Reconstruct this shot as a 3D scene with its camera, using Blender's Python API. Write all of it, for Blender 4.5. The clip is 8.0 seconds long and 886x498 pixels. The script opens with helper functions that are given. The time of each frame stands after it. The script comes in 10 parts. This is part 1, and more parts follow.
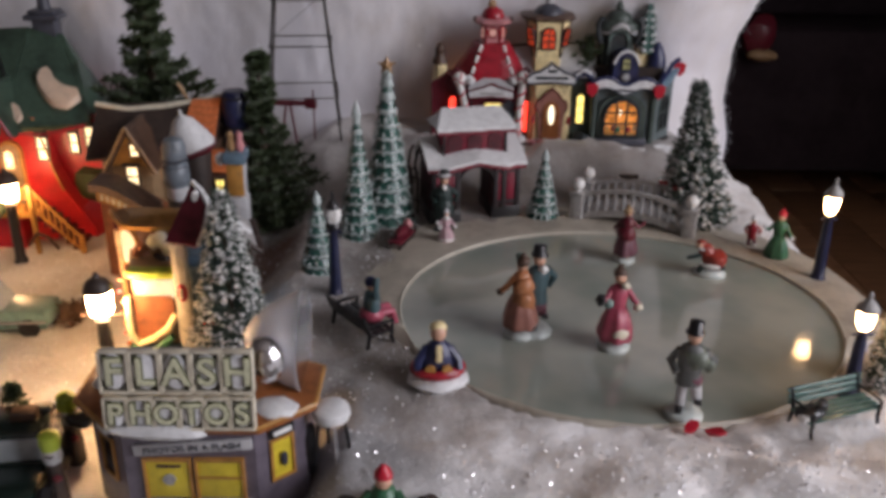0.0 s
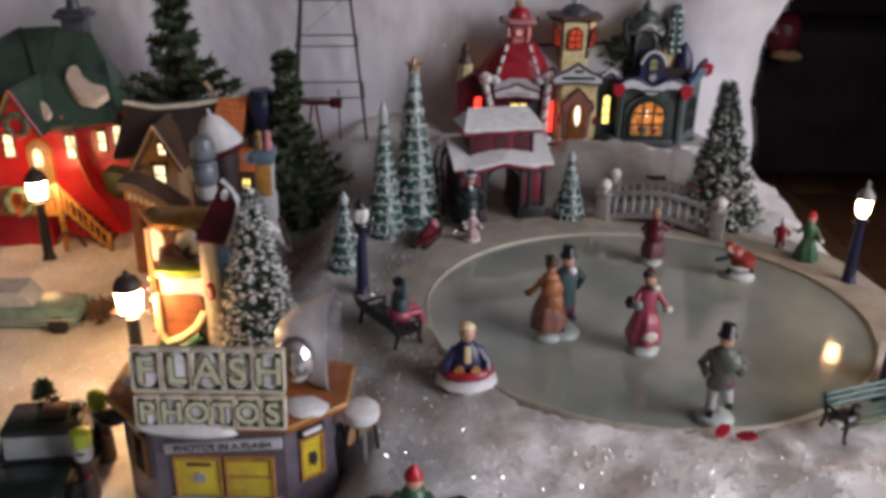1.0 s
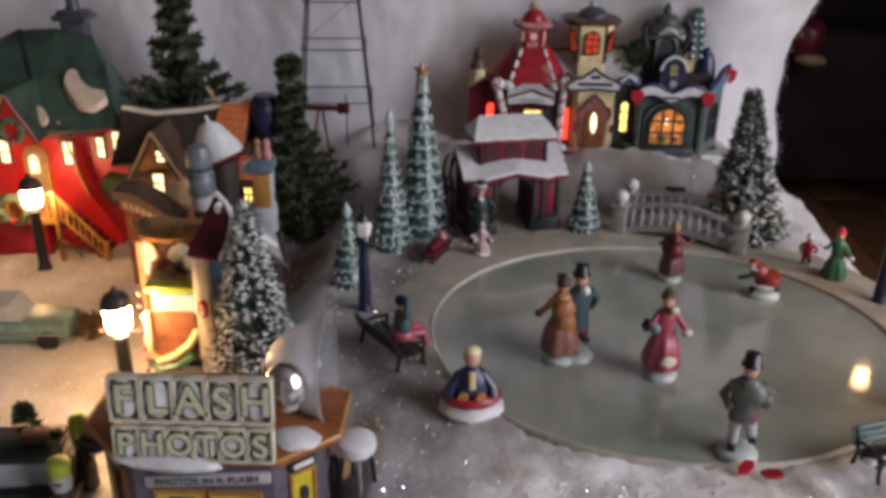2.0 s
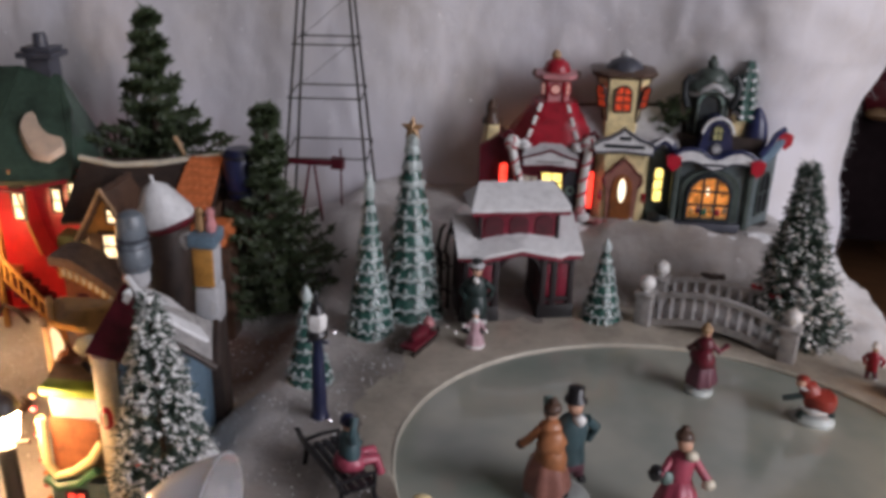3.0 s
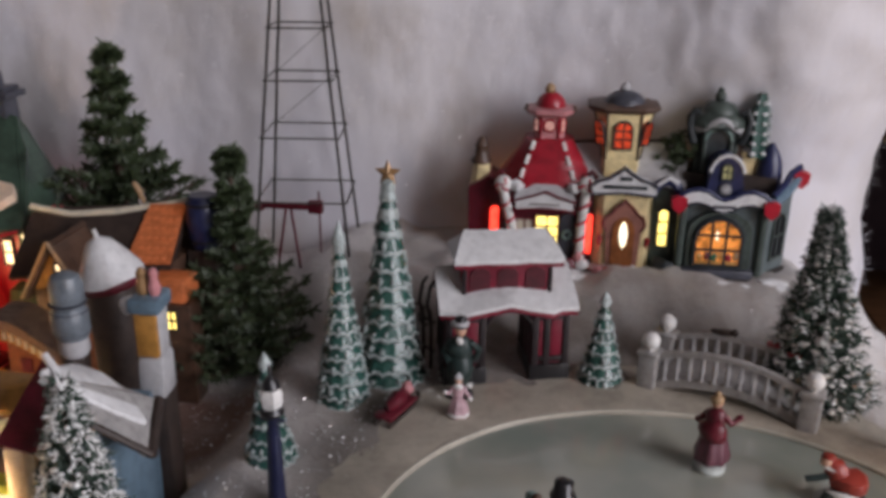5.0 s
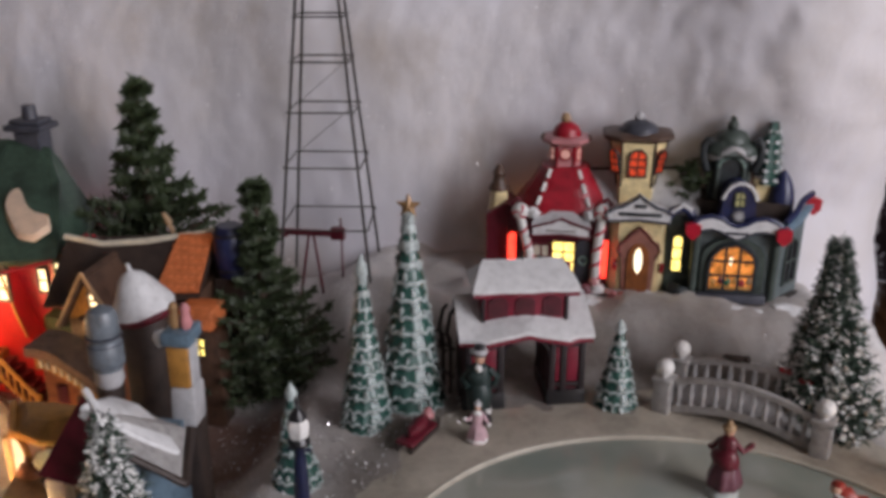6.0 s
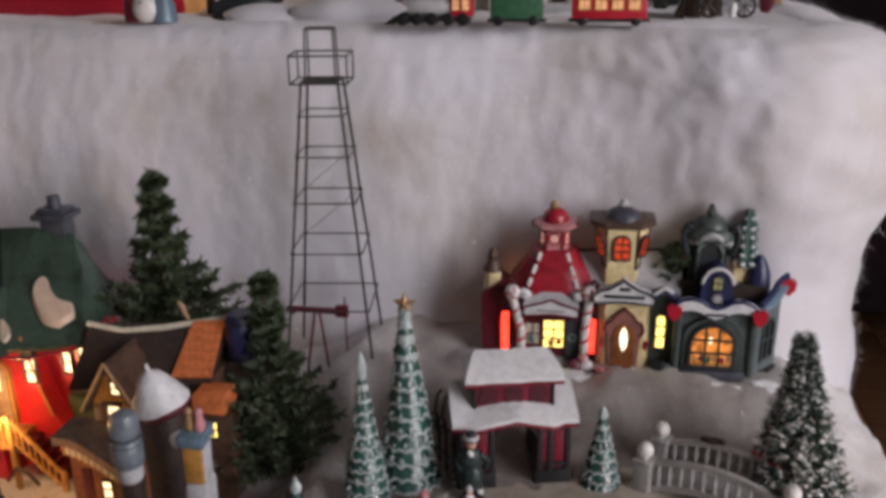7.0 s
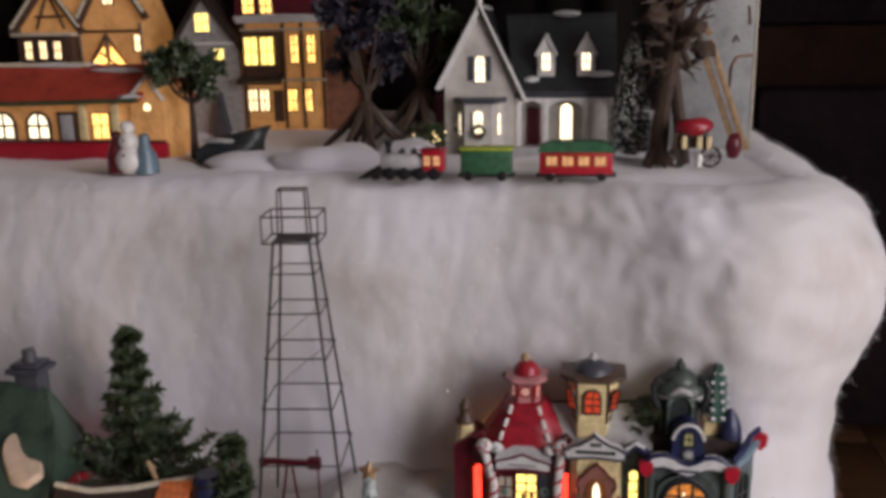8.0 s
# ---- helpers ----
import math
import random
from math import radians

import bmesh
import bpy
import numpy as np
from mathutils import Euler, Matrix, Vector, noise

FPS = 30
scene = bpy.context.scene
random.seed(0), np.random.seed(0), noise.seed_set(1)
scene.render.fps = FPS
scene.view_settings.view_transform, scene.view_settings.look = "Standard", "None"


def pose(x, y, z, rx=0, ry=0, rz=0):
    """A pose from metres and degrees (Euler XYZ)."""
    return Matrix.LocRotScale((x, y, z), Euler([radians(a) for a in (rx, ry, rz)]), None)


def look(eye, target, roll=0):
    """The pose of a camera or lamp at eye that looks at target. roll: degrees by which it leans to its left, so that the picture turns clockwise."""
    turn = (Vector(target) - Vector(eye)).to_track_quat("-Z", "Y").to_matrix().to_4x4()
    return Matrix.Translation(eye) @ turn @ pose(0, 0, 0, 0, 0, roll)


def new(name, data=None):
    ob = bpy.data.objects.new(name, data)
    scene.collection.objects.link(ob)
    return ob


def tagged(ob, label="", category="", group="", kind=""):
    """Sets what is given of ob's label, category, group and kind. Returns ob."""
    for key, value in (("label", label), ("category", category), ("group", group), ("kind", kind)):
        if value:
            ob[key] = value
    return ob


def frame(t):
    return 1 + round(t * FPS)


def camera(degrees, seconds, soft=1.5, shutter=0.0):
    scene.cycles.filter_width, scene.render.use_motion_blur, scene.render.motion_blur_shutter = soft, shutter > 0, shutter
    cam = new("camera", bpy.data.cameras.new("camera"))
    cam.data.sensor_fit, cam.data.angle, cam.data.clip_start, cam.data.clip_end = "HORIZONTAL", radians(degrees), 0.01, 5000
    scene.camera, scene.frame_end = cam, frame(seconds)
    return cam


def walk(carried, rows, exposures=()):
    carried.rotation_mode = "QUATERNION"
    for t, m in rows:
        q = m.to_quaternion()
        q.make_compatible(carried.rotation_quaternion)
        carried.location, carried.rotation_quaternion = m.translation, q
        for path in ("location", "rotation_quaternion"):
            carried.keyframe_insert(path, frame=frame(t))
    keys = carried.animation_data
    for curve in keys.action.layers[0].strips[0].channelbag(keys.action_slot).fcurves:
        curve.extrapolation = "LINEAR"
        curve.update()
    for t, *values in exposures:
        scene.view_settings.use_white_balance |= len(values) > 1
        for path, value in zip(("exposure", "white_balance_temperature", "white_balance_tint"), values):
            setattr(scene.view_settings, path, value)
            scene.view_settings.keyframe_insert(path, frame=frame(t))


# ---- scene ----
# ---------- camera and walk ----------
cam = camera(52.9, 8.0, soft=4.0)
ROWS = [
    (0.0, (0.0003, 0.0009, 0.2852), (0.0057, 0.9139, -0.1226), 0.88),
    (0.5, (-0.0067, 0.0019, 0.2828), (-0.0104, 0.9137, -0.1278), 0.76),
    (1.0, (-0.0068, 0.0023, 0.2850), (-0.0204, 0.9149, -0.1234), 0.80),
    (1.2, (-0.0080, 0.0032, 0.2851), (-0.0272, 0.9143, -0.1264), 0.79),
    (2.3, (0.0120, 0.0640, 0.2800), (-0.0405, 0.9792, -0.1199), 0.74),
    (2.5, (0.0252, 0.0898, 0.2809), (-0.0524, 1.0073, -0.1092), 0.80),
    (3.0, (0.0398, 0.1472, 0.2723), (-0.0607, 1.0695, -0.1008), 1.52),
    (3.5, (0.0448, 0.1821, 0.2713), (-0.0724, 1.1097, -0.0834), 1.45),
    (4.0, (0.0498, 0.2070, 0.2653), (-0.0694, 1.1371, -0.0820), 1.21),
    (4.5, (0.0527, 0.2096, 0.2647), (-0.0661, 1.1413, -0.0785), 0.89),
    (5.8, (0.0533, 0.2005, 0.2835), (-0.0674, 1.1275, -0.0706), 0.30),
    (6.0, (0.0537, 0.1970, 0.2880), (-0.0844, 1.1273, -0.0518), 0.03),
    (6.5, (0.0513, 0.1790, 0.3204), (-0.1167, 1.1078, -0.0099), -0.23),
    (7.0, (0.0705, 0.1773, 0.3546), (-0.0837, 1.1085, 0.0245), -0.72),
    (7.5, (0.0973, 0.1825, 0.3832), (-0.0612, 1.1309, 0.1086), -1.56),
    (8.0, (0.0949, 0.1884, 0.4046), (-0.0655, 1.1474, 0.1709), -1.07),
]
walk(cam, [(t, look(eye, aim, roll)) for t, eye, aim, roll in ROWS],
     [(0.0, -0.04, 6500, 10), (3.0, -0.02, 6380, 10), (4.5, 0.02, 6500, 10), (6.5, 0.10, 6600, 10), (7.5, 0.06, 6800, 11), (8.0, 0.04, 6900, 11)])

# ---------- world and large lights ----------
world = bpy.data.worlds.new("world")
scene.world = world
world.use_nodes = True
wn = world.node_tree
sky = wn.nodes.new("ShaderNodeTexSky")
sky.sky_type, sky.sun_disc = "NISHITA", False
sky.sun_elevation, sky.sun_rotation = radians(35), radians(150)
wn.links.new(sky.outputs[0], wn.nodes["Background"].inputs[0])
wn.nodes["Background"].inputs[1].default_value = 0.1
scene.view_settings.exposure = 0.0

# daylight in the window opening, in front and to the right of the display
WINDOW = (1.34, -0.28, 0.70)


def area_lamp(name, m, sx, sy, watts, rgb):
    data = bpy.data.lights.new(name, "AREA")
    data.shape, data.size, data.size_y, data.energy, data.color = "RECTANGLE", sx, sy, watts, rgb
    ob = new(name, data)
    ob.matrix_world = m
    return ob


area_lamp("window_daylight", look(WINDOW, (0.0, -0.28, 0.70)), 1.2, 1.1, 32.0, (0.98, 0.93, 1.0))
# ---------- materials ----------
def nodes_of(name):
    m = bpy.data.materials.new(name)
    m.use_nodes = True
    return m, m.node_tree, m.node_tree.nodes["Principled BSDF"]


def tex_noise(nt, scale, detail=4.0, rough=0.6, stretch=None):
    co = nt.nodes.new("ShaderNodeTexCoord")
    n = nt.nodes.new("ShaderNodeTexNoise")
    n.inputs["Scale"].default_value, n.inputs["Detail"].default_value, n.inputs["Roughness"].default_value = scale, detail, rough
    if stretch:
        mp = nt.nodes.new("ShaderNodeMapping")
        mp.inputs["Scale"].default_value = stretch
        nt.links.new(co.outputs["Object"], mp.inputs[0])
        nt.links.new(mp.outputs[0], n.inputs["Vector"])
    else:
        nt.links.new(co.outputs["Object"], n.inputs["Vector"])
    return n


def ramp(nt, fac, stops):
    r = nt.nodes.new("ShaderNodeValToRGB")
    el = r.color_ramp.elements
    while len(el) < len(stops):
        el.new(0.5)
    for e, (p, c) in zip(el, stops):
        e.position, e.color = p, (*c, 1)
    nt.links.new(fac, r.inputs[0])
    return r


def shade(c, k):
    return tuple(max(0.0, min(1.0, v * k)) for v in c)


def add_bump(nt, bsdf, scale, strength, dist, stretch=None, detail=5.0):
    n = tex_noise(nt, scale, detail, 0.65, stretch)
    b = nt.nodes.new("ShaderNodeBump")
    b.inputs["Strength"].default_value, b.inputs["Distance"].default_value = strength, dist
    nt.links.new(n.outputs[0], b.inputs["Height"])
    nt.links.new(b.outputs[0], bsdf.inputs["Normal"])
    return b


def paint(name, rgb, rough=0.42, var=0.35, grain=140.0, bump=0.35, metal=0.0, coat=0.15, stretch=None, dist=0.0006):
    """Hand-painted, slightly washed colour with two scales of variation."""
    m, nt, b = nodes_of(name)
    big = tex_noise(nt, grain, 5.0, 0.6, stretch)
    fine = tex_noise(nt, grain * 6, 3.0, 0.7, stretch)
    r1 = ramp(nt, big.outputs[0], [(0.28, shade(rgb, 1 - var)), (0.5, rgb), (0.75, shade(rgb, 1 + 0.6 * var))])
    r2 = ramp(nt, fine.outputs[0], [(0.35, (0.72, 0.72, 0.72)), (0.6, (1, 1, 1))])
    mx = nt.nodes.new("ShaderNodeMixRGB")
    mx.blend_type = "MULTIPLY"
    mx.inputs[0].default_value = min(1.0, var * 1.6)
    nt.links.new(r1.outputs[0], mx.inputs[1])
    nt.links.new(r2.outputs[0], mx.inputs[2])
    nt.links.new(mx.outputs[0], b.inputs["Base Color"])
    b.inputs["Roughness"].default_value, b.inputs["Metallic"].default_value = rough, metal
    b.inputs["Coat Weight"].default_value, b.inputs["Coat Roughness"].default_value = coat, 0.25
    add_bump(nt, b, grain * 3, bump, dist, stretch)
    return m


def glow(name, rgb, power, dark=0.45, grain=260.0):
    """A lit pane: warm and uneven, as a bulb behind frosted plastic."""
    m, nt, b = nodes_of(name)
    n = tex_noise(nt, grain, 2.0, 0.5)
    r = ramp(nt, n.outputs[0], [(0.3, shade(rgb, dark)), (0.62, rgb)])
    nt.links.new(r.outputs[0], b.inputs["Emission Color"])
    b.inputs["Base Color"].default_value = (*shade(rgb, 0.3), 1)
    b.inputs["Emission Strength"].default_value = power
    b.inputs["Roughness"].default_value = 0.3
    return m


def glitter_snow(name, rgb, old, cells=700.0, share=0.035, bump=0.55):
    """Snow blanket: white fibres with sparse mica flakes, and a beige tone further back that also paints in shade."""
    m, nt, b = nodes_of(name)
    big = tex_noise(nt, 22.0, 6.0, 0.6)
    r1 = ramp(nt, big.outputs[0], [(0.30, (rgb[0] * 0.78, rgb[1] * 0.73, rgb[2] * 0.68)), (0.52, shade(rgb, 0.95)), (0.72, shade(rgb, 1.06))])
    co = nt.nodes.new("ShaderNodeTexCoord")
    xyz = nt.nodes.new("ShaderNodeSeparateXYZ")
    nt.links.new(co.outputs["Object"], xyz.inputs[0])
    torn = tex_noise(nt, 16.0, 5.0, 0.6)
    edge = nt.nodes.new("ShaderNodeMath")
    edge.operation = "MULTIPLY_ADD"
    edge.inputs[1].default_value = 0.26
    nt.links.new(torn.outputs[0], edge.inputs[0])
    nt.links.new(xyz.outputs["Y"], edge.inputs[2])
    # mask for the beige, which is darkened to hold the middle ground's shade
    back_dim = nt.nodes.new("ShaderNodeMapRange")
    back_dim.interpolation_type = "SMOOTHSTEP"
    back_dim.inputs["From Min"].default_value, back_dim.inputs["From Max"].default_value = 0.49, 0.60
    nt.links.new(edge.outputs[0], back_dim.inputs["Value"])
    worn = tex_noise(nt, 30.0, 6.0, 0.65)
    r_back = ramp(nt, worn.outputs[0], [(0.32, (old[0] * 0.66, old[1] * 0.56, old[2] * 0.50)), (0.5, old), (0.72, shade(old, 1.25))])
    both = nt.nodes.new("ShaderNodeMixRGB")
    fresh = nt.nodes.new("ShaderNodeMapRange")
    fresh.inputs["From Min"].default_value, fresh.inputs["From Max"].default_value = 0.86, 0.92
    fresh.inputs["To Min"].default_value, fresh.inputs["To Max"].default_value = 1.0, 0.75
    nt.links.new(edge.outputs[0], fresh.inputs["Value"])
    part_back = nt.nodes.new("ShaderNodeMath")
    part_back.operation = "MULTIPLY"
    nt.links.new(back_dim.outputs[0], part_back.inputs[0])
    nt.links.new(fresh.outputs[0], part_back.inputs[1])
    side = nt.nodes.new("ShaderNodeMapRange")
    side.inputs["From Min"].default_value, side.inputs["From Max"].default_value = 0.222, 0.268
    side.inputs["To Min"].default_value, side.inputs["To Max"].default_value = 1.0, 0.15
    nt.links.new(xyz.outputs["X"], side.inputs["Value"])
    share_back = nt.nodes.new("ShaderNodeMath")
    share_back.operation = "MULTIPLY"
    nt.links.new(part_back.outputs[0], share_back.inputs[0])
    nt.links.new(side.outputs[0], share_back.inputs[1])
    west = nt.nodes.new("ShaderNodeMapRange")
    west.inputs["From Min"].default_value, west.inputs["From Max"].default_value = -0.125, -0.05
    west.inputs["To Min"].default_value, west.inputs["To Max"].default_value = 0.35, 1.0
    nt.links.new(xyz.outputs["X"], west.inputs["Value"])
    mid_back = nt.nodes.new("ShaderNodeMath")
    mid_back.operation = "MULTIPLY"
    nt.links.new(share_back.outputs[0], mid_back.inputs[0])
    nt.links.new(west.outputs[0], mid_back.inputs[1])
    nt.links.new(mid_back.outputs[0], both.inputs[0])
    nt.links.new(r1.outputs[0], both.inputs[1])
    nt.links.new(r_back.outputs[0], both.inputs[2])
    # a ragged red-brown spot is mixed into the colour around one point
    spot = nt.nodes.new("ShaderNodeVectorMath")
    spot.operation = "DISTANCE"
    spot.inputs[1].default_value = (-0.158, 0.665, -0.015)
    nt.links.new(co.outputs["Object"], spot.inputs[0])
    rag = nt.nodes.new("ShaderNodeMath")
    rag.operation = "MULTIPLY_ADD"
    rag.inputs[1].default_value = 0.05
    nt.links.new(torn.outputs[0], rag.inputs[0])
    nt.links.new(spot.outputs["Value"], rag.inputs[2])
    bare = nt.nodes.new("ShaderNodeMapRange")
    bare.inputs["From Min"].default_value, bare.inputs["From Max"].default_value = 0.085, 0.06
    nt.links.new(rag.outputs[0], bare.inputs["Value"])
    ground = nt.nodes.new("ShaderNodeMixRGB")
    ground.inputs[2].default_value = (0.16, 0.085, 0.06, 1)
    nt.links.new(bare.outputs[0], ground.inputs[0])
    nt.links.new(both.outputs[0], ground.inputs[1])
    gap = nt.nodes.new("ShaderNodeVectorMath")
    gap.operation = "DISTANCE"
    gap.inputs[1].default_value = (-0.048, 0.392, -0.005)
    nt.links.new(co.outputs["Object"], gap.inputs[0])
    gap_rag = nt.nodes.new("ShaderNodeMath")
    gap_rag.operation = "MULTIPLY_ADD"
    gap_rag.inputs[1].default_value = 0.09
    nt.links.new(torn.outputs[0], gap_rag.inputs[0])
    nt.links.new(gap.outputs["Value"], gap_rag.inputs[2])
    thin = nt.nodes.new("ShaderNodeMapRange")
    thin.inputs["From Min"].default_value, thin.inputs["From Max"].default_value = 0.120, 0.075
    thin.inputs["To Max"].default_value = 0.75
    nt.links.new(gap_rag.outputs[0], thin.inputs["Value"])
    worn_thin = nt.nodes.new("ShaderNodeMixRGB")
    worn_thin.inputs[2].default_value = (0.25, 0.255, 0.265, 1)
    nt.links.new(thin.outputs[0], worn_thin.inputs[0])
    nt.links.new(ground.outputs[0], worn_thin.inputs[1])
    nt.links.new(worn_thin.outputs[0], b.inputs["Base Color"])
    v = nt.nodes.new("ShaderNodeTexVoronoi")
    v.inputs["Scale"].default_value = cells
    nt.links.new(co.outputs["Object"], v.inputs["Vector"])
    sep = nt.nodes.new("ShaderNodeSeparateColor")
    nt.links.new(v.outputs["Color"], sep.inputs[0])
    pick = nt.nodes.new("ShaderNodeMath")
    pick.operation = "GREATER_THAN"
    pick.inputs[1].default_value = 1 - share
    nt.links.new(sep.outputs[0], pick.inputs[0])
    ro = nt.nodes.new("ShaderNodeMapRange")
    ro.inputs["To Min"].default_value, ro.inputs["To Max"].default_value = 0.75, 0.16
    nt.links.new(pick.outputs[0], ro.inputs["Value"])
    nt.links.new(ro.outputs[0], b.inputs["Roughness"])
    b.inputs["Specular IOR Level"].default_value = 0.8
    bp = add_bump(nt, b, 160.0, bump, 0.0025)
    tilt = nt.nodes.new("ShaderNodeVectorMath")
    tilt.operation = "SUBTRACT"
    tilt.inputs[1].default_value = (0.5, 0.5, 0.5)
    nt.links.new(v.outputs["Color"], tilt.inputs[0])
    amt = nt.nodes.new("ShaderNodeVectorMath")
    amt.operation = "SCALE"
    nt.links.new(tilt.outputs[0], amt.inputs[0])
    nt.links.new(pick.outputs[0], amt.inputs["Scale"])
    add = nt.nodes.new("ShaderNodeVectorMath")
    nt.links.new(bp.outputs[0], add.inputs[0])
    nt.links.new(amt.outputs[0], add.inputs[1])
    nrm = nt.nodes.new("ShaderNodeVectorMath")
    nrm.operation = "NORMALIZE"
    nt.links.new(add.outputs[0], nrm.inputs[0])
    nt.links.new(nrm.outputs[0], b.inputs["Normal"])
    b.inputs["Sheen Weight"].default_value = 0.2
    return m


def cotton(name, rgb):
    m, nt, b = nodes_of(name)
    big = tex_noise(nt, 8.0, 5.0, 0.55, (1.0, 1.0, 0.8))
    r1 = ramp(nt, big.outputs[0], [(0.29, (rgb[0] * 0.72, rgb[1] * 0.66, rgb[2] * 0.57)), (0.43, (rgb[0] * 0.93, rgb[1] * 0.91, rgb[2] * 0.87)), (0.60, rgb)])
    nt.links.new(r1.outputs[0], b.inputs["Base Color"])
    b.inputs["Roughness"].default_value, b.inputs["Sheen Weight"].default_value = 0.95, 0.35
    b.inputs["Specular IOR Level"].default_value = 0.1
    add_bump(nt, b, 40.0, 0.22, 0.006, (1.0, 1.0, 0.45), 9.0)
    return m


def ice(name):
    m, nt, b = nodes_of(name)
    big = tex_noise(nt, 14.0, 3.0, 0.5)
    r1 = ramp(nt, big.outputs[0], [(0.35, (0.24, 0.275, 0.24)), (0.5, (0.31, 0.33, 0.285)), (0.66, (0.39, 0.39, 0.325))])
    nt.links.new(r1.outputs[0], b.inputs["Base Color"])
    fine = tex_noise(nt, 90.0, 6.0, 0.7)
    ro = ramp(nt, fine.outputs[0], [(0.3, (0.05, 0.05, 0.05)), (0.7, (0.17, 0.17, 0.17))])
    nt.links.new(ro.outputs[0], b.inputs["Roughness"])
    add_bump(nt, b, 30.0, 0.08, 0.001)
    b.inputs["Coat Weight"].default_value, b.inputs["Coat Roughness"].default_value = 0.4, 0.06
    return m


def planks(name, rgb):
    m, nt, b = nodes_of(name)
    grain = tex_noise(nt, 6.0, 8.0, 0.7, (1.0, 9.0, 1.0))
    r1 = ramp(nt, grain.outputs[0], [(0.3, shade(rgb, 0.55)), (0.55, rgb), (0.75, shade(rgb, 1.35))])
    info = nt.nodes.new("ShaderNodeObjectInfo")
    r2 = ramp(nt, info.outputs["Random"], [(0.0, (0.75, 0.75, 0.75)), (1.0, (1.0, 1.0, 1.0))])
    mx = nt.nodes.new("ShaderNodeMixRGB")
    mx.blend_type = "MULTIPLY"
    mx.inputs[0].default_value = 1.0
    nt.links.new(r1.outputs[0], mx.inputs[1])
    nt.links.new(r2.outputs[0], mx.inputs[2])
    nt.links.new(mx.outputs[0], b.inputs["Base Color"])
    b.inputs["Roughness"].default_value = 0.4
    add_bump(nt, b, 20.0, 0.2, 0.002, (1.0, 9.0, 1.0))
    return m


def glass(name, rgb, rough=0.05, clear=1.0):
    m, nt, b = nodes_of(name)
    b.inputs["Base Color"].default_value = (*rgb, 1)
    b.inputs["Transmission Weight"].default_value, b.inputs["Roughness"].default_value = clear, rough
    b.inputs["IOR"].default_value = 1.35
    add_bump(nt, b, 60.0, 0.1, 0.001)
    return m


# second colour: beige fleece with the middle ground's shade put into it
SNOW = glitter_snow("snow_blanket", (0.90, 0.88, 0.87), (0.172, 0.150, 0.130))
COTTON = cotton("cotton_batting", (0.72, 0.715, 0.765))
ICE = ice("pond_ice")
BANK = paint("bank_plaster", (0.43, 0.39, 0.32), 0.6, 0.3, 30.0, 0.5, dist=0.0015)
RIM = paint("bank_rim", (0.50, 0.48, 0.40), 0.55, 0.2, 60.0, 0.4)
FROST = paint("frost_glaze", (0.40, 0.46, 0.45), 0.3, 0.55, 420.0, 0.6, coat=0.4)
SNOWP = paint("snow_paint", (0.66, 0.665, 0.67), 0.5, 0.2, 180.0, 0.6)
FLOCK = paint("white_flock", (0.84, 0.84, 0.83), 0.8, 0.12, 300.0, 0.5, coat=0.0)
RED = paint("red_paint", (0.33, 0.010, 0.024), 0.35, 0.4)
REDB = paint("bright_red_paint", (0.46, 0.010, 0.030), 0.35, 0.25)
WINE = paint("wine_paint", (0.12, 0.009, 0.020), 0.4, 0.45)
PINK = paint("pink_paint", (0.52, 0.22, 0.23), 0.4, 0.3)
ROSE = paint("rose_paint", (0.36, 0.06, 0.10), 0.4, 0.3)
YEL = paint("cream_yellow_paint", (0.80, 0.66, 0.36), 0.4, 0.3)
SUNNY = paint("sunny_yellow_paint", (0.66, 0.52, 0.04), 0.4, 0.2)
GREENR = paint("roof_green_paint", (0.044, 0.078, 0.055), 0.5, 0.60, 45.0)
GREEN = paint("green_paint", (0.035, 0.13, 0.065), 0.4, 0.4)
SAGE = paint("sage_paint", (0.15, 0.22, 0.20), 0.4, 0.35)
LIME = paint("lime_paint", (0.36, 0.45, 0.04), 0.45, 0.3)
POSTBLUE = paint("post_blue_black", (0.012, 0.016, 0.052), 0.35, 0.4)
NAVY = paint("navy_paint", (0.018, 0.024, 0.080), 0.35, 0.4)
SLATE = paint("slate_paint", (0.055, 0.058, 0.075), 0.45, 0.45)
BLUEG = paint("blue_grey_paint", (0.13, 0.20, 0.26), 0.35, 0.35)
BLACK = paint("black_enamel", (0.012, 0.012, 0.014), 0.3, 0.3)
IRON = paint("rusty_iron", (0.045, 0.040, 0.036), 0.55, 0.5, 300.0, 0.6)
BROWN = paint("brown_paint", (0.085, 0.045, 0.028), 0.5, 0.5)
AWNING = paint("weathered_awning", (0.20, 0.125, 0.085), 0.55, 0.5)
DKBROWN = paint("dark_brown_paint", (0.038, 0.025, 0.020), 0.55, 0.5)
TAN = paint("tan_paint", (0.36, 0.23, 0.12), 0.5, 0.4)
OCHRE = paint("ochre_paint", (0.45, 0.22, 0.05), 0.45, 0.35)
ORANGE = paint("orange_brick_paint", (0.58, 0.20, 0.07), 0.5, 0.5)
RUST = paint("rust_roof_paint", (0.27, 0.09, 0.025), 0.4, 0.45)
MAUVE = paint("mauve_grey_paint", (0.135, 0.115, 0.145), 0.42, 0.25)
STONE = paint("stone_grey_paint", (0.36, 0.35, 0.34), 0.55, 0.35, 200.0, 0.8)
CREAM = paint("cream_paint", (0.62, 0.57, 0.45), 0.42, 0.25)
WHITE = paint("white_paint", (0.72, 0.71, 0.69), 0.4, 0.2)
FARMW = paint("farmhouse_white", (0.56, 0.53, 0.49), 0.45, 0.25, 60.0)
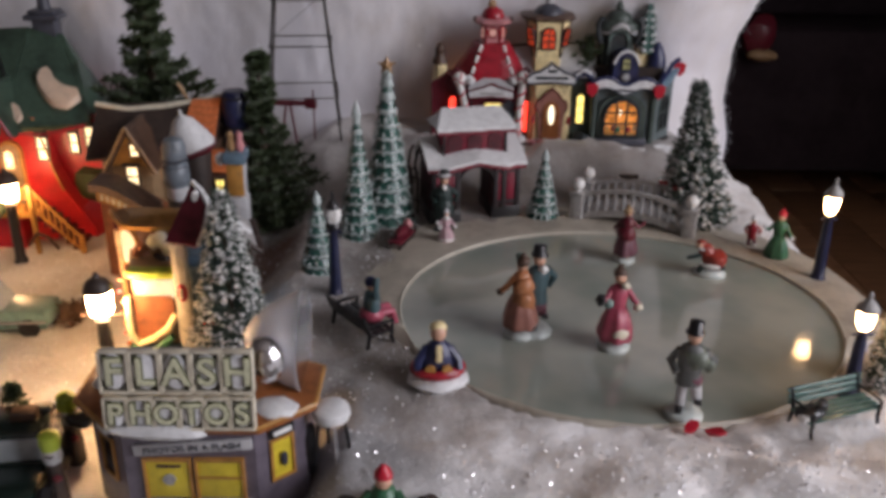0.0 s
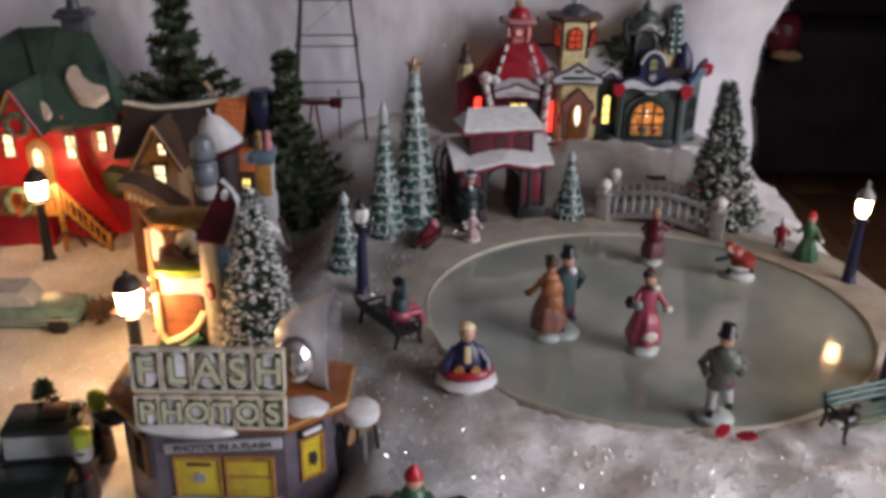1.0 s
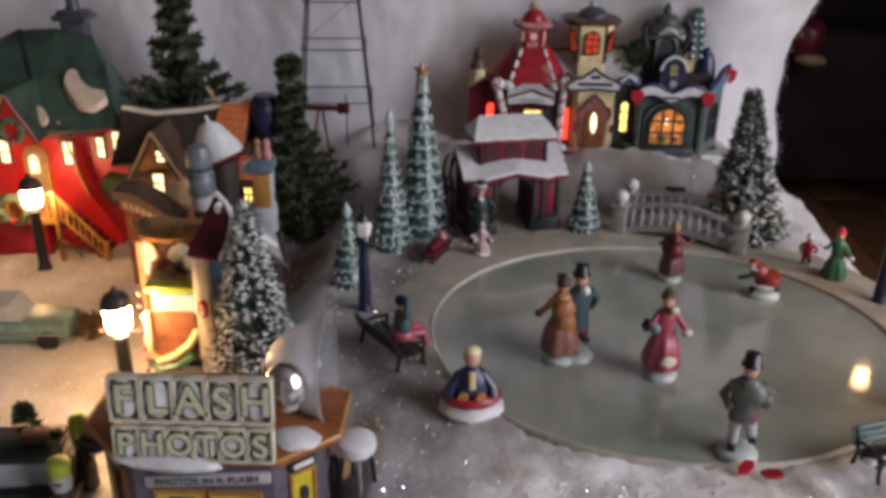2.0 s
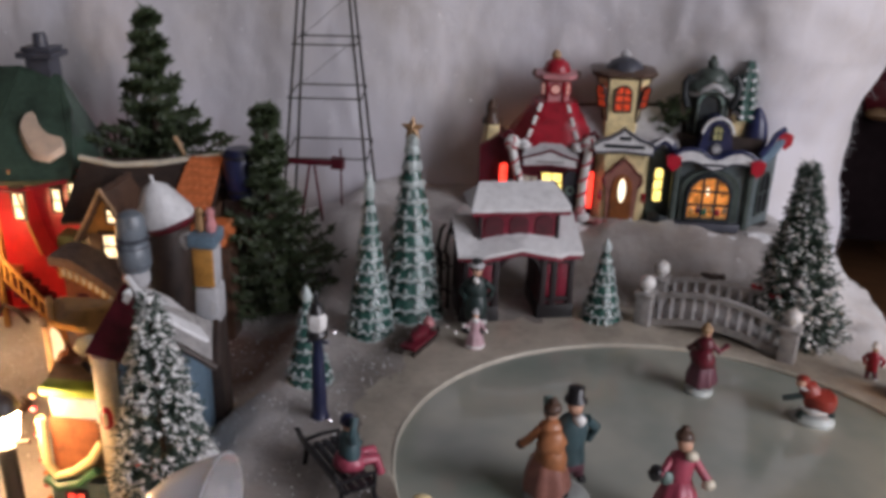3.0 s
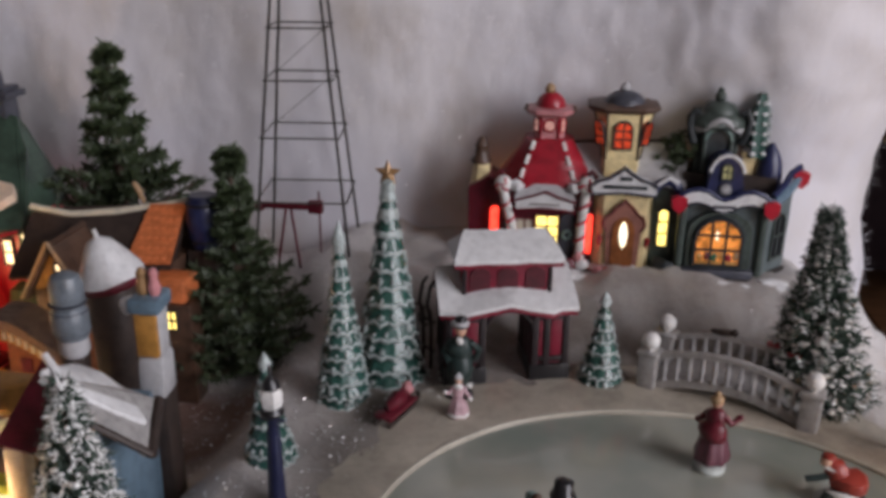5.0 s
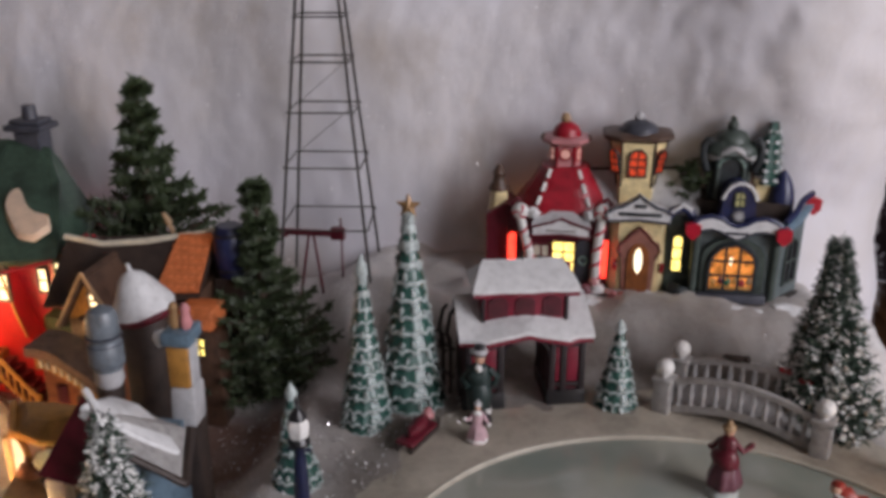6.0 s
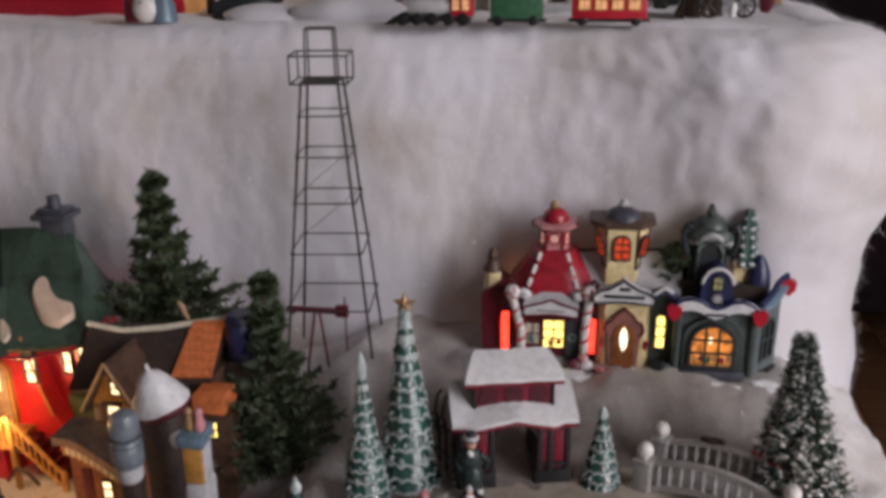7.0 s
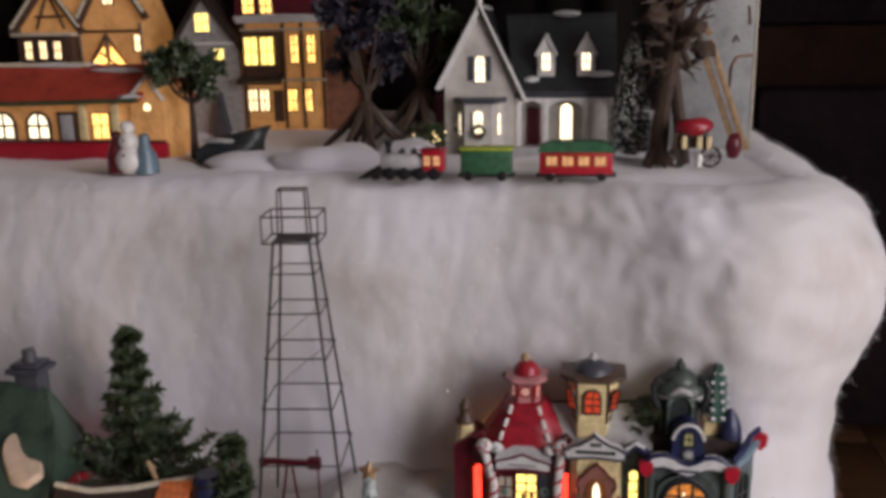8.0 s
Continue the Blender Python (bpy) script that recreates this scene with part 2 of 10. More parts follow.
GREYW = paint("grey_white_paint", (0.45, 0.45, 0.46), 0.45, 0.25)
SKIN = paint("figure_flesh_paint", (0.55, 0.32, 0.22), 0.45, 0.15)
STAR = paint("antique_gold", (0.34, 0.20, 0.09), 0.45, 0.35, 400.0, 0.5, 0.3)
TIER = paint("tree_glaze", (0.026, 0.090, 0.072), 0.22, 0.45, 260.0, 0.5, coat=0.6)
NEEDLE = paint("needle_green", (0.046, 0.068, 0.028), 0.6, 0.5)
SISAL = paint("sisal_green", (0.036, 0.066, 0.046), 0.65, 0.5)
BARK = paint("bark", (0.060, 0.035, 0.022), 0.8, 0.5, 200.0, 0.9)
TEAL = paint("teal_paint", (0.16, 0.27, 0.26), 0.35, 0.35)
CARGREEN = paint("dark_green_enamel", (0.008, 0.020, 0.016), 0.25, 0.35, coat=0.6)
CHROME = paint("chrome", (0.6, 0.6, 0.62), 0.18, 0.15, 90.0, 0.1, 1.0)
MIRROR = paint("mirror_silver", (0.86, 0.86, 0.88), 0.24, 0.08, 40.0, 0.08, 1.0)
PANE_DARK = paint("dark_pane", (0.02, 0.02, 0.025), 0.12, 0.2)
WINDSHIELD = paint("frosted_windshield", (0.42, 0.46, 0.48), 0.25, 0.2)
PURPLE = paint("purple_leaf", (0.022, 0.018, 0.034), 0.6, 0.5)
SIENNA = paint("burnt_sienna", (0.27, 0.095, 0.04), 0.5, 0.45)
TANKC = paint("tank_grey", (0.15, 0.175, 0.20), 0.35, 0.4)
PEARL = glass("pearl_plastic", (0.86, 0.88, 0.92), 0.22, 0.55)
HONEYGLOW = paint("honey_wall_emissive", (0.60, 0.33, 0.14), 0.5, 0.45, 60.0)
honey_emit = HONEYGLOW.node_tree.nodes["Principled BSDF"]  # the wall itself emits, standing in for light through thin porcelain
honey_emit.inputs["Emission Color"].default_value = (1.0, 0.44, 0.13, 1)
honey_emit.inputs["Emission Strength"].default_value = 0.16
GLOWBRICK = paint("orange_brick_emissive", (0.42, 0.13, 0.05), 0.5, 0.75, 90.0)
brick_emit = GLOWBRICK.node_tree.nodes["Principled BSDF"]  # orange glow put into the brick colour, with no lamp behind it
brick_emit.inputs["Emission Color"].default_value = (1.0, 0.22, 0.05, 1)
brick_emit.inputs["Emission Strength"].default_value = 0.10
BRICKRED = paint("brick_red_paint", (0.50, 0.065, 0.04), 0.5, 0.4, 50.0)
SCHOOLGLOW = paint("school_red_emissive", (0.46, 0.012, 0.016), 0.35, 0.3, 60.0)
school_emit = SCHOOLGLOW.node_tree.nodes["Principled BSDF"]  # red wall given its own emission; there is no bulb inside
school_emit.inputs["Emission Color"].default_value = (1.0, 0.03, 0.02, 1)
school_emit.inputs["Emission Strength"].default_value = 0.10
DUSKGREEN = paint("dusky_green_paint", (0.060, 0.080, 0.070), 0.45, 0.5)
BLUESTONE = paint("bluestone_paint", (0.125, 0.155, 0.160), 0.4, 0.35)
ROSEWOOD = paint("rosewood_paint", (0.30, 0.13, 0.10), 0.45, 0.35)
DKSLATE = paint("dark_slate_paint", (0.018, 0.024, 0.027), 0.5, 0.5)
PALEBOARD = paint("pale_board", (0.29, 0.30, 0.305), 0.55, 0.35, 40.0, 0.5)
CHARWOOD = paint("charred_wood", (0.014, 0.008, 0.010), 0.5, 0.4, 120.0)
GATEWOOD = paint("gate_wine_wood", (0.19, 0.007, 0.026), 0.5, 0.5, 120.0)
DKWINE = paint("dark_wine_wood", (0.075, 0.006, 0.014), 0.5, 0.5, 120.0)
# roof snow whose peach tint is warm lamplight put into the colour
WARMSNOW = paint("lamplit_cream_snow", (0.66, 0.52, 0.40), 0.55, 0.2)
WREATHG = paint("wreath_green", (0.095, 0.13, 0.075), 0.55, 0.5, 300.0)
CLEAR = glass("clear_plastic", (0.93, 0.95, 0.97))
DARKWOOD = paint("dark_furniture", (0.030, 0.022, 0.025), 0.95, 0.3, 8.0)
BOARD = paint("dark_board", (0.040, 0.022, 0.018), 0.9, 0.3, 10.0)
DRAPE = paint("dark_drape", (0.012, 0.010, 0.010), 0.9, 0.3, 30.0, 0.5)
for dull in (DARKWOOD, BOARD, DRAPE):
    dull.node_tree.nodes["Principled BSDF"].inputs["Specular IOR Level"].default_value = 0.0
    dull.node_tree.nodes["Principled BSDF"].inputs["Coat Weight"].default_value = 0.0
FLOORW = planks("floor_planks", (0.38, 0.19, 0.095))
WALLP = paint("room_wall_paint", (0.30, 0.27, 0.25), 0.8, 0.12, 5.0, 0.2)
LAMPGLOW = glow("lantern_glow", (1.0, 0.58, 0.27), 180.0, 0.8)
LAMPGLOW2 = glow("lantern_glow_soft", (1.0, 0.57, 0.26), 36.0, 0.8)
WIN_WARM = glow("window_warm", (1.0, 0.74, 0.42), 2.6)
WIN_AMBER = glow("window_amber", (1.0, 0.55, 0.15), 3.2, 0.35)
WIN_ORANGE = glow("window_orange", (1.0, 0.34, 0.07), 0.80, 0.03, 230.0)
WIN_RED = glow("window_red", (1.0, 0.045, 0.025), 3.4, 0.6)
WIN_YELLOW = glow("window_yellow", (1.0, 0.76, 0.20), 2.6, 0.5)
WIN_WHITE = glow("window_white", (1.0, 0.86, 0.58), 0.8, 0.7)
WIN_ROSE = glow("window_rose", (1.0, 0.10, 0.035), 0.62, 0.10, 420.0)
WIN_PINK = glow("window_pink", (1.0, 0.52, 0.45), 0.42, 0.7)
WIN_CREAM = glow("window_cream", (1.0, 0.86, 0.62), 2.2, 0.7)
WIN_DIM = glow("window_dim", (0.85, 0.80, 0.38), 0.22, 0.4)
WIN_TRAIN = glow("window_train", (1.0, 0.52, 0.26), 0.62, 0.6)
LAMPGLOW3 = glow("lantern_glow_far", (1.0, 0.58, 0.27), 75.0, 0.8)
BULB = glow("string_bulb", (1.0, 0.72, 0.36), 5.0, 0.8)


# ---------- mesh tools ----------
class B:
    """A bmesh with a current material number."""

    def __init__(self):
        self.bm, self.mi = bmesh.new(), 0

    def use(self, k):
        self.mi = k
        return self

    def mark(self, verts):
        for v in verts:
            for f in v.link_faces:
                f.material_index = self.mi
        return self

    def put(self, verts, m=None):
        if m is not None:
            bmesh.ops.transform(self.bm, matrix=m, verts=verts)
        return self.mark(verts)

    def box(self, x0, x1, y0, y1, z0, z1, bev=0.0, m=None):
        c = Matrix.LocRotScale(((x0 + x1) / 2, (y0 + y1) / 2, (z0 + z1) / 2), None, (abs(x1 - x0), abs(y1 - y0), abs(z1 - z0)))
        vs = bmesh.ops.create_cube(self.bm, size=1.0, matrix=c)["verts"]
        if bev:
            es = list({e for v in vs for e in v.link_edges})
            r = bmesh.ops.bevel(self.bm, geom=es, offset=bev, segments=2, affect="EDGES", profile=0.5)
            vs = list({v for f in r["faces"] for v in f.verts} | {v for v in vs if v.is_valid})
        return self.put(vs, m)

    def cone(self, c, r1, r2, h, n=16, m=None, turn=0.0):
        mm = Matrix.Translation((c[0], c[1], c[2] + h / 2)) @ Matrix.Rotation(turn, 4, "Z")
        vs = bmesh.ops.create_cone(self.bm, cap_ends=True, segments=n, radius1=r1, radius2=max(r2, 1e-5), depth=h, matrix=mm)["verts"]
        return self.put(vs, m)

    def ball(self, c, rx, ry=None, rz=None, n=12, m=None):
        mm = Matrix.LocRotScale(c, None, (rx, ry or rx, rz or rx))
        vs = bmesh.ops.create_uvsphere(self.bm, u_segments=n, v_segments=max(5, n * 2 // 3), radius=1.0, matrix=mm)["verts"]
        return self.put(vs, m)

    def prism(self, pts, y0, y1, m=None):
        """A polygon in x, z pushed from y0 to y1."""
        a = [self.bm.verts.new((x, y0, z)) for x, z in pts]
        b = [self.bm.verts.new((x, y1, z)) for x, z in pts]
        k = len(pts)
        fs = [self.bm.faces.new(a), self.bm.faces.new(b[::-1])]
        fs += [self.bm.faces.new((a[i], b[i], b[(i + 1) % k], a[(i + 1) % k])) for i in range(k)]
        bmesh.ops.recalc_face_normals(self.bm, faces=fs)
        return self.put(a + b, m)

    def slab(self, pts, z0, z1, m=None):
        """A polygon in x, y pushed from z0 to z1."""
        a = [self.bm.verts.new((x, y, z0)) for x, y in pts]
        b = [self.bm.verts.new((x, y, z1)) for x, y in pts]
        k = len(pts)
        fs = [self.bm.faces.new(a), self.bm.faces.new(b[::-1])]
        fs += [self.bm.faces.new((a[i], b[i], b[(i + 1) % k], a[(i + 1) % k])) for i in range(k)]
        bmesh.ops.recalc_face_normals(self.bm, faces=fs)
        return self.put(a + b, m)

    def lathe(self, prof, c=(0, 0, 0), n=20, lobes=0, depth=0.0, m=None, squash=1.0):
        """A profile of radius and height turned about the upright axis, with lobes round it."""
        rings = []
        for r, z in prof:
            ring = []
            for i in range(n):
                a = 2 * math.pi * i / n
                k = r * (1 + depth * math.cos(lobes * a)) if lobes else r
                ring.append(self.bm.verts.new((c[0] + k * math.cos(a), c[1] + squash * k * math.sin(a), c[2] + z)))
            rings.append(ring)
        fs = []
        for p, q in zip(rings, rings[1:]):
            fs += [self.bm.faces.new((p[i], p[(i + 1) % n], q[(i + 1) % n], q[i])) for i in range(n)]
        fs += [self.bm.faces.new(rings[0][::-1]), self.bm.faces.new(rings[-1])]
        bmesh.ops.recalc_face_normals(self.bm, faces=fs)
        return self.put([v for ring in rings for v in ring], m)

    def tube(self, pts, r, n=6, r2=None, m=None):
        pts = [Vector(p) for p in pts]
        rings = []
        for i, p in enumerate(pts):
            d = (pts[min(i + 1, len(pts) - 1)] - pts[max(i - 1, 0)]).normalized()
            u = d.orthogonal().normalized() if i == 0 else (rings_u - d * rings_u.dot(d)).normalized()
            rings_u = u
            w = d.cross(u)
            k = r + ((r2 if r2 is not None else r) - r) * i / max(1, len(pts) - 1)
            rings.append([self.bm.verts.new(p + k * (math.cos(2 * math.pi * j / n) * u + math.sin(2 * math.pi * j / n) * w)) for j in range(n)])
        fs = []
        for p, q in zip(rings, rings[1:]):
            fs += [self.bm.faces.new((p[j], p[(j + 1) % n], q[(j + 1) % n], q[j])) for j in range(n)]
        fs += [self.bm.faces.new(rings[0][::-1]), self.bm.faces.new(rings[-1])]
        bmesh.ops.recalc_face_normals(self.bm, faces=fs)
        return self.put([v for ring in rings for v in ring], m)

    def blob(self, c, rx, ry, rz, rough=0.25, seed=0.0, sub=2, freq=1.3):
        """A lumpy rounded mass."""
        vs = bmesh.ops.create_icosphere(self.bm, subdivisions=sub, radius=1.0)["verts"]
        for v in vs:
            k = 1 + rough * noise.noise(v.co * freq + Vector((seed, seed * 1.7, -seed)))
            v.co = Vector((c[0] + rx * k * v.co.x, c[1] + ry * k * v.co.y, c[2] + rz * k * v.co.z))
        return self.mark(vs)

    def wobble(self, amp, freq=40.0, seed=0.0):
        """The unevenness of a hand-cast piece."""
        for v in self.bm.verts:
            v.co += amp * noise.noise_vector(v.co * freq + Vector((seed, seed, seed)))
        return self


def mesh_of(name, b, mats, angle=38):
    me = bpy.data.meshes.new(name)
    b.bm.to_mesh(me)
    b.bm.free()
    for m in mats if isinstance(mats, (list, tuple)) else [mats]:
        me.materials.append(m)
    me.polygons.foreach_set("use_smooth", [True] * len(me.polygons))
    me.set_sharp_from_angle(angle=radians(angle))
    return me


def part(name, b, mats, parent, label="", angle=38):
    ob = new(name, mesh_of(name, b, mats, angle))
    ob.parent = parent
    return tagged(ob, label)


def thing(name, m, label, category, group="", kind=""):
    """An empty at the base of a thing."""
    ob = new(name)
    ob.empty_display_size = 0.01
    ob.matrix_world = m
    return tagged(ob, label, category, group, kind)


def solid(name, b, mats, m, label, category, group="", kind="", angle=38):
    ob = new(name, mesh_of(name, b, mats, angle))
    ob.matrix_world = m
    return tagged(ob, label, category, group, kind)


def at(x, y, z, rz=0.0, s=1.0):
    return pose(x, y, z, 0, 0, rz) @ Matrix.Scale(s, 4)


def smooth(a, b, x):
    t = max(0.0, min(1.0, (x - a) / (b - a)))
    return t * t * (3 - 2 * t)


def arch(x0, x1, z0, z1, n=10, rise=None):
    """The outline of an opening with a round head."""
    w = (x1 - x0) / 2
    r = rise if rise is not None else w
    return [(x0, z0), (x1, z0)] + [((x0 + x1) / 2 + w * math.cos(math.pi * i / n), z1 - r + r * math.sin(math.pi * i / n)) for i in range(n + 1)]


def sheet(b, corners, thick):
    """A flat plate through the given corners, with thickness downwards along its normal."""
    vs = [Vector(p) for p in corners]
    n = (vs[1] - vs[0]).cross(vs[-1] - vs[0]).normalized()
    if n.z < 0:
        n = -n
    a = [b.bm.verts.new(v) for v in vs]
    c = [b.bm.verts.new(v - n * thick) for v in vs]
    k = len(vs)
    fs = [b.bm.faces.new(a), b.bm.faces.new(c[::-1])] + [b.bm.faces.new((a[i], c[i], c[(i + 1) % k], a[(i + 1) % k])) for i in range(k)]
    bmesh.ops.recalc_face_normals(b.bm, faces=fs)
    b.mark(a + c)


# ---------- the room round the display ----------
FLOOR_Z = -0.5


def plain(name, boxes, mat, label, category):
    b = B()
    for q in boxes:
        b.box(*q)
    return solid(name, b, mat, Matrix(), label, category, kind="structure")


plain("wall_north", [(-2.6, 1.45, 2.75, 2.85, FLOOR_Z, 1.9)], WALLP, "plain dim painted wall behind the dark furniture", "wall")
plain("wall_west", [(-2.6, -2.5, -2.0, 2.75, FLOOR_Z, 1.9)], WALLP, "plain painted room wall in grey beige", "wall")
plain("wall_east", [(1.35, 1.45, -2.0, -0.88, FLOOR_Z, 1.9), (1.35, 1.45, 0.32, 2.75, FLOOR_Z, 1.9), (1.35, 1.45, -0.88, 0.32, FLOOR_Z, 0.15), (1.35, 1.45, -0.88, 0.32, 1.25, 1.9)], WALLP, "plain painted room wall with a window opening", "wall")
plain("wall_south", [(-2.5, 1.35, -2.1, -2.0, FLOOR_Z, 1.9)], WALLP, "plain painted room wall in grey beige", "wall")
plain("ceiling", [(-2.5, 1.35, -2.0, 2.75, 1.9, 2.0)], WALLP, "plain pale painted ceiling of the room", "ceiling")

floor = thing("floor", at(0, 0, FLOOR_Z), "brown wooden plank floor of the dim room", "floor", kind="structure")
plank_b = B()
plank_b.box(-0.0607, 0.0607, -0.593, 0.593, -0.02, 0.0, 0.0015)
plank_mesh = mesh_of("plank", plank_b, FLOORW)
half_b = B()
half_b.box(-0.0607, 0.0607, -0.296, 0.296, -0.02, 0.0, 0.0015)
half_mesh = mesh_of("plank", half_b, FLOORW)
for i in range(31):
    x = -2.5 + 0.062 + i * 0.1242
    rows = [(-2.0 + 0.594 + 1.1875 * j, plank_mesh) for j in range(4)]
    if i % 2:
        rows = [(-2.0 + 0.297, half_mesh)] + [(-2.0 + 0.594 + 0.594 + 1.1875 * j, plank_mesh) for j in range(3)] + [(2.75 - 0.297, half_mesh)]
    for y, me in rows:
        ob = new("plank", me)
        ob.parent = floor
        ob.location = (x, y, 0.0)

cabinet = thing("cabinet", at(0.9, 2.36, FLOOR_Z), "long black cabinet with a brown shelf board, in shade", "cabinet")
b = B()
b.box(-3.0, 0.42, 0.0, 0.36, 0.0, 0.77, 0.01)
part("body", b, DARKWOOD, cabinet)
b = B()
b.box(-3.0, 0.44, -0.03, 0.36, 0.775, 0.91, 0.006)
part("shelf_board", b, BOARD, cabinet, "dark brown shelf board")
b = B()
b.box(-3.0, 0.42, 0.05, 0.36, 0.915, 2.2, 0.01)
part("upper_body", b, DARKWOOD, cabinet)

b = B()
b.blob((0, 0, 0), 0.034, 0.02, 0.04, 0.4, 3.0)
b.use(1).blob((0.005, -0.01, -0.036), 0.03, 0.02, 0.012, 0.3, 5.0)
solid("stocking", b, [WINE, TAN], at(0.696, 1.965, -0.072, 0, 1.13), "red cloth stocking with a cream cuff on a dark chair", "stocking")
# chair is made up, only to give the stocking a support
chair = thing("armchair", at(0.75, 2.13, FLOOR_Z), "invented black armchair that holds up the stocking", "armchair")
b = B()
b.box(-0.3, 0.5, -0.14, 0.1, 0.1, 0.44, 0.03)
part("seat", b, DARKWOOD, chair)
b = B()
b.box(-0.3, 0.5, 0.1, 0.2, 0.1, 0.78, 0.03)
part("backrest", b, DARKWOOD, chair)
for x in (-0.26, 0.46):
    for y in (-0.1, 0.16):
        b = B()
        b.cone((x, y, 0), 0.015, 0.02, 0.12, 10)
        part("leg", b, BLACK, chair)

table = thing("table", at(-0.3, 0.8, FLOOR_Z), "dark wooden table under the snow blanket", "table")
b = B()
b.box(-0.6, 0.58, -0.66, 0.6, 0.40, 0.43, 0.004)
part("tabletop", b, BROWN, table)
for x in (-0.55, 0.53):
    for y in (-0.6, 0.55):
        b = B()
        b.box(x - 0.025, x + 0.025, y - 0.025, y + 0.025, 0, 0.40, 0.003)
        part("leg", b, BROWN, table)

b = B()
b.box(-0.85, 0.24, 0.97, 1.38, -0.069, 0.250, 0.004)
solid("riser", b, WHITE, Matrix(), "white box under the cotton that lifts the upper tier", "riser", kind="structure")


# ---------- snow ground, cotton wall and pond ----------
def ground_z(x, y):
    mound = smooth(-0.155, -0.10, x) * (1 - smooth(0.46, 0.41, y) * smooth(-0.045, -0.075, x))
    z = -0.03 * (1 - mound)
    z += 0.034 * smooth(0.735, 0.80, y) * smooth(-0.24, -0.17, x) * (1 - smooth(0.225, 0.29, x))
    z += 0.010 * smooth(0.40, 0.34, y) * smooth(0.02, 0.16, x)
    z -= min(0.40, 4.5 * max(0.0, x - 0.294)) + 0.010 * smooth(0.27, 0.31, x)
    z -= 0.2 * smooth(0.17, 0.12, y)
    far = smooth(0.50, 0.60, y)
    on_pond = ((x - 0.122) / (0.149 + 0.016 * far)) ** 2 + ((y - 0.540) / (0.136 + 0.022 * far)) ** 2
    if on_pond < 1.0:
        z = min(z, -0.004)
    rough = 0.0030 + 0.004 * smooth(0.42, 0.34, y) * smooth(0.0, 0.1, x) + 0.004 * smooth(0.70, 0.8, y)
    k = noise.fractal(Vector((x * 28, y * 28, 0.3)), 1.0, 2.0, 4) * rough
    return z + (k if on_pond > 1.0 else min(k, 0.0))


def grid_mesh(name, nu, nv, fn, mat):
    """A sheet of nu by nv points from a function of two numbers from 0 to 1."""
    verts = [fn(i / (nu - 1), j / (nv - 1)) for j in range(nv) for i in range(nu)]
    faces = [(j * nu + i, j * nu + i + 1, (j + 1) * nu + i + 1, (j + 1) * nu + i) for j in range(nv - 1) for i in range(nu - 1)]
    me = bpy.data.meshes.new(name)
    me.from_pydata(verts, [], faces)
    me.polygons.foreach_set("use_smooth", [True] * len(me.polygons))
    me.materials.append(mat)
    return me


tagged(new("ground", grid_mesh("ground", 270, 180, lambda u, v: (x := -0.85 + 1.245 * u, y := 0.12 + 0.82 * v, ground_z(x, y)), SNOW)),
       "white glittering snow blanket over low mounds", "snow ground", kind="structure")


def wall_plan(s):
    """Place and outward way of the cotton front, s metres along it from the left."""
    straight, r = 1.055, 0.055
    if s < straight:
        return Vector((-0.85 + s, 0.905)), Vector((0.0, -1.0))
    a = (s - straight) / r
    if a < math.pi / 2:
        d = Vector((math.sin(a), -math.cos(a)))
        return Vector((0.205, 0.905 + r)) + r * d, d
    return Vector((0.205 + r, 0.905 + r + (s - straight - r * math.pi / 2))), Vector((1.0, 0.0))


WALL_LEN = 1.055 + 0.055 * math.pi / 2 + 0.45


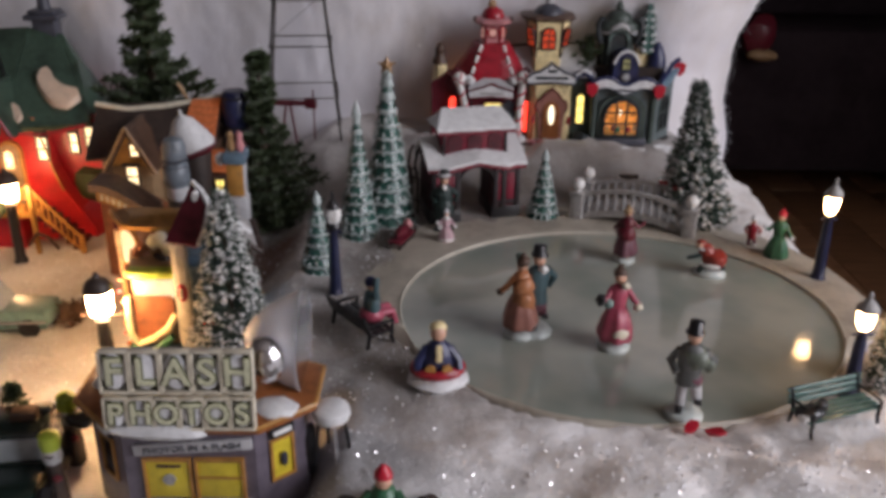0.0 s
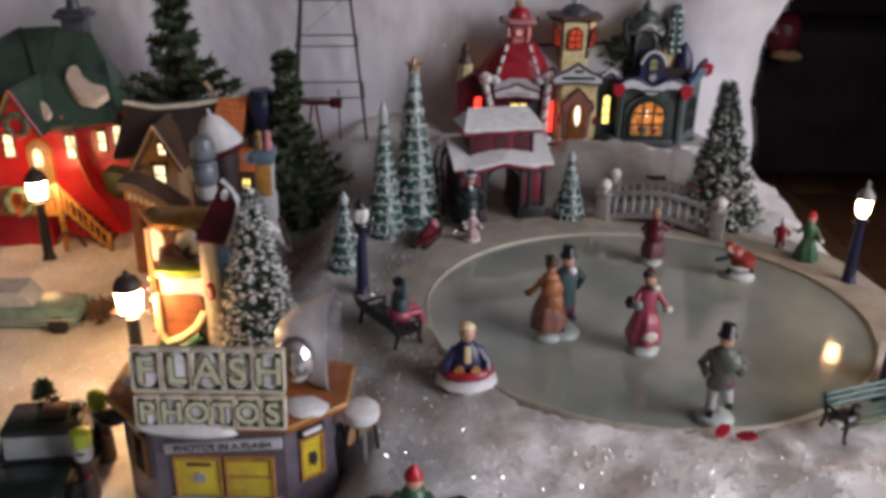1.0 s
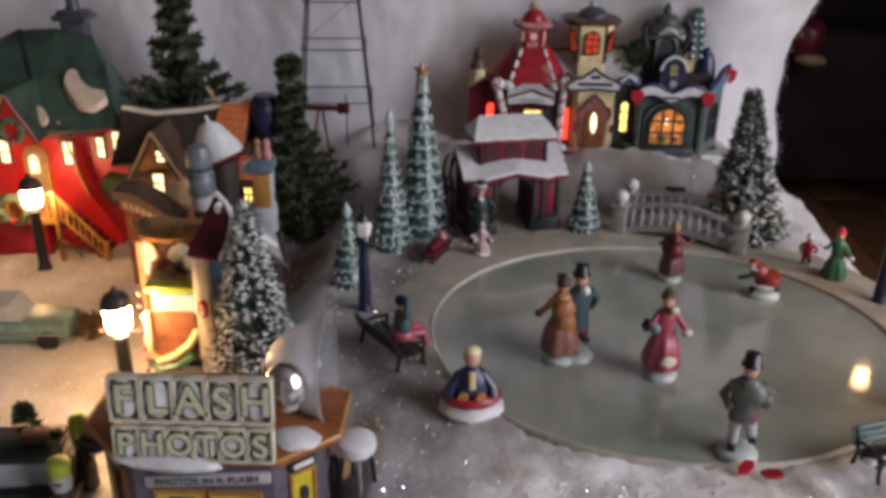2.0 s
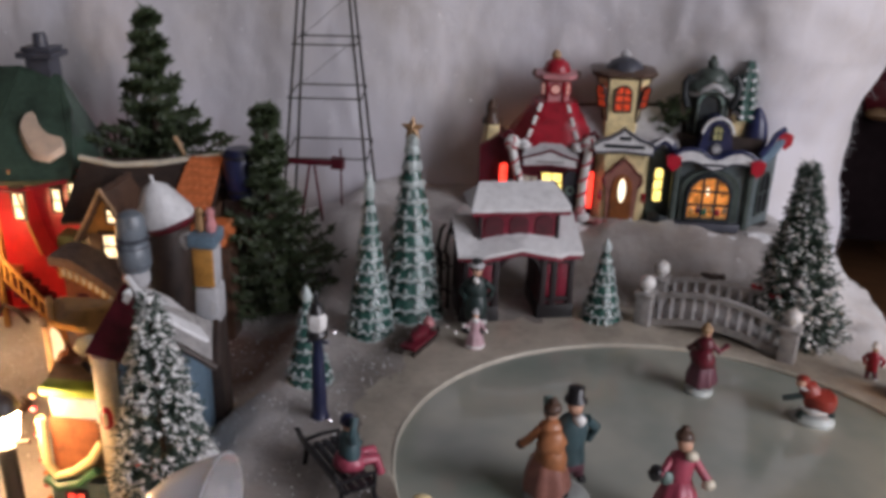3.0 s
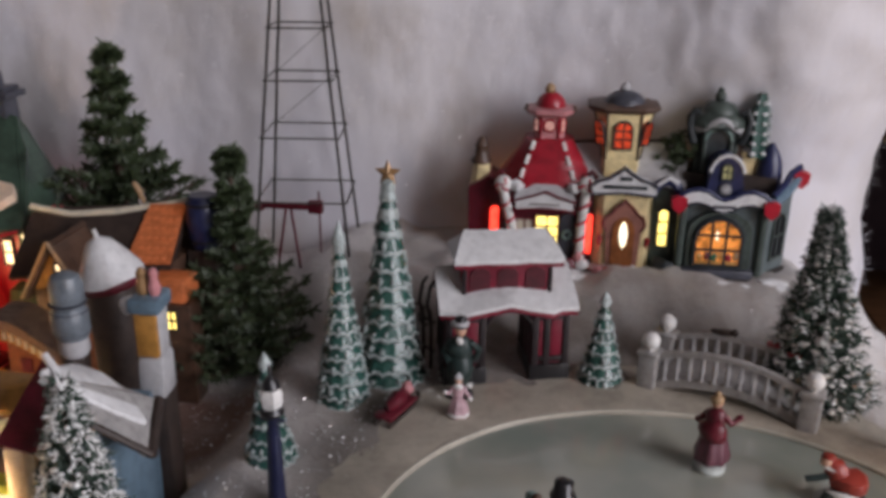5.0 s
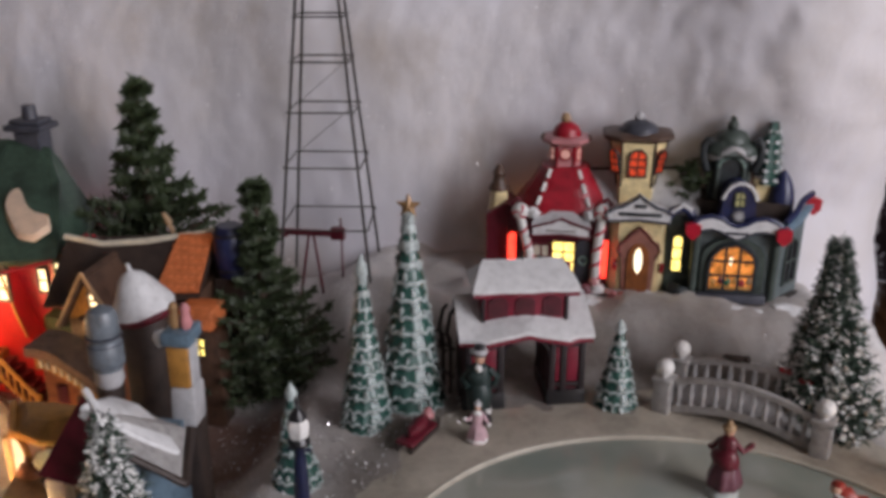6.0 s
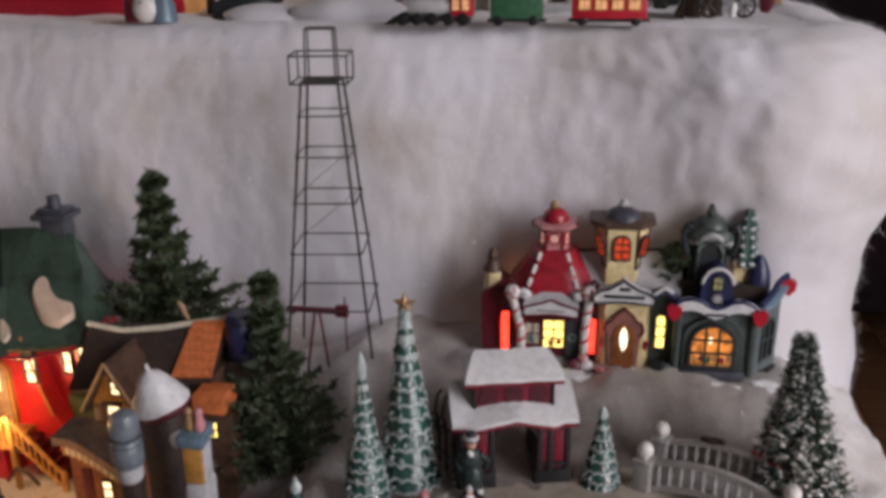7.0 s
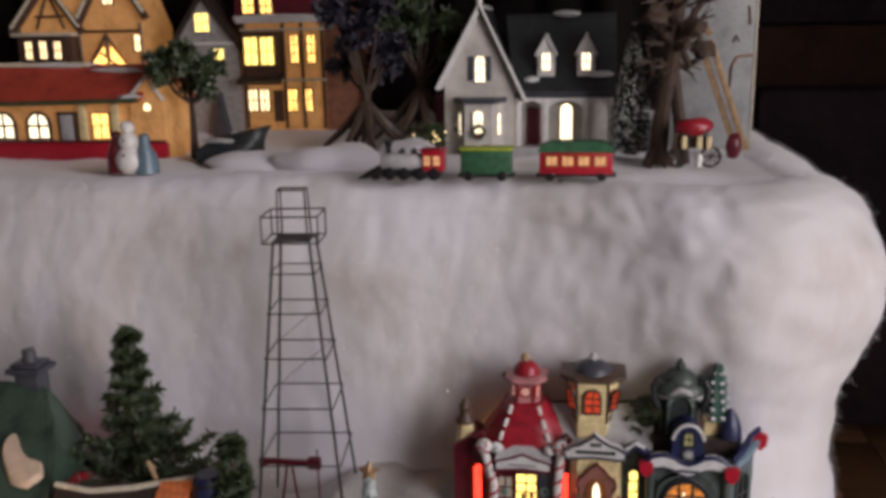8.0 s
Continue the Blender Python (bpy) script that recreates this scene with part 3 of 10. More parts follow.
def cotton_point(u, v):
    p, d = wall_plan(u * WALL_LEN)
    s = u * WALL_LEN
    right = smooth(0.86, 1.13, s)
    rr = 0.030 + 0.038 * right
    z_top = 0.285 - rr

    def bulge(z):
        """How far the drape stands out at a height."""
        out = 0.002 + (0.016 * math.sin(math.pi * min(1.0, max(0.0, z) / 0.28)) - 0.02 * smooth(0.20, 0.27, z)) * (1 - right)
        out += right * (0.036 + 0.036 * smooth(0.085, 0.205, z)) + 0.014 * smooth(0.05, 0.0, z)
        return out + right * 0.12 * max(0.0, -0.002 - z) * (1 - smooth(0.97, 1.05, p.y))

    if v < 0.62:
        z = -0.16 + (z_top + 0.16) * v / 0.62
        out, back = bulge(z), 0.0
    else:
        k = (v - 0.62) / 0.38
        a = min(1.0, k / 0.42) * math.pi / 2
        z = z_top + rr * math.sin(a)
        back = rr * (1 - math.cos(a)) + max(0.0, k - 0.42) / 0.58 * 0.035
        out = bulge(z_top)
        z += 0.004 * smooth(0.0, 0.2, k) * noise.noise(Vector((p.x * 14, back * 20, 1.0)))
        z -= 0.006 * smooth(0.42, 1.0, k)
    fold = noise.noise(Vector((s * 9, z * 3.0, 4.0))) * (1 - 0.5 * right) + 0.30 * (1 - right) * noise.noise(Vector((s * 26, z * 5.0, 9.0)))
    puff = noise.fractal(Vector((p.x * 11, p.y * 11 + back * 6, z * 9)), 1.0, 2.0, 2)
    fluff = noise.fractal(Vector((p.x * 70, p.y * 70 + back * 60, z * 45)), 1.0, 2.0, 4)
    steep = 1.0 - smooth(0.03, 0.10, back) * (1 - right)
    out += steep * (0.0075 * fold * (1 + 0.4 * right) + 0.0070 * puff * right * right) + 0.0009 * fluff * (1 + 0.6 * right)
    out += 0.0050 * right * steep * smooth(0.05, 0.13, z) * noise.fractal(Vector((p.x * 30, p.y * 30 + back * 24, z * 26)), 1.0, 2.0, 3)
    out += (0.026 - 0.020 * right) * smooth(0.85, 1.06, s) * smooth(0.14, 0.0, z) * steep
    q = p + d * (out - back)
    if v >= 0.62:
        z += 0.022 * smooth(0.16, 0.32, q.y - 0.925) * smooth(0.27, 0.16, q.x)
        z += 0.003 * puff * right
    return (q.x, q.y, z + (0.0008 + 0.0005 * right) * fluff)


tagged(new("cotton_wall", grid_mesh("cotton_wall", 420, 150, cotton_point, COTTON)),
       "white cotton batting draped down in soft folds from the upper tier", "cotton drape", kind="structure")


def shelf_point(u, v):
    x, y = -0.85 + 1.12 * u, 0.950 + 0.46 * v
    z = 0.2835 + 0.0035 * noise.fractal(Vector((x * 16, y * 16, 2.0)), 1.0, 2.0, 4) + 0.022 * smooth(0.16, 0.32, y - 0.925) * smooth(0.27, 0.16, x)
    return (x, y, z - 0.010 * smooth(0.965, 0.950, y) - 0.012 * smooth(0.245, 0.270, x))


tagged(new("snow_shelf", grid_mesh("snow_shelf", 150, 70, shelf_point, COTTON)),
       "flat cotton snow covering the top of the upper tier", "snow ground", kind="structure")



def wisps(name, count, spots, length, label):
    """Loose cotton fibres that stand off the batting, as thin curved slivers."""
    rng = random.Random(count)
    verts, faces = [], []
    for _ in range(count):
        u, v = spots(rng)
        p, q = Vector(cotton_point(u, v)), Vector(cotton_point(min(1.0, u + 0.004), v))
        r = Vector(cotton_point(u, min(1.0, v + 0.006)))
        n = (q - p).cross(r - p)
        if n.length < 1e-9:
            continue
        n.normalize()
        d = (n * rng.uniform(0.25, 1.0) + Vector((rng.gauss(0, 0.6), rng.gauss(0, 0.6), rng.gauss(-0.1, 0.6)))).normalized()
        w = d.orthogonal().normalized() * rng.uniform(0.00008, 0.00022)
        bend = Vector((rng.gauss(0, 0.4), rng.gauss(0, 0.4), rng.gauss(-0.2, 0.4)))
        ln = length * rng.uniform(0.4, 1.2)
        k = len(verts)
        for f in (0.0, 0.5, 1.0):
            c = p - n * 0.001 + d * ln * f + bend * ln * f * f * 0.5
            verts += [c - w * (1 - 0.7 * f), c + w * (1 - 0.7 * f)]
        faces += [(k, k + 1, k + 3, k + 2), (k + 2, k + 3, k + 5, k + 4)]
    me = bpy.data.meshes.new(name)
    me.from_pydata(verts, [], faces)
    me.materials.append(COTTON)
    tagged(new(name, me), label, "cotton fibre", kind="stuff")


wisps("cotton_wisp", 16000, lambda g: (g.uniform(0.70, 0.98), g.uniform(0.15, 0.95)), 0.0065, "loose fluffy fibres along the edge of the batting")
wisps("cotton_wisp", 5000, lambda g: (g.uniform(0.15, 0.72), g.uniform(0.5, 0.85)), 0.006, "loose fluffy fibres along the upper fold of the batting")

FLAKE, fnt, fb = nodes_of("mica_flake")
fb.inputs["Base Color"].default_value = (0.95, 0.95, 0.96, 1)
fb.inputs["Roughness"].default_value, fb.inputs["Metallic"].default_value = 0.28, 0.45


def flakes(name, count, spot, label):
    rng = random.Random(count + 5)
    verts, faces = [], []
    for _ in range(count):
        p = Vector(spot(rng))
        a = Vector((rng.gauss(0, 1), rng.gauss(0, 1), rng.gauss(0, 1))).normalized()
        c = a.orthogonal().normalized()
        e = a.cross(c)
        s = rng.uniform(0.0004, 0.0010)
        k = len(verts)
        verts += [p + s * c, p + s * e, p - s * c, p - s * e]
        faces.append((k, k + 1, k + 2, k + 3))
    me = bpy.data.meshes.new(name)
    me.from_pydata(verts, [], faces)
    me.materials.append(FLAKE)
    tagged(new(name, me), label, "glitter", kind="stuff")


def on_ground(g, x0, x1, y0, y1):
    x, y = g.uniform(x0, x1), g.uniform(y0, y1)
    return (x, y, ground_z(x, y) + 0.0006)


flakes("glitter", 4200, lambda g: on_ground(g, -0.45, 0.0, 0.30, 0.72), "sparse mica glitter on the snow blanket")
flakes("glitter", 1500, lambda g: on_ground(g, 0.0, 0.26, 0.30, 0.39), "sparse mica glitter on the front snow")
flakes("glitter", 260, lambda g: tuple(Vector(cotton_point(g.uniform(0.1, 0.62), g.uniform(0.2, 0.62))) + Vector((0, -0.001, 0))), "sparse mica glitter on the cotton drape")

POND = (0.122, 0.539)
PA, PB = 0.147, 0.134


def ring_r(a, k):
    return 1 + k * (0.5 * math.sin(3 * a + 1.0) + 0.35 * math.sin(5 * a + 0.4) + 0.2 * math.sin(9 * a))


pond = thing("pond", at(POND[0], POND[1], 0.0), "round skating pond of glossy grey-green ice in a cream plaster bank", "skating pond")
b = B()
b.slab([(PA * 1.01 * math.cos(2 * math.pi * i / 72), PB * 1.01 * math.sin(2 * math.pi * i / 72)) for i in range(72)], -0.006, 0.0)
part("ice", b, ICE, pond, "glossy grey-green ice sheet")


def bank_sheet():
    b = B()
    n, rows = 96, []
    for k, (grow, z) in enumerate(((0.99, -0.004), (1.0, 0.0015), (1.035, 0.0022), (1.09, 0.0020), (1.16, 0.0012), (1.235, -0.001), (1.26, -0.008))):
        ring = []
        for i in range(n):
            a = 2 * math.pi * i / n
            extra = (grow - 1.0) * (1.0 + 0.9 * smooth(0.1, 0.9, math.sin(a)) - 0.92 * smooth(-0.1, 0.5, -math.sin(a))) if grow > 1.0 else 0.0
            g = (1 + extra if grow > 1 else grow) * ring_r(a, 0.02 * min(1.0, max(0.0, k - 1) / 2))
            zz = z + (0.0012 * noise.noise(Vector((math.cos(a) * 9, math.sin(a) * 9, k * 0.7))) if k > 1 else 0.0)
            ring.append(b.bm.verts.new((PA * g * math.cos(a), PB * g * math.sin(a), zz)))
        rows.append(ring)
    for p, q in zip(rows, rows[1:]):
        for i in range(n):
            b.bm.faces.new((p[i], q[i], q[(i + 1) % n], p[(i + 1) % n]))
    bmesh.ops.recalc_face_normals(b.bm, faces=b.bm.faces[:])
    return b


part("bank", bank_sheet(), BANK, pond, "cream plaster bank")
b = B()
b.tube([(PA * 1.006 * ring_r(2 * math.pi * i / 90, 0.006) * math.cos(2 * math.pi * i / 90), PB * 1.006 * ring_r(2 * math.pi * i / 90, 0.006) * math.sin(2 * math.pi * i / 90), 0.0012) for i in range(-4, 52)], 0.0011, 6)
part("rim", b, RIM, pond, "pale raised rim")
# ---------- trees ----------
def tier_tree(name, m, height, radius, tiers, label, star=False):
    """A cast tree of overlapping skirts with scalloped, snow-tipped hems."""
    t = thing(name, m, label, "ornamental tree")
    rng = random.Random(round(height * 9999))
    body, snow = B(), B()
    top = height * (0.93 if star else 1.0)

    def skirt(bld, z0, z1, r0, r1, lobes, n, phase, out, rows, drop):
        """Rings from the hem at z0 up to z1; the hem waves in and out and droops at each lobe."""
        rings = []
        for f, grow in rows:
            ring = []
            for i in range(n):
                a = 2 * math.pi * i / n
                w = math.cos(lobes * a + phase) + 0.35 * math.cos((lobes - 2) * a + phase * 2.3)
                k = (r0 + (r1 - r0) * max(0.0, f)) * grow * (1 + 0.045 * w * (1 - max(0.0, f))) + out
                z = z0 + (z1 - z0) * f - drop * (z1 - z0) * max(0.0, w) * (1 - max(0.0, f)) ** 2
                ring.append((k * math.cos(a), k * math.sin(a), z))
            rings.append(ring)
        verts = [[bld.bm.verts.new(p) for p in r] for r in rings]
        for p, q in zip(verts, verts[1:]):
            for i in range(n):
                bld.bm.faces.new((p[i], p[(i + 1) % n], q[(i + 1) % n], q[i]))

    for k in range(tiers):
        f0, f1 = k / tiers, (k + 1) / tiers
        r0 = radius * (1 - 0.80 * f0 - 0.05 * f0 * f0) * rng.uniform(0.96, 1.03)
        r1 = radius * (1 - 0.80 * f1 - 0.05 * f1 * f1) * 0.70
        if not star:
            r0, r1 = radius * (1 - 0.93 * f0) * rng.uniform(0.96, 1.03), radius * (1 - 0.93 * f1) * 0.68
        z0, z1 = top * f0 + 0.0015 * (k == 0), min(top * 0.998, top * f1 + top * 0.012)
        lobes = max(6, int(11 * (1 - f0) + 5))
        n, ph = lobes * 5, rng.uniform(0, 6.28)
        skirt(body, z0, z1, r0, r1, lobes, n, ph, 0.0, ((0.10, 0.72), (-0.02, 0.97), (0.10, 1.0), (0.45, 0.96), (1.0, 1.0)), 0.13)
        hem = 0.15 + 0.80 * max(0.0, f0 - 0.70) / 0.3
        skirt(snow, z0, z1, r0, r1, lobes, n, ph, 0.00025, ((0.06, 0.86), (-0.05, 0.97), (0.05, 1.012), (hem * 0.6, 1.010), (hem, 0.985)), 0.14)
        for i in range(lobes):
            if rng.random() < 0.45:
                continue
            a = (2 * math.pi * i - ph) / lobes
            ln = (z1 - z0) * rng.uniform(0.25, 0.60)
            rr = r0 * rng.uniform(0.86, 0.96)
            c = (rr * math.cos(a), rr * math.sin(a), z0 + ln * 0.75)
            m_s = Matrix.Translation(c) @ Matrix.Rotation(a + math.pi / 2, 4, "Z") @ Matrix.Rotation(-0.35, 4, "X") @ Matrix.Diagonal((r0 * 1.3 / lobes * rng.uniform(0.6, 1.3), r0 * 0.09, ln * 0.6, 1))
            sd = rng.uniform(0, 99)
            for v in bmesh.ops.create_icosphere(snow.bm, subdivisions=1, radius=1.0)["verts"]:
                v.co = m_s @ (v.co * (1 + 0.45 * noise.noise(v.co * 1.3 + Vector((sd, 0, sd)))))
    if star:
        snow.lathe([(radius * 0.20, top * 0.955), (radius * 0.21, top * 0.96), (radius * 0.17, top * 1.0), (radius * 0.05, top * 1.012)], n=10)
    else:
        snow.lathe([(radius * 0.26, top * 0.90), (radius * 0.20, top * 0.94), (radius * 0.10, top * 0.985), (0.0003, top * 1.02)], n=10)
    bmesh.ops.recalc_face_normals(body.bm, faces=body.bm.faces[:])
    snow.wobble(min(0.0006, radius * 0.035), 420)
    part("crown", body, TIER, t)
    part("snow", snow, FROST, t, "white painted snow")
    if star:
        for i in range(5):
            a = math.pi / 2 + 2 * math.pi * i / 5
            b = B()
            c, tip = Vector((0, 0, height - 0.0045)), Vector((0.0082 * math.cos(a), 0, height - 0.0045 + 0.0082 * math.sin(a)))
            s0 = Vector((0.0038 * math.cos(a - 0.63), 0, height - 0.0045 + 0.0038 * math.sin(a - 0.63)))
            s1 = Vector((0.0038 * math.cos(a + 0.63), 0, height - 0.0045 + 0.0038 * math.sin(a + 0.63)))
            vs = [b.bm.verts.new(p) for p in (c + Vector((0, -0.0024, 0)), s0, tip, s1, c + Vector((0, 0.0024, 0)))]
            for f in ((0, 1, 2), (0, 2, 3), (4, 2, 1), (4, 3, 2)):
                b.bm.faces.new([vs[j] for j in f])
            part("star_point", b, STAR, t, "antique gold star point")
    return t


tier_tree("star_tree", at(-0.042, 0.70, -0.001), 0.136, 0.0228, 12, "tall glazed green tree with snowy tiers and a gold star", True)
tier_tree("tiered_tree", at(-0.064, 0.667, -0.002), 0.111, 0.0165, 14, "slim glazed green tree with snow-tipped tiers")
tier_tree("tiered_tree", at(0.089, 0.711, -0.001), 0.060, 0.0148, 8, "small glazed green tree with snow-tipped tiers")
tier_tree("tiered_tree", at(-0.0875, 0.599, -0.001), 0.062, 0.0145, 8, "small glazed green tree beside a lamp post")


def needle_cloud(b, rng, pts, count, length, width, droop=0.2):
    """Many thin needles round a list of twig points."""
    for _ in range(count):
        p, d = rng.choice(pts)
        v = Vector((rng.gauss(0, 1), rng.gauss(0, 1), rng.gauss(0, 0.8) - droop)).normalized()
        v = (v + 0.9 * d).normalized()
        s = v.orthogonal().normalized() * width * rng.uniform(0.7, 1.3)
        q = p + v * length * rng.uniform(0.55, 1.2)
        b.bm.faces.new([b.bm.verts.new(p - s), b.bm.verts.new(p + s), b.bm.verts.new(q + 0.35 * s), b.bm.verts.new(q - 0.35 * s)]).material_index = b.mi


def brush_tree(name, m, height, radius, label, snow_share, lights=0, seed=1, base=0.0, needles=5200, trunk_h=0.0, taper=0.9):
    """A sisal brush tree: a wire stem, twigs in a cone, and snow on the tips."""
    t = thing(name, m, label, "brush tree")
    rng = random.Random(seed)
    b = B()
    b.cone((0, 0, 0), radius * 0.28, radius * 0.26, 0.004, 14)
    b.cone((0, 0, 0.003), 0.0022, 0.001, height * 0.9, 8)
    part("trunk", b, BARK, t)
    crown, snow, bulbs = B(), B(), B()
    pts, tips = [], []
    for _ in range(950):
        f = rng.random() ** 1.35
        z = trunk_h + (height - trunk_h) * f
        a = rng.uniform(0, 2 * math.pi)
        r = radius * (1 - f) ** taper * (0.72 + 0.28 * smooth(0.0, 0.2, f) if taper < 0.9 else 1.0) * rng.uniform(0.78, 1.06) + 0.001
        d = Vector((math.cos(a), math.sin(a), -0.12)).normalized()
        p0 = Vector((0, 0, z + r * 0.12))
        crown.tube([p0 + d * r * 0.35, p0 + d * r * 0.9], 0.00035, 3)
        for k in (0.45, 0.6, 0.75, 0.88, 0.97):
            pts.append((p0 + d * r * k, d))
        tips.append((p0 + d * r * 0.97, d, f))
    needle_cloud(crown, rng, pts, needles, radius * 0.17 + 0.001, radius * 0.012 + 0.0001)
    part("crown", crown, SISAL, t)
    for p, d, f in tips:
        if rng.random() < snow_share:
            s = radius * rng.uniform(0.014, 0.042) + 0.0002
            snow.blob(p + d * s * 0.4 + Vector((0, 0, s * 0.3)), s * 1.25, s * 1.25, s * 0.8, 0.5, rng.uniform(0, 50), 1)
    white = [(p, (d + Vector((0, 0, 0.5))).normalized()) for p, d, f in tips if rng.random() < snow_share]
    needle_cloud(snow, rng, white, len(white) * 5, radius * 0.11 + 0.0006, radius * 0.012 + 0.0001)
    part("snow", snow, FLOCK, t, "clumps of white flocked snow")
    if lights:
        for p, d, f in rng.sample(tips, lights):
            bulbs.ball(p + d * 0.0006, 0.0008, n=6)
        part("bulbs", bulbs, STAR, t, "tiny gold beads")
    return t


brush_tree("flocked_tree", pose(0.2180, 0.711, -0.002, 0, -4, 0), 0.120, 0.0335, "broad flocked green tree with gold beads by the bridge", 0.62, 150, 3, needles=11000, trunk_h=0.004, taper=1.08)
brush_tree("flocked_tree", at(-0.1262, 0.484, -0.022), 0.126, 0.0250, "frosted green tree beside the photo booth", 0.80, 0, 5, needles=7000, trunk_h=0.03)


def pine(name, m, height, whorls, label, seed, needles=9000, snow_share=0.1):
    """A dark artificial pine: trunk, drooping limbs in whorls, dense short needles."""
    t = thing(name, m, label, "pine tree")
    rng = random.Random(seed)
    b = B()
    b.cone((0, 0, 0), height * 0.028, height * 0.008, height * 0.97, 9)
    crown, snow = B(), B()
    pts = [(Vector((0, 0, height * f)), Vector((rng.gauss(0, 1), rng.gauss(0, 1), 1.2)).normalized()) for f in np.linspace(0.5, 1.0, 60)]
    for f, reach, count in whorls:
        for i in range(count):
            a = 2 * math.pi * (i + rng.uniform(-0.25, 0.25)) / count
            r = height * reach * rng.uniform(0.65, 1.1)
            z = height * (f + rng.uniform(-0.025, 0.025))
            d = Vector((math.cos(a), math.sin(a), 0.0))
            line = [Vector((0, 0, z)) + d * r * k + Vector((0, 0, r * (0.30 * k * k - 0.10 * k))) for k in (0, 0.35, 0.7, 1.0)]
            b.tube(line, height * 0.009, 5, height * 0.003)
            for k in np.linspace(0.1, 1.0, 16):
                p = Vector((0, 0, z)) + d * r * k + Vector((0, 0, r * (0.30 * k * k - 0.10 * k)))
                side = Vector((-d.y, d.x, 0)) * r * 0.30 * (1.05 - k)
                for w in (-1, -0.5, 0, 0.5, 1):
                    pts.append((p + side * w, (d + side * w * 14).normalized()))
            if rng.random() < snow_share:
                snow.blob(line[-1] + Vector((0, 0, 0.002)), 0.0035, 0.0035, 0.0015, 0.5, rng.uniform(0, 9), 1)
    part("trunk", b, BARK, t)
    needle_cloud(crown, rng, pts, needles, height * 0.038, height * 0.0052, 0.0)
    part("crown", crown, NEEDLE, t)
    if snow_share:
        part("snow", snow, SNOWP, t, "thin dusting of snow")
    return t


pine("pine", at(-0.262, 0.805, -0.030), 0.214, [(0.38, 0.25, 9), (0.44, 0.30, 7), (0.50, 0.26, 7), (0.57, 0.17, 7), (0.64, 0.15, 6), (0.72, 0.10, 6), (0.80, 0.06, 6), (0.88, 0.045, 6), (0.95, 0.03, 5)], "dark green bushy pine standing behind the houses", 11, 11000, 0.0)
pine("pine", at(-0.1510, 0.735, -0.026), 0.156, [(0.08, 0.33, 11), (0.15, 0.35, 11), (0.23, 0.34, 10), (0.31, 0.31, 10), (0.39, 0.26, 9), (0.47, 0.19, 8), (0.56, 0.12, 8), (0.64, 0.085, 8), (0.71, 0.07, 8), (0.78, 0.065, 8), (0.85, 0.06, 7), (0.92, 0.055, 7), (0.97, 0.04, 6)], "dark green full pine beside the brown house", 12, 19000, 0.0)

# ---------- wire tower and pump jack ----------
tower = thing("lookout_tower", at(-0.1295, 0.834, 0.026, 7), "tall tapered tower of thin dark rusty wire", "wire tower")
TOP_Z, FOOT, HEAD = 0.228, 0.0350, 0.0138


def tower_half(z):
    return FOOT + (HEAD - FOOT) * z / TOP_Z


for sx, sy in ((-1, -1), (1, -1), (1, 1), (-1, 1)):
    b = B()
    b.tube([(sx * tower_half(z) + 0.0004 * noise.noise(Vector((z * 40, sx, sy))), sy * tower_half(z), z) for z in np.linspace(-0.004, TOP_Z, 9)], 0.0011, 7)
    part("leg", b, IRON, tower)
corners = ((-1, -1), (1, -1), (1, 1), (-1, 1))
for z in (0.050, 0.0965, 0.1365, 0.172, 0.203):
    h = tower_half(z) + 0.0004
    for (ax, ay), (bx, by) in zip(corners, corners[1:] + corners[:1]):
        b = B()
        b.tube([(ax * h * 1.06, ay * h * 1.0, z), (bx * h * 1.06, by * h * 1.0, z)], 0.0007, 6)
        part("rung", b, IRON, tower)
b = B()
for z0, z1 in ((0.0965, 0.1365), (0.1365, 0.172)):
    b.tube([(-tower_half(z0), tower_half(z0), z0), (tower_half(z1), tower_half(z1), z1)], 0.0003, 4)
part("brace", b, IRON, tower)
b = B()
for k in np.linspace(-0.0135, 0.0135, 8):
    b.tube([(-0.0145, k, TOP_Z), (0.0145, k, TOP_Z)], 0.0008, 5)
part("platform", b, IRON, tower)
P = 0.0215
for z in (TOP_Z - 0.001, TOP_Z + 0.0195):
    for (ax, ay), (bx, by) in zip(corners, corners[1:] + corners[:1]):
        b = B()
        b.tube([(ax * P, ay * P * 0.8, z), (bx * P, by * P * 0.8, z)], 0.0008, 6)
        part("railing", b, IRON, tower)
for ax, ay in corners:
    b = B()
    b.tube([(ax * P, ay * P * 0.8, TOP_Z - 0.001), (ax * P, ay * P * 0.8, TOP_Z + 0.0195)], 0.0007, 6)
    b.tube([(ax * 0.0115, ay * 0.008, TOP_Z), (ax * 0.0105, ay * 0.006, TOP_Z + 0.038)], 0.0008, 6)
    part("post", b, IRON, tower)
b = B()
b.tube([(-0.0105, -0.006, TOP_Z + 0.038), (0.0105, -0.006, TOP_Z + 0.038), (0.0105, 0.006, TOP_Z + 0.038), (-0.0105, 0.006, TOP_Z + 0.038), (-0.0105, -0.006, TOP_Z + 0.038)], 0.0008, 6)
part("top_bar", b, IRON, tower)

pump = thing("pump_jack", at(-0.1445, 0.832, 0.033), "small rusty red pump jack beside the wire tower", "pump jack")
b = B()
b.box(-0.026, 0.022, -0.0022, 0.0022, 0.029, 0.0335, 0.0006)
b.box(0.016, 0.027, -0.003, 0.003, 0.0265, 0.0365, 0.001)
b.ball((-0.022, 0, 0.030), 0.0045, 0.003, 0.004, 10)
part("beam", b, WINE, pump, "rusty red beam")
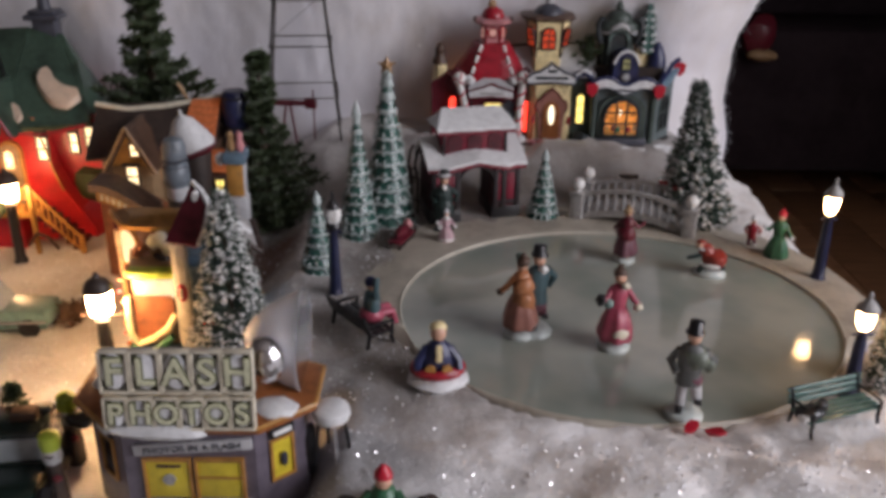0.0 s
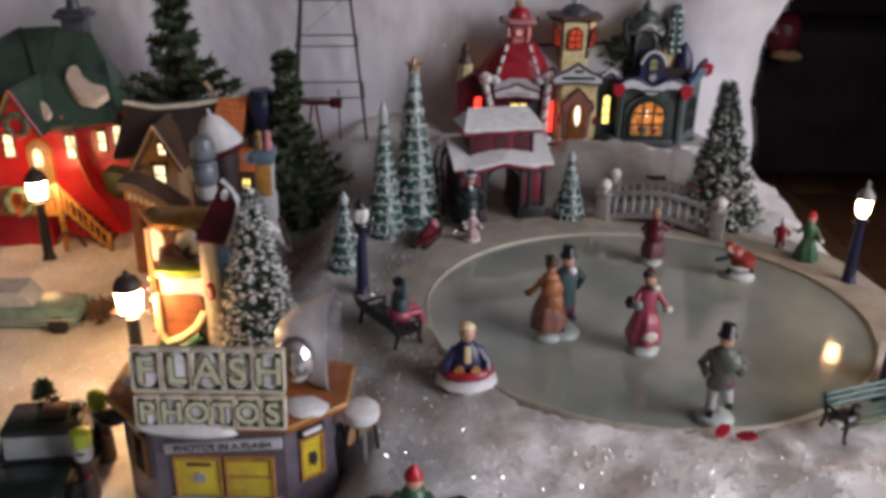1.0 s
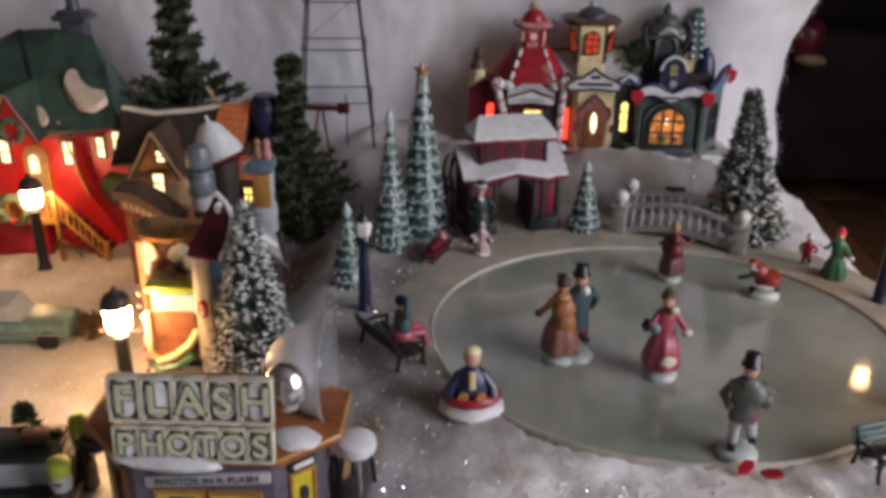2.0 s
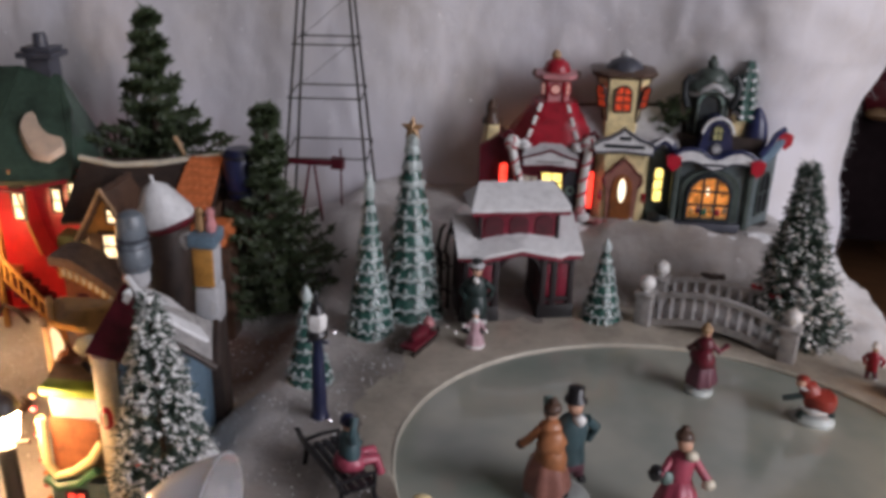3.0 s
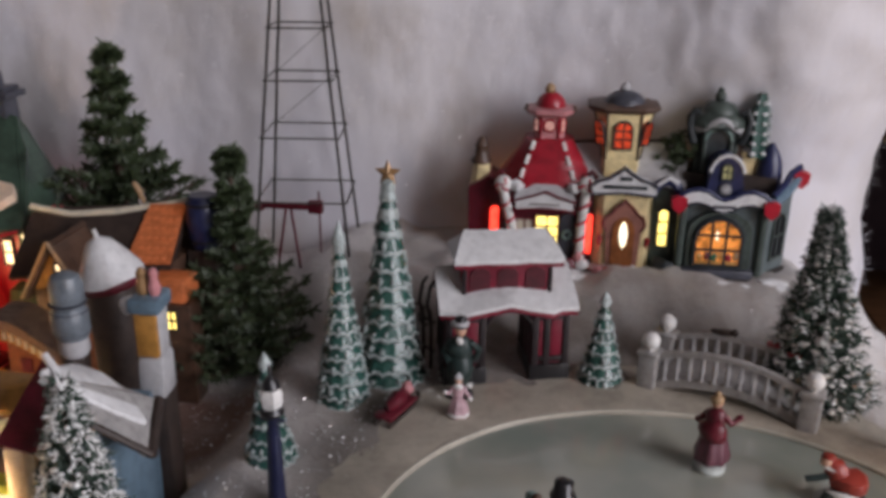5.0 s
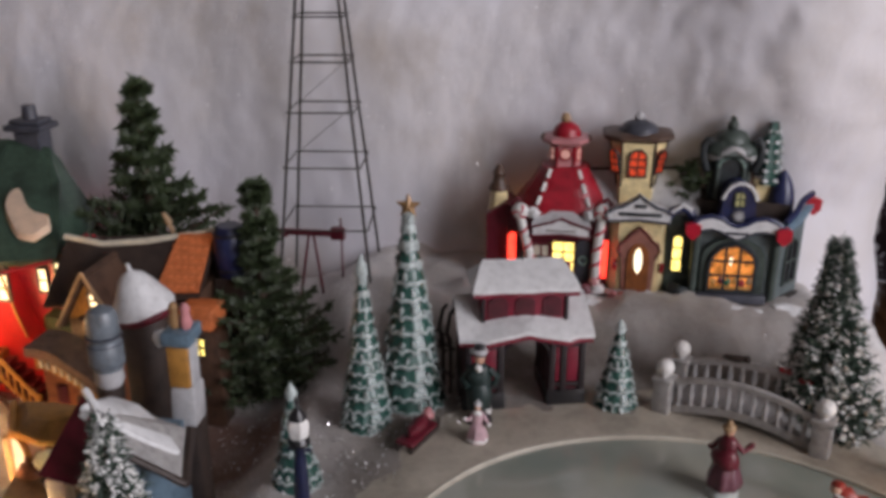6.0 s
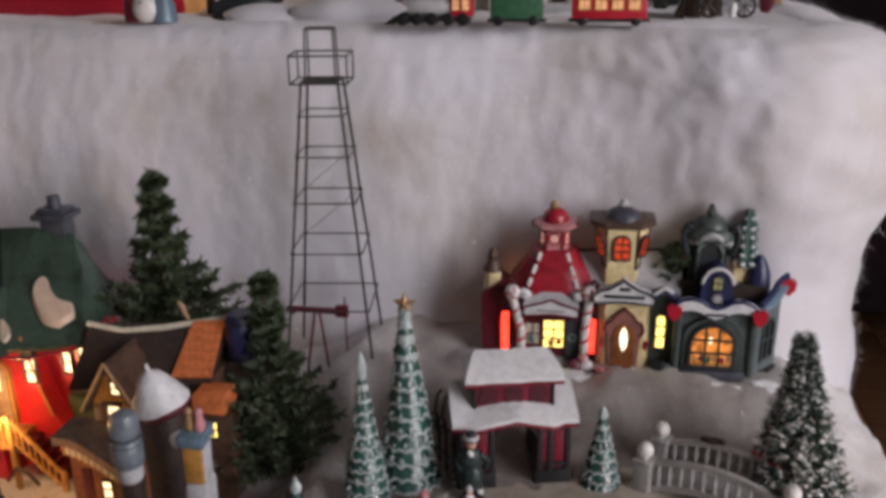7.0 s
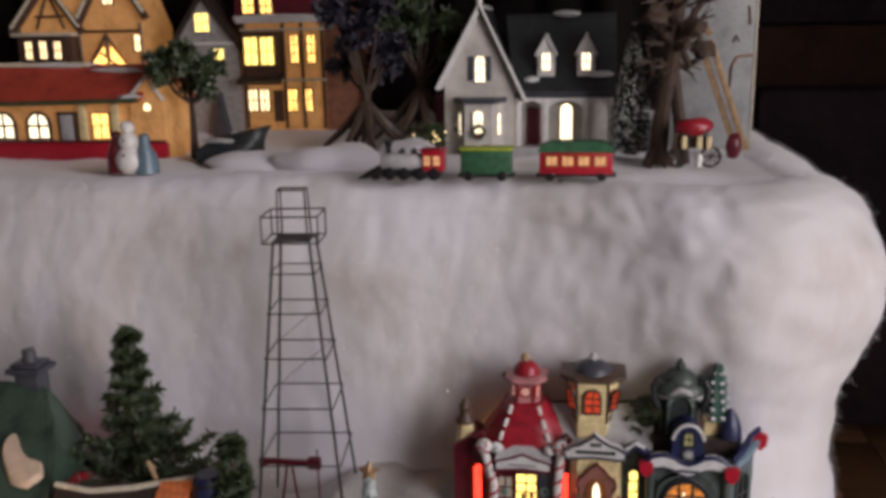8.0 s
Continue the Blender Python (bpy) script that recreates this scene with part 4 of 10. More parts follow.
for x0, x1 in ((0.002, 0.011), (-0.002, -0.012)):
    b = B()
    b.tube([(x0, 0, 0.029), (x1, -0.004, -0.036)], 0.0012, 6)
    part("leg", b, WINE, pump)
b = B()
b.tube([(0.024, 0, 0.044), (0.0245, 0, -0.036)], 0.0008, 6)
part("rod", b, WINE, pump)

# ---------- gate house ----------
gate = thing("gate_house", at(0.0265, 0.7190, 0.0, 14), "dark red covered gateway with snow on two roofs", "gate house")
for x0, x1 in ((-0.0385, -0.0135), (0.0150, 0.0385)):
    b = B()
    b.box(x0, x1, -0.0185, 0.0185, -0.008, 0.050, 0.0008)
    pier = part("pier", b, DKWINE, gate)
    w = x1 - x0
    for xx in (x0 + 0.0022, x0 + w * 0.40, x1 - 0.0022):
        b = B()
        b.box(xx - 0.0020, xx + 0.0020, -0.0205, -0.0180, -0.004, 0.049, 0.0005)
        part("timber", b, CHARWOOD, pier, "blackened timber post")
    for z in (0.0150, 0.0425):
        b = B()
        b.box(x0, x1, -0.0202, -0.0180, z - 0.0013, z + 0.0013, 0.0004)
        part("rail", b, CHARWOOD, pier)
    for xa, xb in ((x0 + 0.0046, x0 + w * 0.40 - 0.0026), (x0 + w * 0.40 + 0.0024, x1 - 0.0046)):
        b = B()
        b.box(xa, xb, -0.0194, -0.0180, 0.0168, 0.0408, 0.0004)
        part("panel", b, GATEWOOD, pier, "dark crimson panel")
    for y in (-0.014, -0.004, 0.006, 0.016):
        for xs, sgn in ((x0, -1), (x1, 1)):
            b = B()
            b.box(xs - 0.0008, xs + 0.0008, y - 0.0014, y + 0.0014, -0.002, 0.049, 0.0004)
            part("side_batten", b, CHARWOOD, pier)
    b = B()
    b.box(x0 - 0.0010, x1 + 0.0010, -0.0208, 0.0200, -0.009, 0.0110, 0.0008)
    part("plinth", b, BLACK, pier, "black plinth")
b = B()
b.prism([(-0.0140, 0.0560), (-0.0140, 0.034)] + [(0.0007 - 0.0145 * math.cos(math.pi * i / 12), 0.034 + 0.0135 * math.sin(math.pi * i / 12)) for i in range(1, 12)] + [(0.0155, 0.034), (0.0155, 0.0560)], -0.0182, 0.0182)
part("lintel", b, DKWINE, gate)
b = B()
b.tube([(0.0007 - 0.0150 * math.cos(math.pi * i / 14), -0.0187, 0.034 + 0.0140 * math.sin(math.pi * i / 14)) for i in range(15)], 0.0013, 6)
part("arch_trim", b, CHARWOOD, gate, "blackened arch moulding")


def snow_roof(b, hw, front, back, z_eave, z_top, gable=0.0, gw=0.0, thick=0.0036, step=0.0, hip=0.0):
    """A roof slab with a front slope; a low cross gable swells the middle of its front eave."""
    cols = 17
    rows = 6
    grid = []
    for j in range(rows):
        f = j / (rows - 1)
        line = []
        for i in range(cols):
            x = -hw + 2 * hw * i / (cols - 1)
            lift = gable * max(0.0, 1 - abs(x) / gw) * (1 - 0.75 * f) if gw else 0.0
            fwd = step * (1 - f) if gw and abs(x) < gw else 0.0
            y = -front - fwd + (front + back) * f
            x *= 1 - hip * f
            z = z_eave + (z_top - z_eave) * (f ** 0.85) + lift - (0.0012 if fwd else 0.0)
            line.append(Vector((x, y, z + 0.0006 * noise.noise(Vector((x * 90, y * 90, z_eave * 50))))))
        grid.append(line)
    up = [[b.bm.verts.new(v) for v in r] for r in grid]
    dn = [[b.bm.verts.new(v - Vector((0, 0, thick))) for v in r] for r in grid]
    fs = []
    for g in (up, dn):
        for p, q in zip(g, g[1:]):
            fs += [b.bm.faces.new((p[i], p[i + 1], q[i + 1], q[i])) for i in range(cols - 1)]
    for i in range(cols - 1):
        fs.append(b.bm.faces.new((up[0][i], up[0][i + 1], dn[0][i + 1], dn[0][i])))
        fs.append(b.bm.faces.new((up[-1][i], up[-1][i + 1], dn[-1][i + 1], dn[-1][i])))
    for j in range(rows - 1):
        fs.append(b.bm.faces.new((up[j][0], up[j + 1][0], dn[j + 1][0], dn[j][0])))
        fs.append(b.bm.faces.new((up[j][-1], up[j + 1][-1], dn[j + 1][-1], dn[j][-1])))
    bmesh.ops.recalc_face_normals(b.bm, faces=fs)
    b.mark([v for g in (up, dn) for r in g for v in r])


b = B()
snow_roof(b, 0.0425, 0.0240, 0.010, 0.0510, 0.0670, 0.0062, 0.029, 0.0026, 0.0030)
part("lower_roof", b, SNOWP, gate, "snow-covered lower roof")
b = B()
snow_roof(b, 0.0420, 0.0236, 0.010, 0.0482, 0.0640, 0.0062, 0.029, 0.0026, 0.0030)
part("eave", b, GATEWOOD, gate, "dark red eave board")
b = B()
sheet(b, [(-0.0425, 0.030, 0.048), (0.0425, 0.030, 0.048), (0.0425, 0.010, 0.066), (-0.0425, 0.010, 0.066)], 0.004)
part("rear_roof", b, SNOWP, gate)
b = B()
b.box(-0.0270, 0.0270, -0.0125, 0.0150, 0.054, 0.0800, 0.0008)
storey = part("lantern_storey", b, GATEWOOD, gate, "dark red upper storey")
for k in range(3):
    b = B()
    x = -0.0170 + 0.0170 * k
    b.prism(arch(x - 0.0062, x + 0.0062, 0.0600, 0.0735, 10, 0.0045), -0.0134, -0.0120)
    part("arched_panel", b, DKWINE, storey)
for x in (-0.0262, 0.0262):
    b = B()
    b.box(x - 0.0012, x + 0.0012, -0.0138, -0.0118, 0.057, 0.0790, 0.0004)
    part("corner_post", b, CHARWOOD, storey)
b = B()
snow_roof(b, 0.0335, 0.0190, 0.0020, 0.0805, 0.0930, 0.0, 0.0, 0.0024, 0.0, 0.24)
part("upper_roof", b, SNOWP, gate, "snow-covered upper roof")
b = B()
snow_roof(b, 0.0330, 0.0186, 0.0020, 0.0778, 0.0900, 0.0, 0.0, 0.0024, 0.0, 0.24)
sheet(b, [(-0.0330, 0.022, 0.0780), (0.0330, 0.022, 0.0780), (0.0252, 0.0030, 0.0915), (-0.0252, 0.0030, 0.0915)], 0.0022)
part("upper_eave", b, GATEWOOD, gate, "red eave board")
for side in (-1, 1):
    b = B()
    sheet(b, [(side * 0.0334, -0.0188, 0.0795), (side * 0.0254, 0.0022, 0.0915), (side * 0.0334, 0.0218, 0.0785)], 0.0020)
    part("hip", b, SNOWP, gate, "snowy hip of the upper roof")
for x in (-0.0337, 0.0337):
    b = B()
    b.tube([(x, -0.0192, 0.0798), (x * 0.76, 0.0020, 0.0930)], 0.0005, 6)
    part("verge", b, CHARWOOD, gate)
b = B()
b.cone((0.0, 0.002, 0.0915), 0.0011, 0.0007, 0.0065, 8)
part("finial", b, BLACK, gate)
fence = thing("iron_fence", at(0.0265, 0.7190, 0.0, 14), "dark wrought iron scroll fence behind the gate", "iron fence")
for k in range(2):
    b = B()
    x, y = -0.0445 - 0.0042 * k, 0.004 + 0.007 * k
    b.tube([(x, y, -0.002), (x, y, 0.030), (x - 0.0025, y, 0.044), (x - 0.0005, y, 0.056), (x + 0.0025, y, 0.060)], 0.0011, 6)
    b.tube([(x, y, 0.030)] + [(x - 0.0035 + 0.0035 * math.cos(a), y, 0.036 + 0.0060 * math.sin(a)) for a in np.linspace(0, 5.2, 12)], 0.0008, 6)
    part("scroll_bar", b, IRON, fence)
for z in (0.012, 0.032):
    b = B()
    b.tube([(-0.0425, 0.002, z), (-0.0540, 0.020, z)], 0.0010, 6)
    part("rail", b, IRON, fence)

# ---------- stone bridge ----------
bridge = thing("bridge", at(0.167, 0.7015, 0.0, -24), "grey stone footbridge with white balusters and round finials", "footbridge")
HL, HW = 0.047, 0.0155


def deck_z(x):
    return 0.004 + 0.0105 * (1 - (x / HL) ** 2)


b = B()
xs = np.linspace(-HL, HL, 17)
b.prism([(x, deck_z(x)) for x in xs] + [(x, max(-0.002, deck_z(x) - 0.006)) for x in xs[::-1]], -HW, HW)
part("deck", b, STONE, bridge)
for side in (-1, 1):
    b = B()
    b.prism([(x, deck_z(x) + 0.0185) for x in xs] + [(x, deck_z(x) + 0.0150) for x in xs[::-1]], side * HW - 0.0018, side * HW + 0.0018)
    part("handrail", b, STONE, bridge)
    for k in range(11):
        x = -HL + 0.010 + k * (2 * HL - 0.020) / 10
        b = B()
        b.lathe([(0.0016, 0.0), (0.0010, 0.003), (0.0019, 0.007), (0.0010, 0.012), (0.0015, 0.0155)], (x, side * HW, deck_z(x)), 8)
        part("baluster", b, GREYW, bridge)
    for x in (-HL, HL):
        b = B()
        b.box(x - 0.0055, x + 0.0055, side * HW - 0.0055, side * HW + 0.0055, -0.002, 0.0245, 0.0008)
        b.box(x - 0.0065, x + 0.0065, side * HW - 0.0065, side * HW + 0.0065, 0.0225, 0.0255, 0.0006)
        pier = part("pier", b, STONE, bridge)
        b = B()
        b.cone((x, side * HW, 0.0255), 0.0025, 0.002, 0.002, 8)
        b.ball((x, side * HW, 0.0315), 0.0056, n=12)
        part("finial", b, WHITE, pier, "round white snowy finial")
for nm, x, y, col, lab in (("red_bow", 0.030, 0.013, REDB, "bright red bow tied on the bridge rail"), ("red_bow", 0.018, 0.0155, REDB, "bright red bow tied on the bridge rail")):
    b = B()
    b.blob((-0.002, 0, 0), 0.0026, 0.0016, 0.002, 0.3, 1.0, 1).blob((0.002, 0, 0), 0.0026, 0.0016, 0.002, 0.3, 4.0, 1)
    solid(nm, b, col, at(0.167, 0.7015, 0.0, -24) @ at(x, y, deck_z(x) + 0.0203), lab, "bow")
b = B()
b.blob((0, 0, 0.002), 0.0085, 0.003, 0.0022, 0.5, 2.0)
b.blob((0.006, 0, 0.003), 0.003, 0.0025, 0.002, 0.5, 7.0)
solid("bough", b, DKBROWN, at(0.167, 0.7015, 0.0, -24) @ at(-0.012, 0.0155, deck_z(0.012) + 0.0178), "dark green garland bough on the far bridge rail", "garland")
# ---------- street lamps ----------
def slim_lamp(m, label, lit):
    t = thing("street_lamp", m, label, "street lamp", "street lamps")
    b = B()
    b.lathe([(0.0058, -0.002), (0.0058, 0.002), (0.0045, 0.004), (0.0042, 0.014), (0.0034, 0.040), (0.0026, 0.050), (0.0034, 0.0515), (0.0022, 0.053)], n=12)
    part("post", b, POSTBLUE, t, "dark navy tapered post")
    b = B()
    b.box(-0.0062, 0.0062, -0.0008, 0.0008, 0.0480, 0.0495, 0.0004)
    part("crossbar", b, POSTBLUE, t)
    b = B()
    b.lathe([(0.0030, 0.053), (0.0052, 0.058), (0.0056, 0.064), (0.0040, 0.0665)], n=6)
    part("lantern", b, LAMPGLOW2 if lit else WHITE, t, "glowing warm lantern" if lit else "unlit white lantern")
    b = B()
    b.lathe([(0.0066, 0.0665), (0.0060, 0.069), (0.0030, 0.073), (0.0012, 0.075), (0.0014, 0.078), (0.0002, 0.080)] if lit else [(0.0046, 0.0660), (0.0040, 0.0685), (0.0022, 0.0710), (0.0010, 0.0725), (0.0012, 0.0765), (0.0002, 0.0785)], n=10)
    part("cap", b, STONE if lit else BLACK, t, "weathered grey cap" if lit else "black cap")
    if not lit:
        b = B()
        b.lathe([(0.0050, 0.0515), (0.0058, 0.0535), (0.0046, 0.0560)], n=10)
        part("collar", b, BLACK, t, "black collar")
    return t


slim_lamp(at(0.281, 0.594, -0.001), "lit street lamp on a navy post at the pond edge", True)
slim_lamp(at(0.238, 0.436, 0.0) @ Matrix.Diagonal((1.0, 1.0, 0.86, 1)), "lit street lamp on a navy post beside a green bench", True)
slim_lamp(at(-0.071, 0.559, -0.001), "unlit street lamp on a navy post by the pond", False)


def wide_lamp(m, s, lit):
    t = thing("street_lamp", m, "brightly lit lantern lamp on a black post in snow", "street lamp", "street lamps")
    b = B()
    b.lathe([(0.0052, -0.004), (0.0050, 0.002), (0.0038, 0.004), (0.0036, 0.044), (0.0048, 0.046)], n=12)
    part("post", b, BLACK, t, "black post")
    b = B()
    b.box(-0.0102, 0.0102, -0.0006, 0.0006, 0.0478, 0.0488, 0.0003)
    b.ball((-0.0102, 0, 0.0483), 0.0011, n=8).ball((0.0102, 0, 0.0483), 0.0011, n=8)
    part("crossbar", b, BROWN, t, "thin crossbar with round ends")
    b = B()
    b.lathe([(0.0058, 0.0500), (0.0066, 0.0520), (0.0074, 0.0620), (0.0070, 0.0635)], n=8)
    part("lantern", b, lit, t, "bright warm lantern")
    b = B()
    b.lathe([(0.0082, 0.0633), (0.0078, 0.0655), (0.0055, 0.0695), (0.0022, 0.0712), (0.0014, 0.0735), (0.0003, 0.0745)], n=12)
    part("cap", b, DKBROWN, t, "dark cap")
    t.matrix_world = m @ Matrix.Diagonal((s, s, s, 1))
    return t


wide_lamp(at(-0.205, 0.482, -0.031, 4), 1.12, LAMPGLOW)
wide_lamp(at(-0.3455, 0.672, -0.031, 4), 1.10, LAMPGLOW3)
# ---------- row of three toy shops ----------
def pane(parent, name, b_frame, b_glass, m_frame, m_glass, label=""):
    f = part(name, b_frame, m_frame, parent, label)
    part("pane", b_glass, m_glass, f, "lit pane" if "window" in m_glass.name else "")
    return f


def window(parent, x0, x1, z0, z1, y, m_frame, m_glass, bars=(1, 1), depth=0.0016, fr=0.0012, round_top=False, m=None):
    """A window standing proud of a wall that faces -y: frame, bars and pane."""
    bf, bg = B(), B()
    if round_top:
        out, inn = arch(x0 - fr, x1 + fr, z0 - fr, z1 + fr), arch(x0, x1, z0, z1)
    else:
        out = [(x0 - fr, z0 - fr), (x1 + fr, z0 - fr), (x1 + fr, z1 + fr), (x0 - fr, z1 + fr)]
        inn = [(x0, z0), (x1, z0), (x1, z1), (x0, z1)]
    k = len(out)
    lo = [bf.bm.verts.new((px, y - depth, pz)) for px, pz in out]
    li = [bf.bm.verts.new((px, y - depth, pz)) for px, pz in inn]
    bo = [bf.bm.verts.new((px, y + 0.001, pz)) for px, pz in out]
    bi = [bf.bm.verts.new((px, y + 0.001, pz)) for px, pz in inn]
    for i in range(k):
        j = (i + 1) % k
        for p, q in ((lo, li), (li, bi), (bo, lo), (bi, bo)):
            bf.bm.faces.new((p[i], p[j], q[j], q[i]))
    bmesh.ops.recalc_face_normals(bf.bm, faces=bf.bm.faces[:])
    bg.prism(inn, y - depth * 0.35, y + 0.0008)
    rods = []
    for i in range(bars[0]):
        x = x0 + (x1 - x0) * (i + 1) / (bars[0] + 1)
        rods.append((x - fr * 0.42, x + fr * 0.42, y - depth * 0.8, y - depth * 0.2, z0, z1 - (0.0004 if round_top else 0)))
    for i in range(bars[1]):
        z = z0 + (z1 - z0) * (i + 1) / (bars[1] + 1)
        rods.append((x0, x1, y - depth * 0.85, y - depth * 0.25, z - fr * 0.42, z + fr * 0.42))
    if m is not None:
        bmesh.ops.transform(bf.bm, matrix=m, verts=bf.bm.verts[:])
        bmesh.ops.transform(bg.bm, matrix=m, verts=bg.bm.verts[:])
    win = pane(parent, "window", bf, bg, m_frame, m_glass)
    for q in rods:
        rb_ = B()
        rb_.box(*q, 0.0, m)
        part("glazing_bar", rb_, m_frame, win)
    return win


def ring6(c, a, w, d, z, back=None):
    """Six points round a bay: front face of half-width a, whole half-width w, depth d."""
    k = d if back is None else back
    return [(c[0] + px, c[1] + py, z) for px, py in ((-a, -d), (a, -d), (w, -d * 0.42), (w, k), (-w, k), (-w, -d * 0.42))]


def loft(b, rings):
    """A closed skin through rings of equal count."""
    rows = [[b.bm.verts.new(p) for p in r] for r in rings]
    n = len(rows[0])
    fs = []
    for p, q in zip(rows, rows[1:]):
        fs += [b.bm.faces.new((p[i], p[(i + 1) % n], q[(i + 1) % n], q[i])) for i in range(n)]
    fs += [b.bm.faces.new(rows[0][::-1]), b.bm.faces.new(rows[-1])]
    bmesh.ops.recalc_face_normals(b.bm, faces=fs)
    return b.mark([v for r in rows for v in r])


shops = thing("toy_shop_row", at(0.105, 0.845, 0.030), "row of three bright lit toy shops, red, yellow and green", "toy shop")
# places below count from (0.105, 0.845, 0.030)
b = B()
b.slab([(-0.118, 0.028), (-0.112, -0.010), (-0.03, -0.030), (0.03, -0.036), (0.104, -0.032), (0.124, 0.006), (0.118, 0.03)], -0.012, 0.003)
bmesh.ops.subdivide_edges(b.bm, edges=b.bm.edges[:], cuts=4, use_grid_fill=True)
b.wobble(0.0026, 60)
part("base", b, DKBROWN, shops, "dark base with trampled snow")
for k, (x, y, rx, ry) in enumerate(((-0.050, -0.034, 0.030, 0.010), (0.010, -0.040, 0.022, 0.009), (0.105, -0.030, 0.016, 0.010), (0.060, -0.040, 0.030, 0.007))):
    b = B()
    b.blob((x, y, -0.002), rx, ry, 0.0055, 0.45, k * 3.3, 3, 2.2)
    part("base_snow", b, SNOWP, shops, "trampled snow on the base")
# -- the common roof behind the fronts
b = B()
sheet(b, [(-0.088, -0.012, 0.0555), (0.042, -0.014, 0.0625), (0.042, 0.016, 0.0890), (-0.076, 0.016, 0.0830)], 0.004)
bmesh.ops.subdivide_edges(b.bm, edges=b.bm.edges[:], cuts=5, use_grid_fill=True)
b.wobble(0.0016, 70)
part("main_roof", b, GREYW, shops, "snow-covered roof joining the shops")
b = B()
b.tube([(-0.076, 0.017, 0.0835), (-0.03, 0.017, 0.0865), (0.042, 0.017, 0.0900)], 0.0013, 6)
part("ridge", b, DKBROWN, shops, "dark roof ridge")
b = B()
b.box(-0.092, 0.040, 0.004, 0.028, 0.0, 0.058, 0.001)
part("back_wall", b, WINE, shops)
# unseen emitters added behind the shops to tint the cotton's shade warm
BACKGLOW = glow("added_back_glow", (1.0, 0.42, 0.14), 6.0, 0.9)
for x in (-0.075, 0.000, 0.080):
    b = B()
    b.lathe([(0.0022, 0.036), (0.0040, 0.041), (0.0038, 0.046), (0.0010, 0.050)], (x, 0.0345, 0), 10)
    part("bulb", b, BACKGLOW, shops, "unseen glowing ball added to warm the cotton behind")
# -- red shop
b = B()
loft(b, [ring6((-0.056, 0.0), 0.034, 0.044, 0.0135, z, 0.026) for z in (0.0, 0.030, 0.0575)])
part("red_wall", b, WINE, shops)
b = B()
b.prism([(-0.112, 0), (-0.092, 0), (-0.090, 0.058), (-0.099, 0.064), (-0.113, 0.054)], -0.008, 0.024)
b.wobble(0.0012, 60)
part("side_wing", b, WINE, shops)
b = B()
b.lathe([(0.0086, 0.050), (0.0080, 0.056), (0.0070, 0.062), (0.0066, 0.071)], (-0.105, 0.004, 0), 10)
b.wobble(0.0006, 120)
part("side_turret", b, YEL, shops, "small pale yellow turret")
b = B()
b.lathe([(0.0078, 0.0705), (0.0080, 0.0725), (0.0052, 0.0770), (0.0044, 0.0815), (0.0052, 0.0835), (0.0030, 0.0880), (0.0016, 0.0900)], (-0.105, 0.004, 0), 10)
part("turret_cap", b, BROWN, shops, "brown turret cap")
RC = (-0.056, 0.008)
b = B()
loft(b, [ring6(RC, 0.0215, 0.0370, 0.0245, 0.0585), ring6(RC, 0.0195, 0.0335, 0.0220, 0.0640), ring6(RC, 0.0160, 0.0270, 0.0180, 0.0730), ring6(RC, 0.0130, 0.0210, 0.0148, 0.0825), ring6(RC, 0.0112, 0.0165, 0.0124, 0.0905), ring6(RC, 0.0095, 0.0130, 0.0110, 0.0915)])
bmesh.ops.subdivide_edges(b.bm, edges=b.bm.edges[:], cuts=2, use_grid_fill=True)
b.wobble(0.0008, 110)
part("red_roof", b, RED, shops, "steep flared crimson roof")
for s in (-1, 1):
    for k in range(3):
        f = k / 2.0
        x, y, z = s * (0.0180 - 0.0066 * f), -0.0205 + 0.0078 * f, 0.0680 + 0.0190 * f
        b = B()
        b.box(-0.0014, 0.0014, -0.0011, 0.0011, -0.0036, 0.0036, 0.0006, pose(RC[0] + x, RC[1] + y - 0.0003, z, -24, -s * 19, 0))
        part("roof_dash", b, WHITE, shops)
for s, x, z in ((-1, -0.088, 0.0620), (1, -0.026, 0.0640)):
    b = B()
    b.tube([(x + s * 0.003, -0.010, z - 0.003), (x + s * 0.0055, -0.011, z + 0.003), (x + s * 0.002, -0.0115, z + 0.007), (x - s * 0.001, -0.0115, z + 0.004)], 0.0017, 7)
    part("roof_scroll", b, WINE, shops)
b = B()
loft(b, [ring6(RC, 0.0064, 0.0112, 0.0098, 0.0905), ring6(RC, 0.0062, 0.0106, 0.0094, 0.0950), ring6(RC, 0.0064, 0.0112, 0.0098, 0.1085)])
part("cupola", b, PINK, shops, "pink cupola")
for x in (-0.0064, 0.0064):
    b = B()
    b.tube([(RC[0] + x, RC[1] - 0.0100, 0.0915), (RC[0] + x, RC[1] - 0.0100, 0.1085)], 0.0009, 6)
    part("cupola_trim", b, RED, shops)
bf, bg = B(), B()
bf.tube([(RC[0] + 0.0042 * math.cos(a), RC[1] - 0.0101, 0.1010 + 0.0042 * math.sin(a)) for a in np.linspace(0, 2 * math.pi, 21)], 0.0009, 6)
bg.cone((0, 0, -0.0005), 0.0040, 0.0040, 0.0010, 16, pose(RC[0], RC[1] - 0.0099, 0.1010, 90, 0, 0))
pane(shops, "round_window", bf, bg, RED, WIN_PINK, "round window in a red ring")
for s in (-1, 1):
    m = Matrix.Translation((RC[0] + s * 0.0088, RC[1] - 0.0070, 0)) @ Matrix.Rotation(radians(49 * s), 4, "Z")
    window(shops, -0.0022, 0.0022, 0.0965, 0.1055, -0.0004, RED, WIN_PINK, (0, 1), 0.0010, 0.0008, True, m)
b = B()
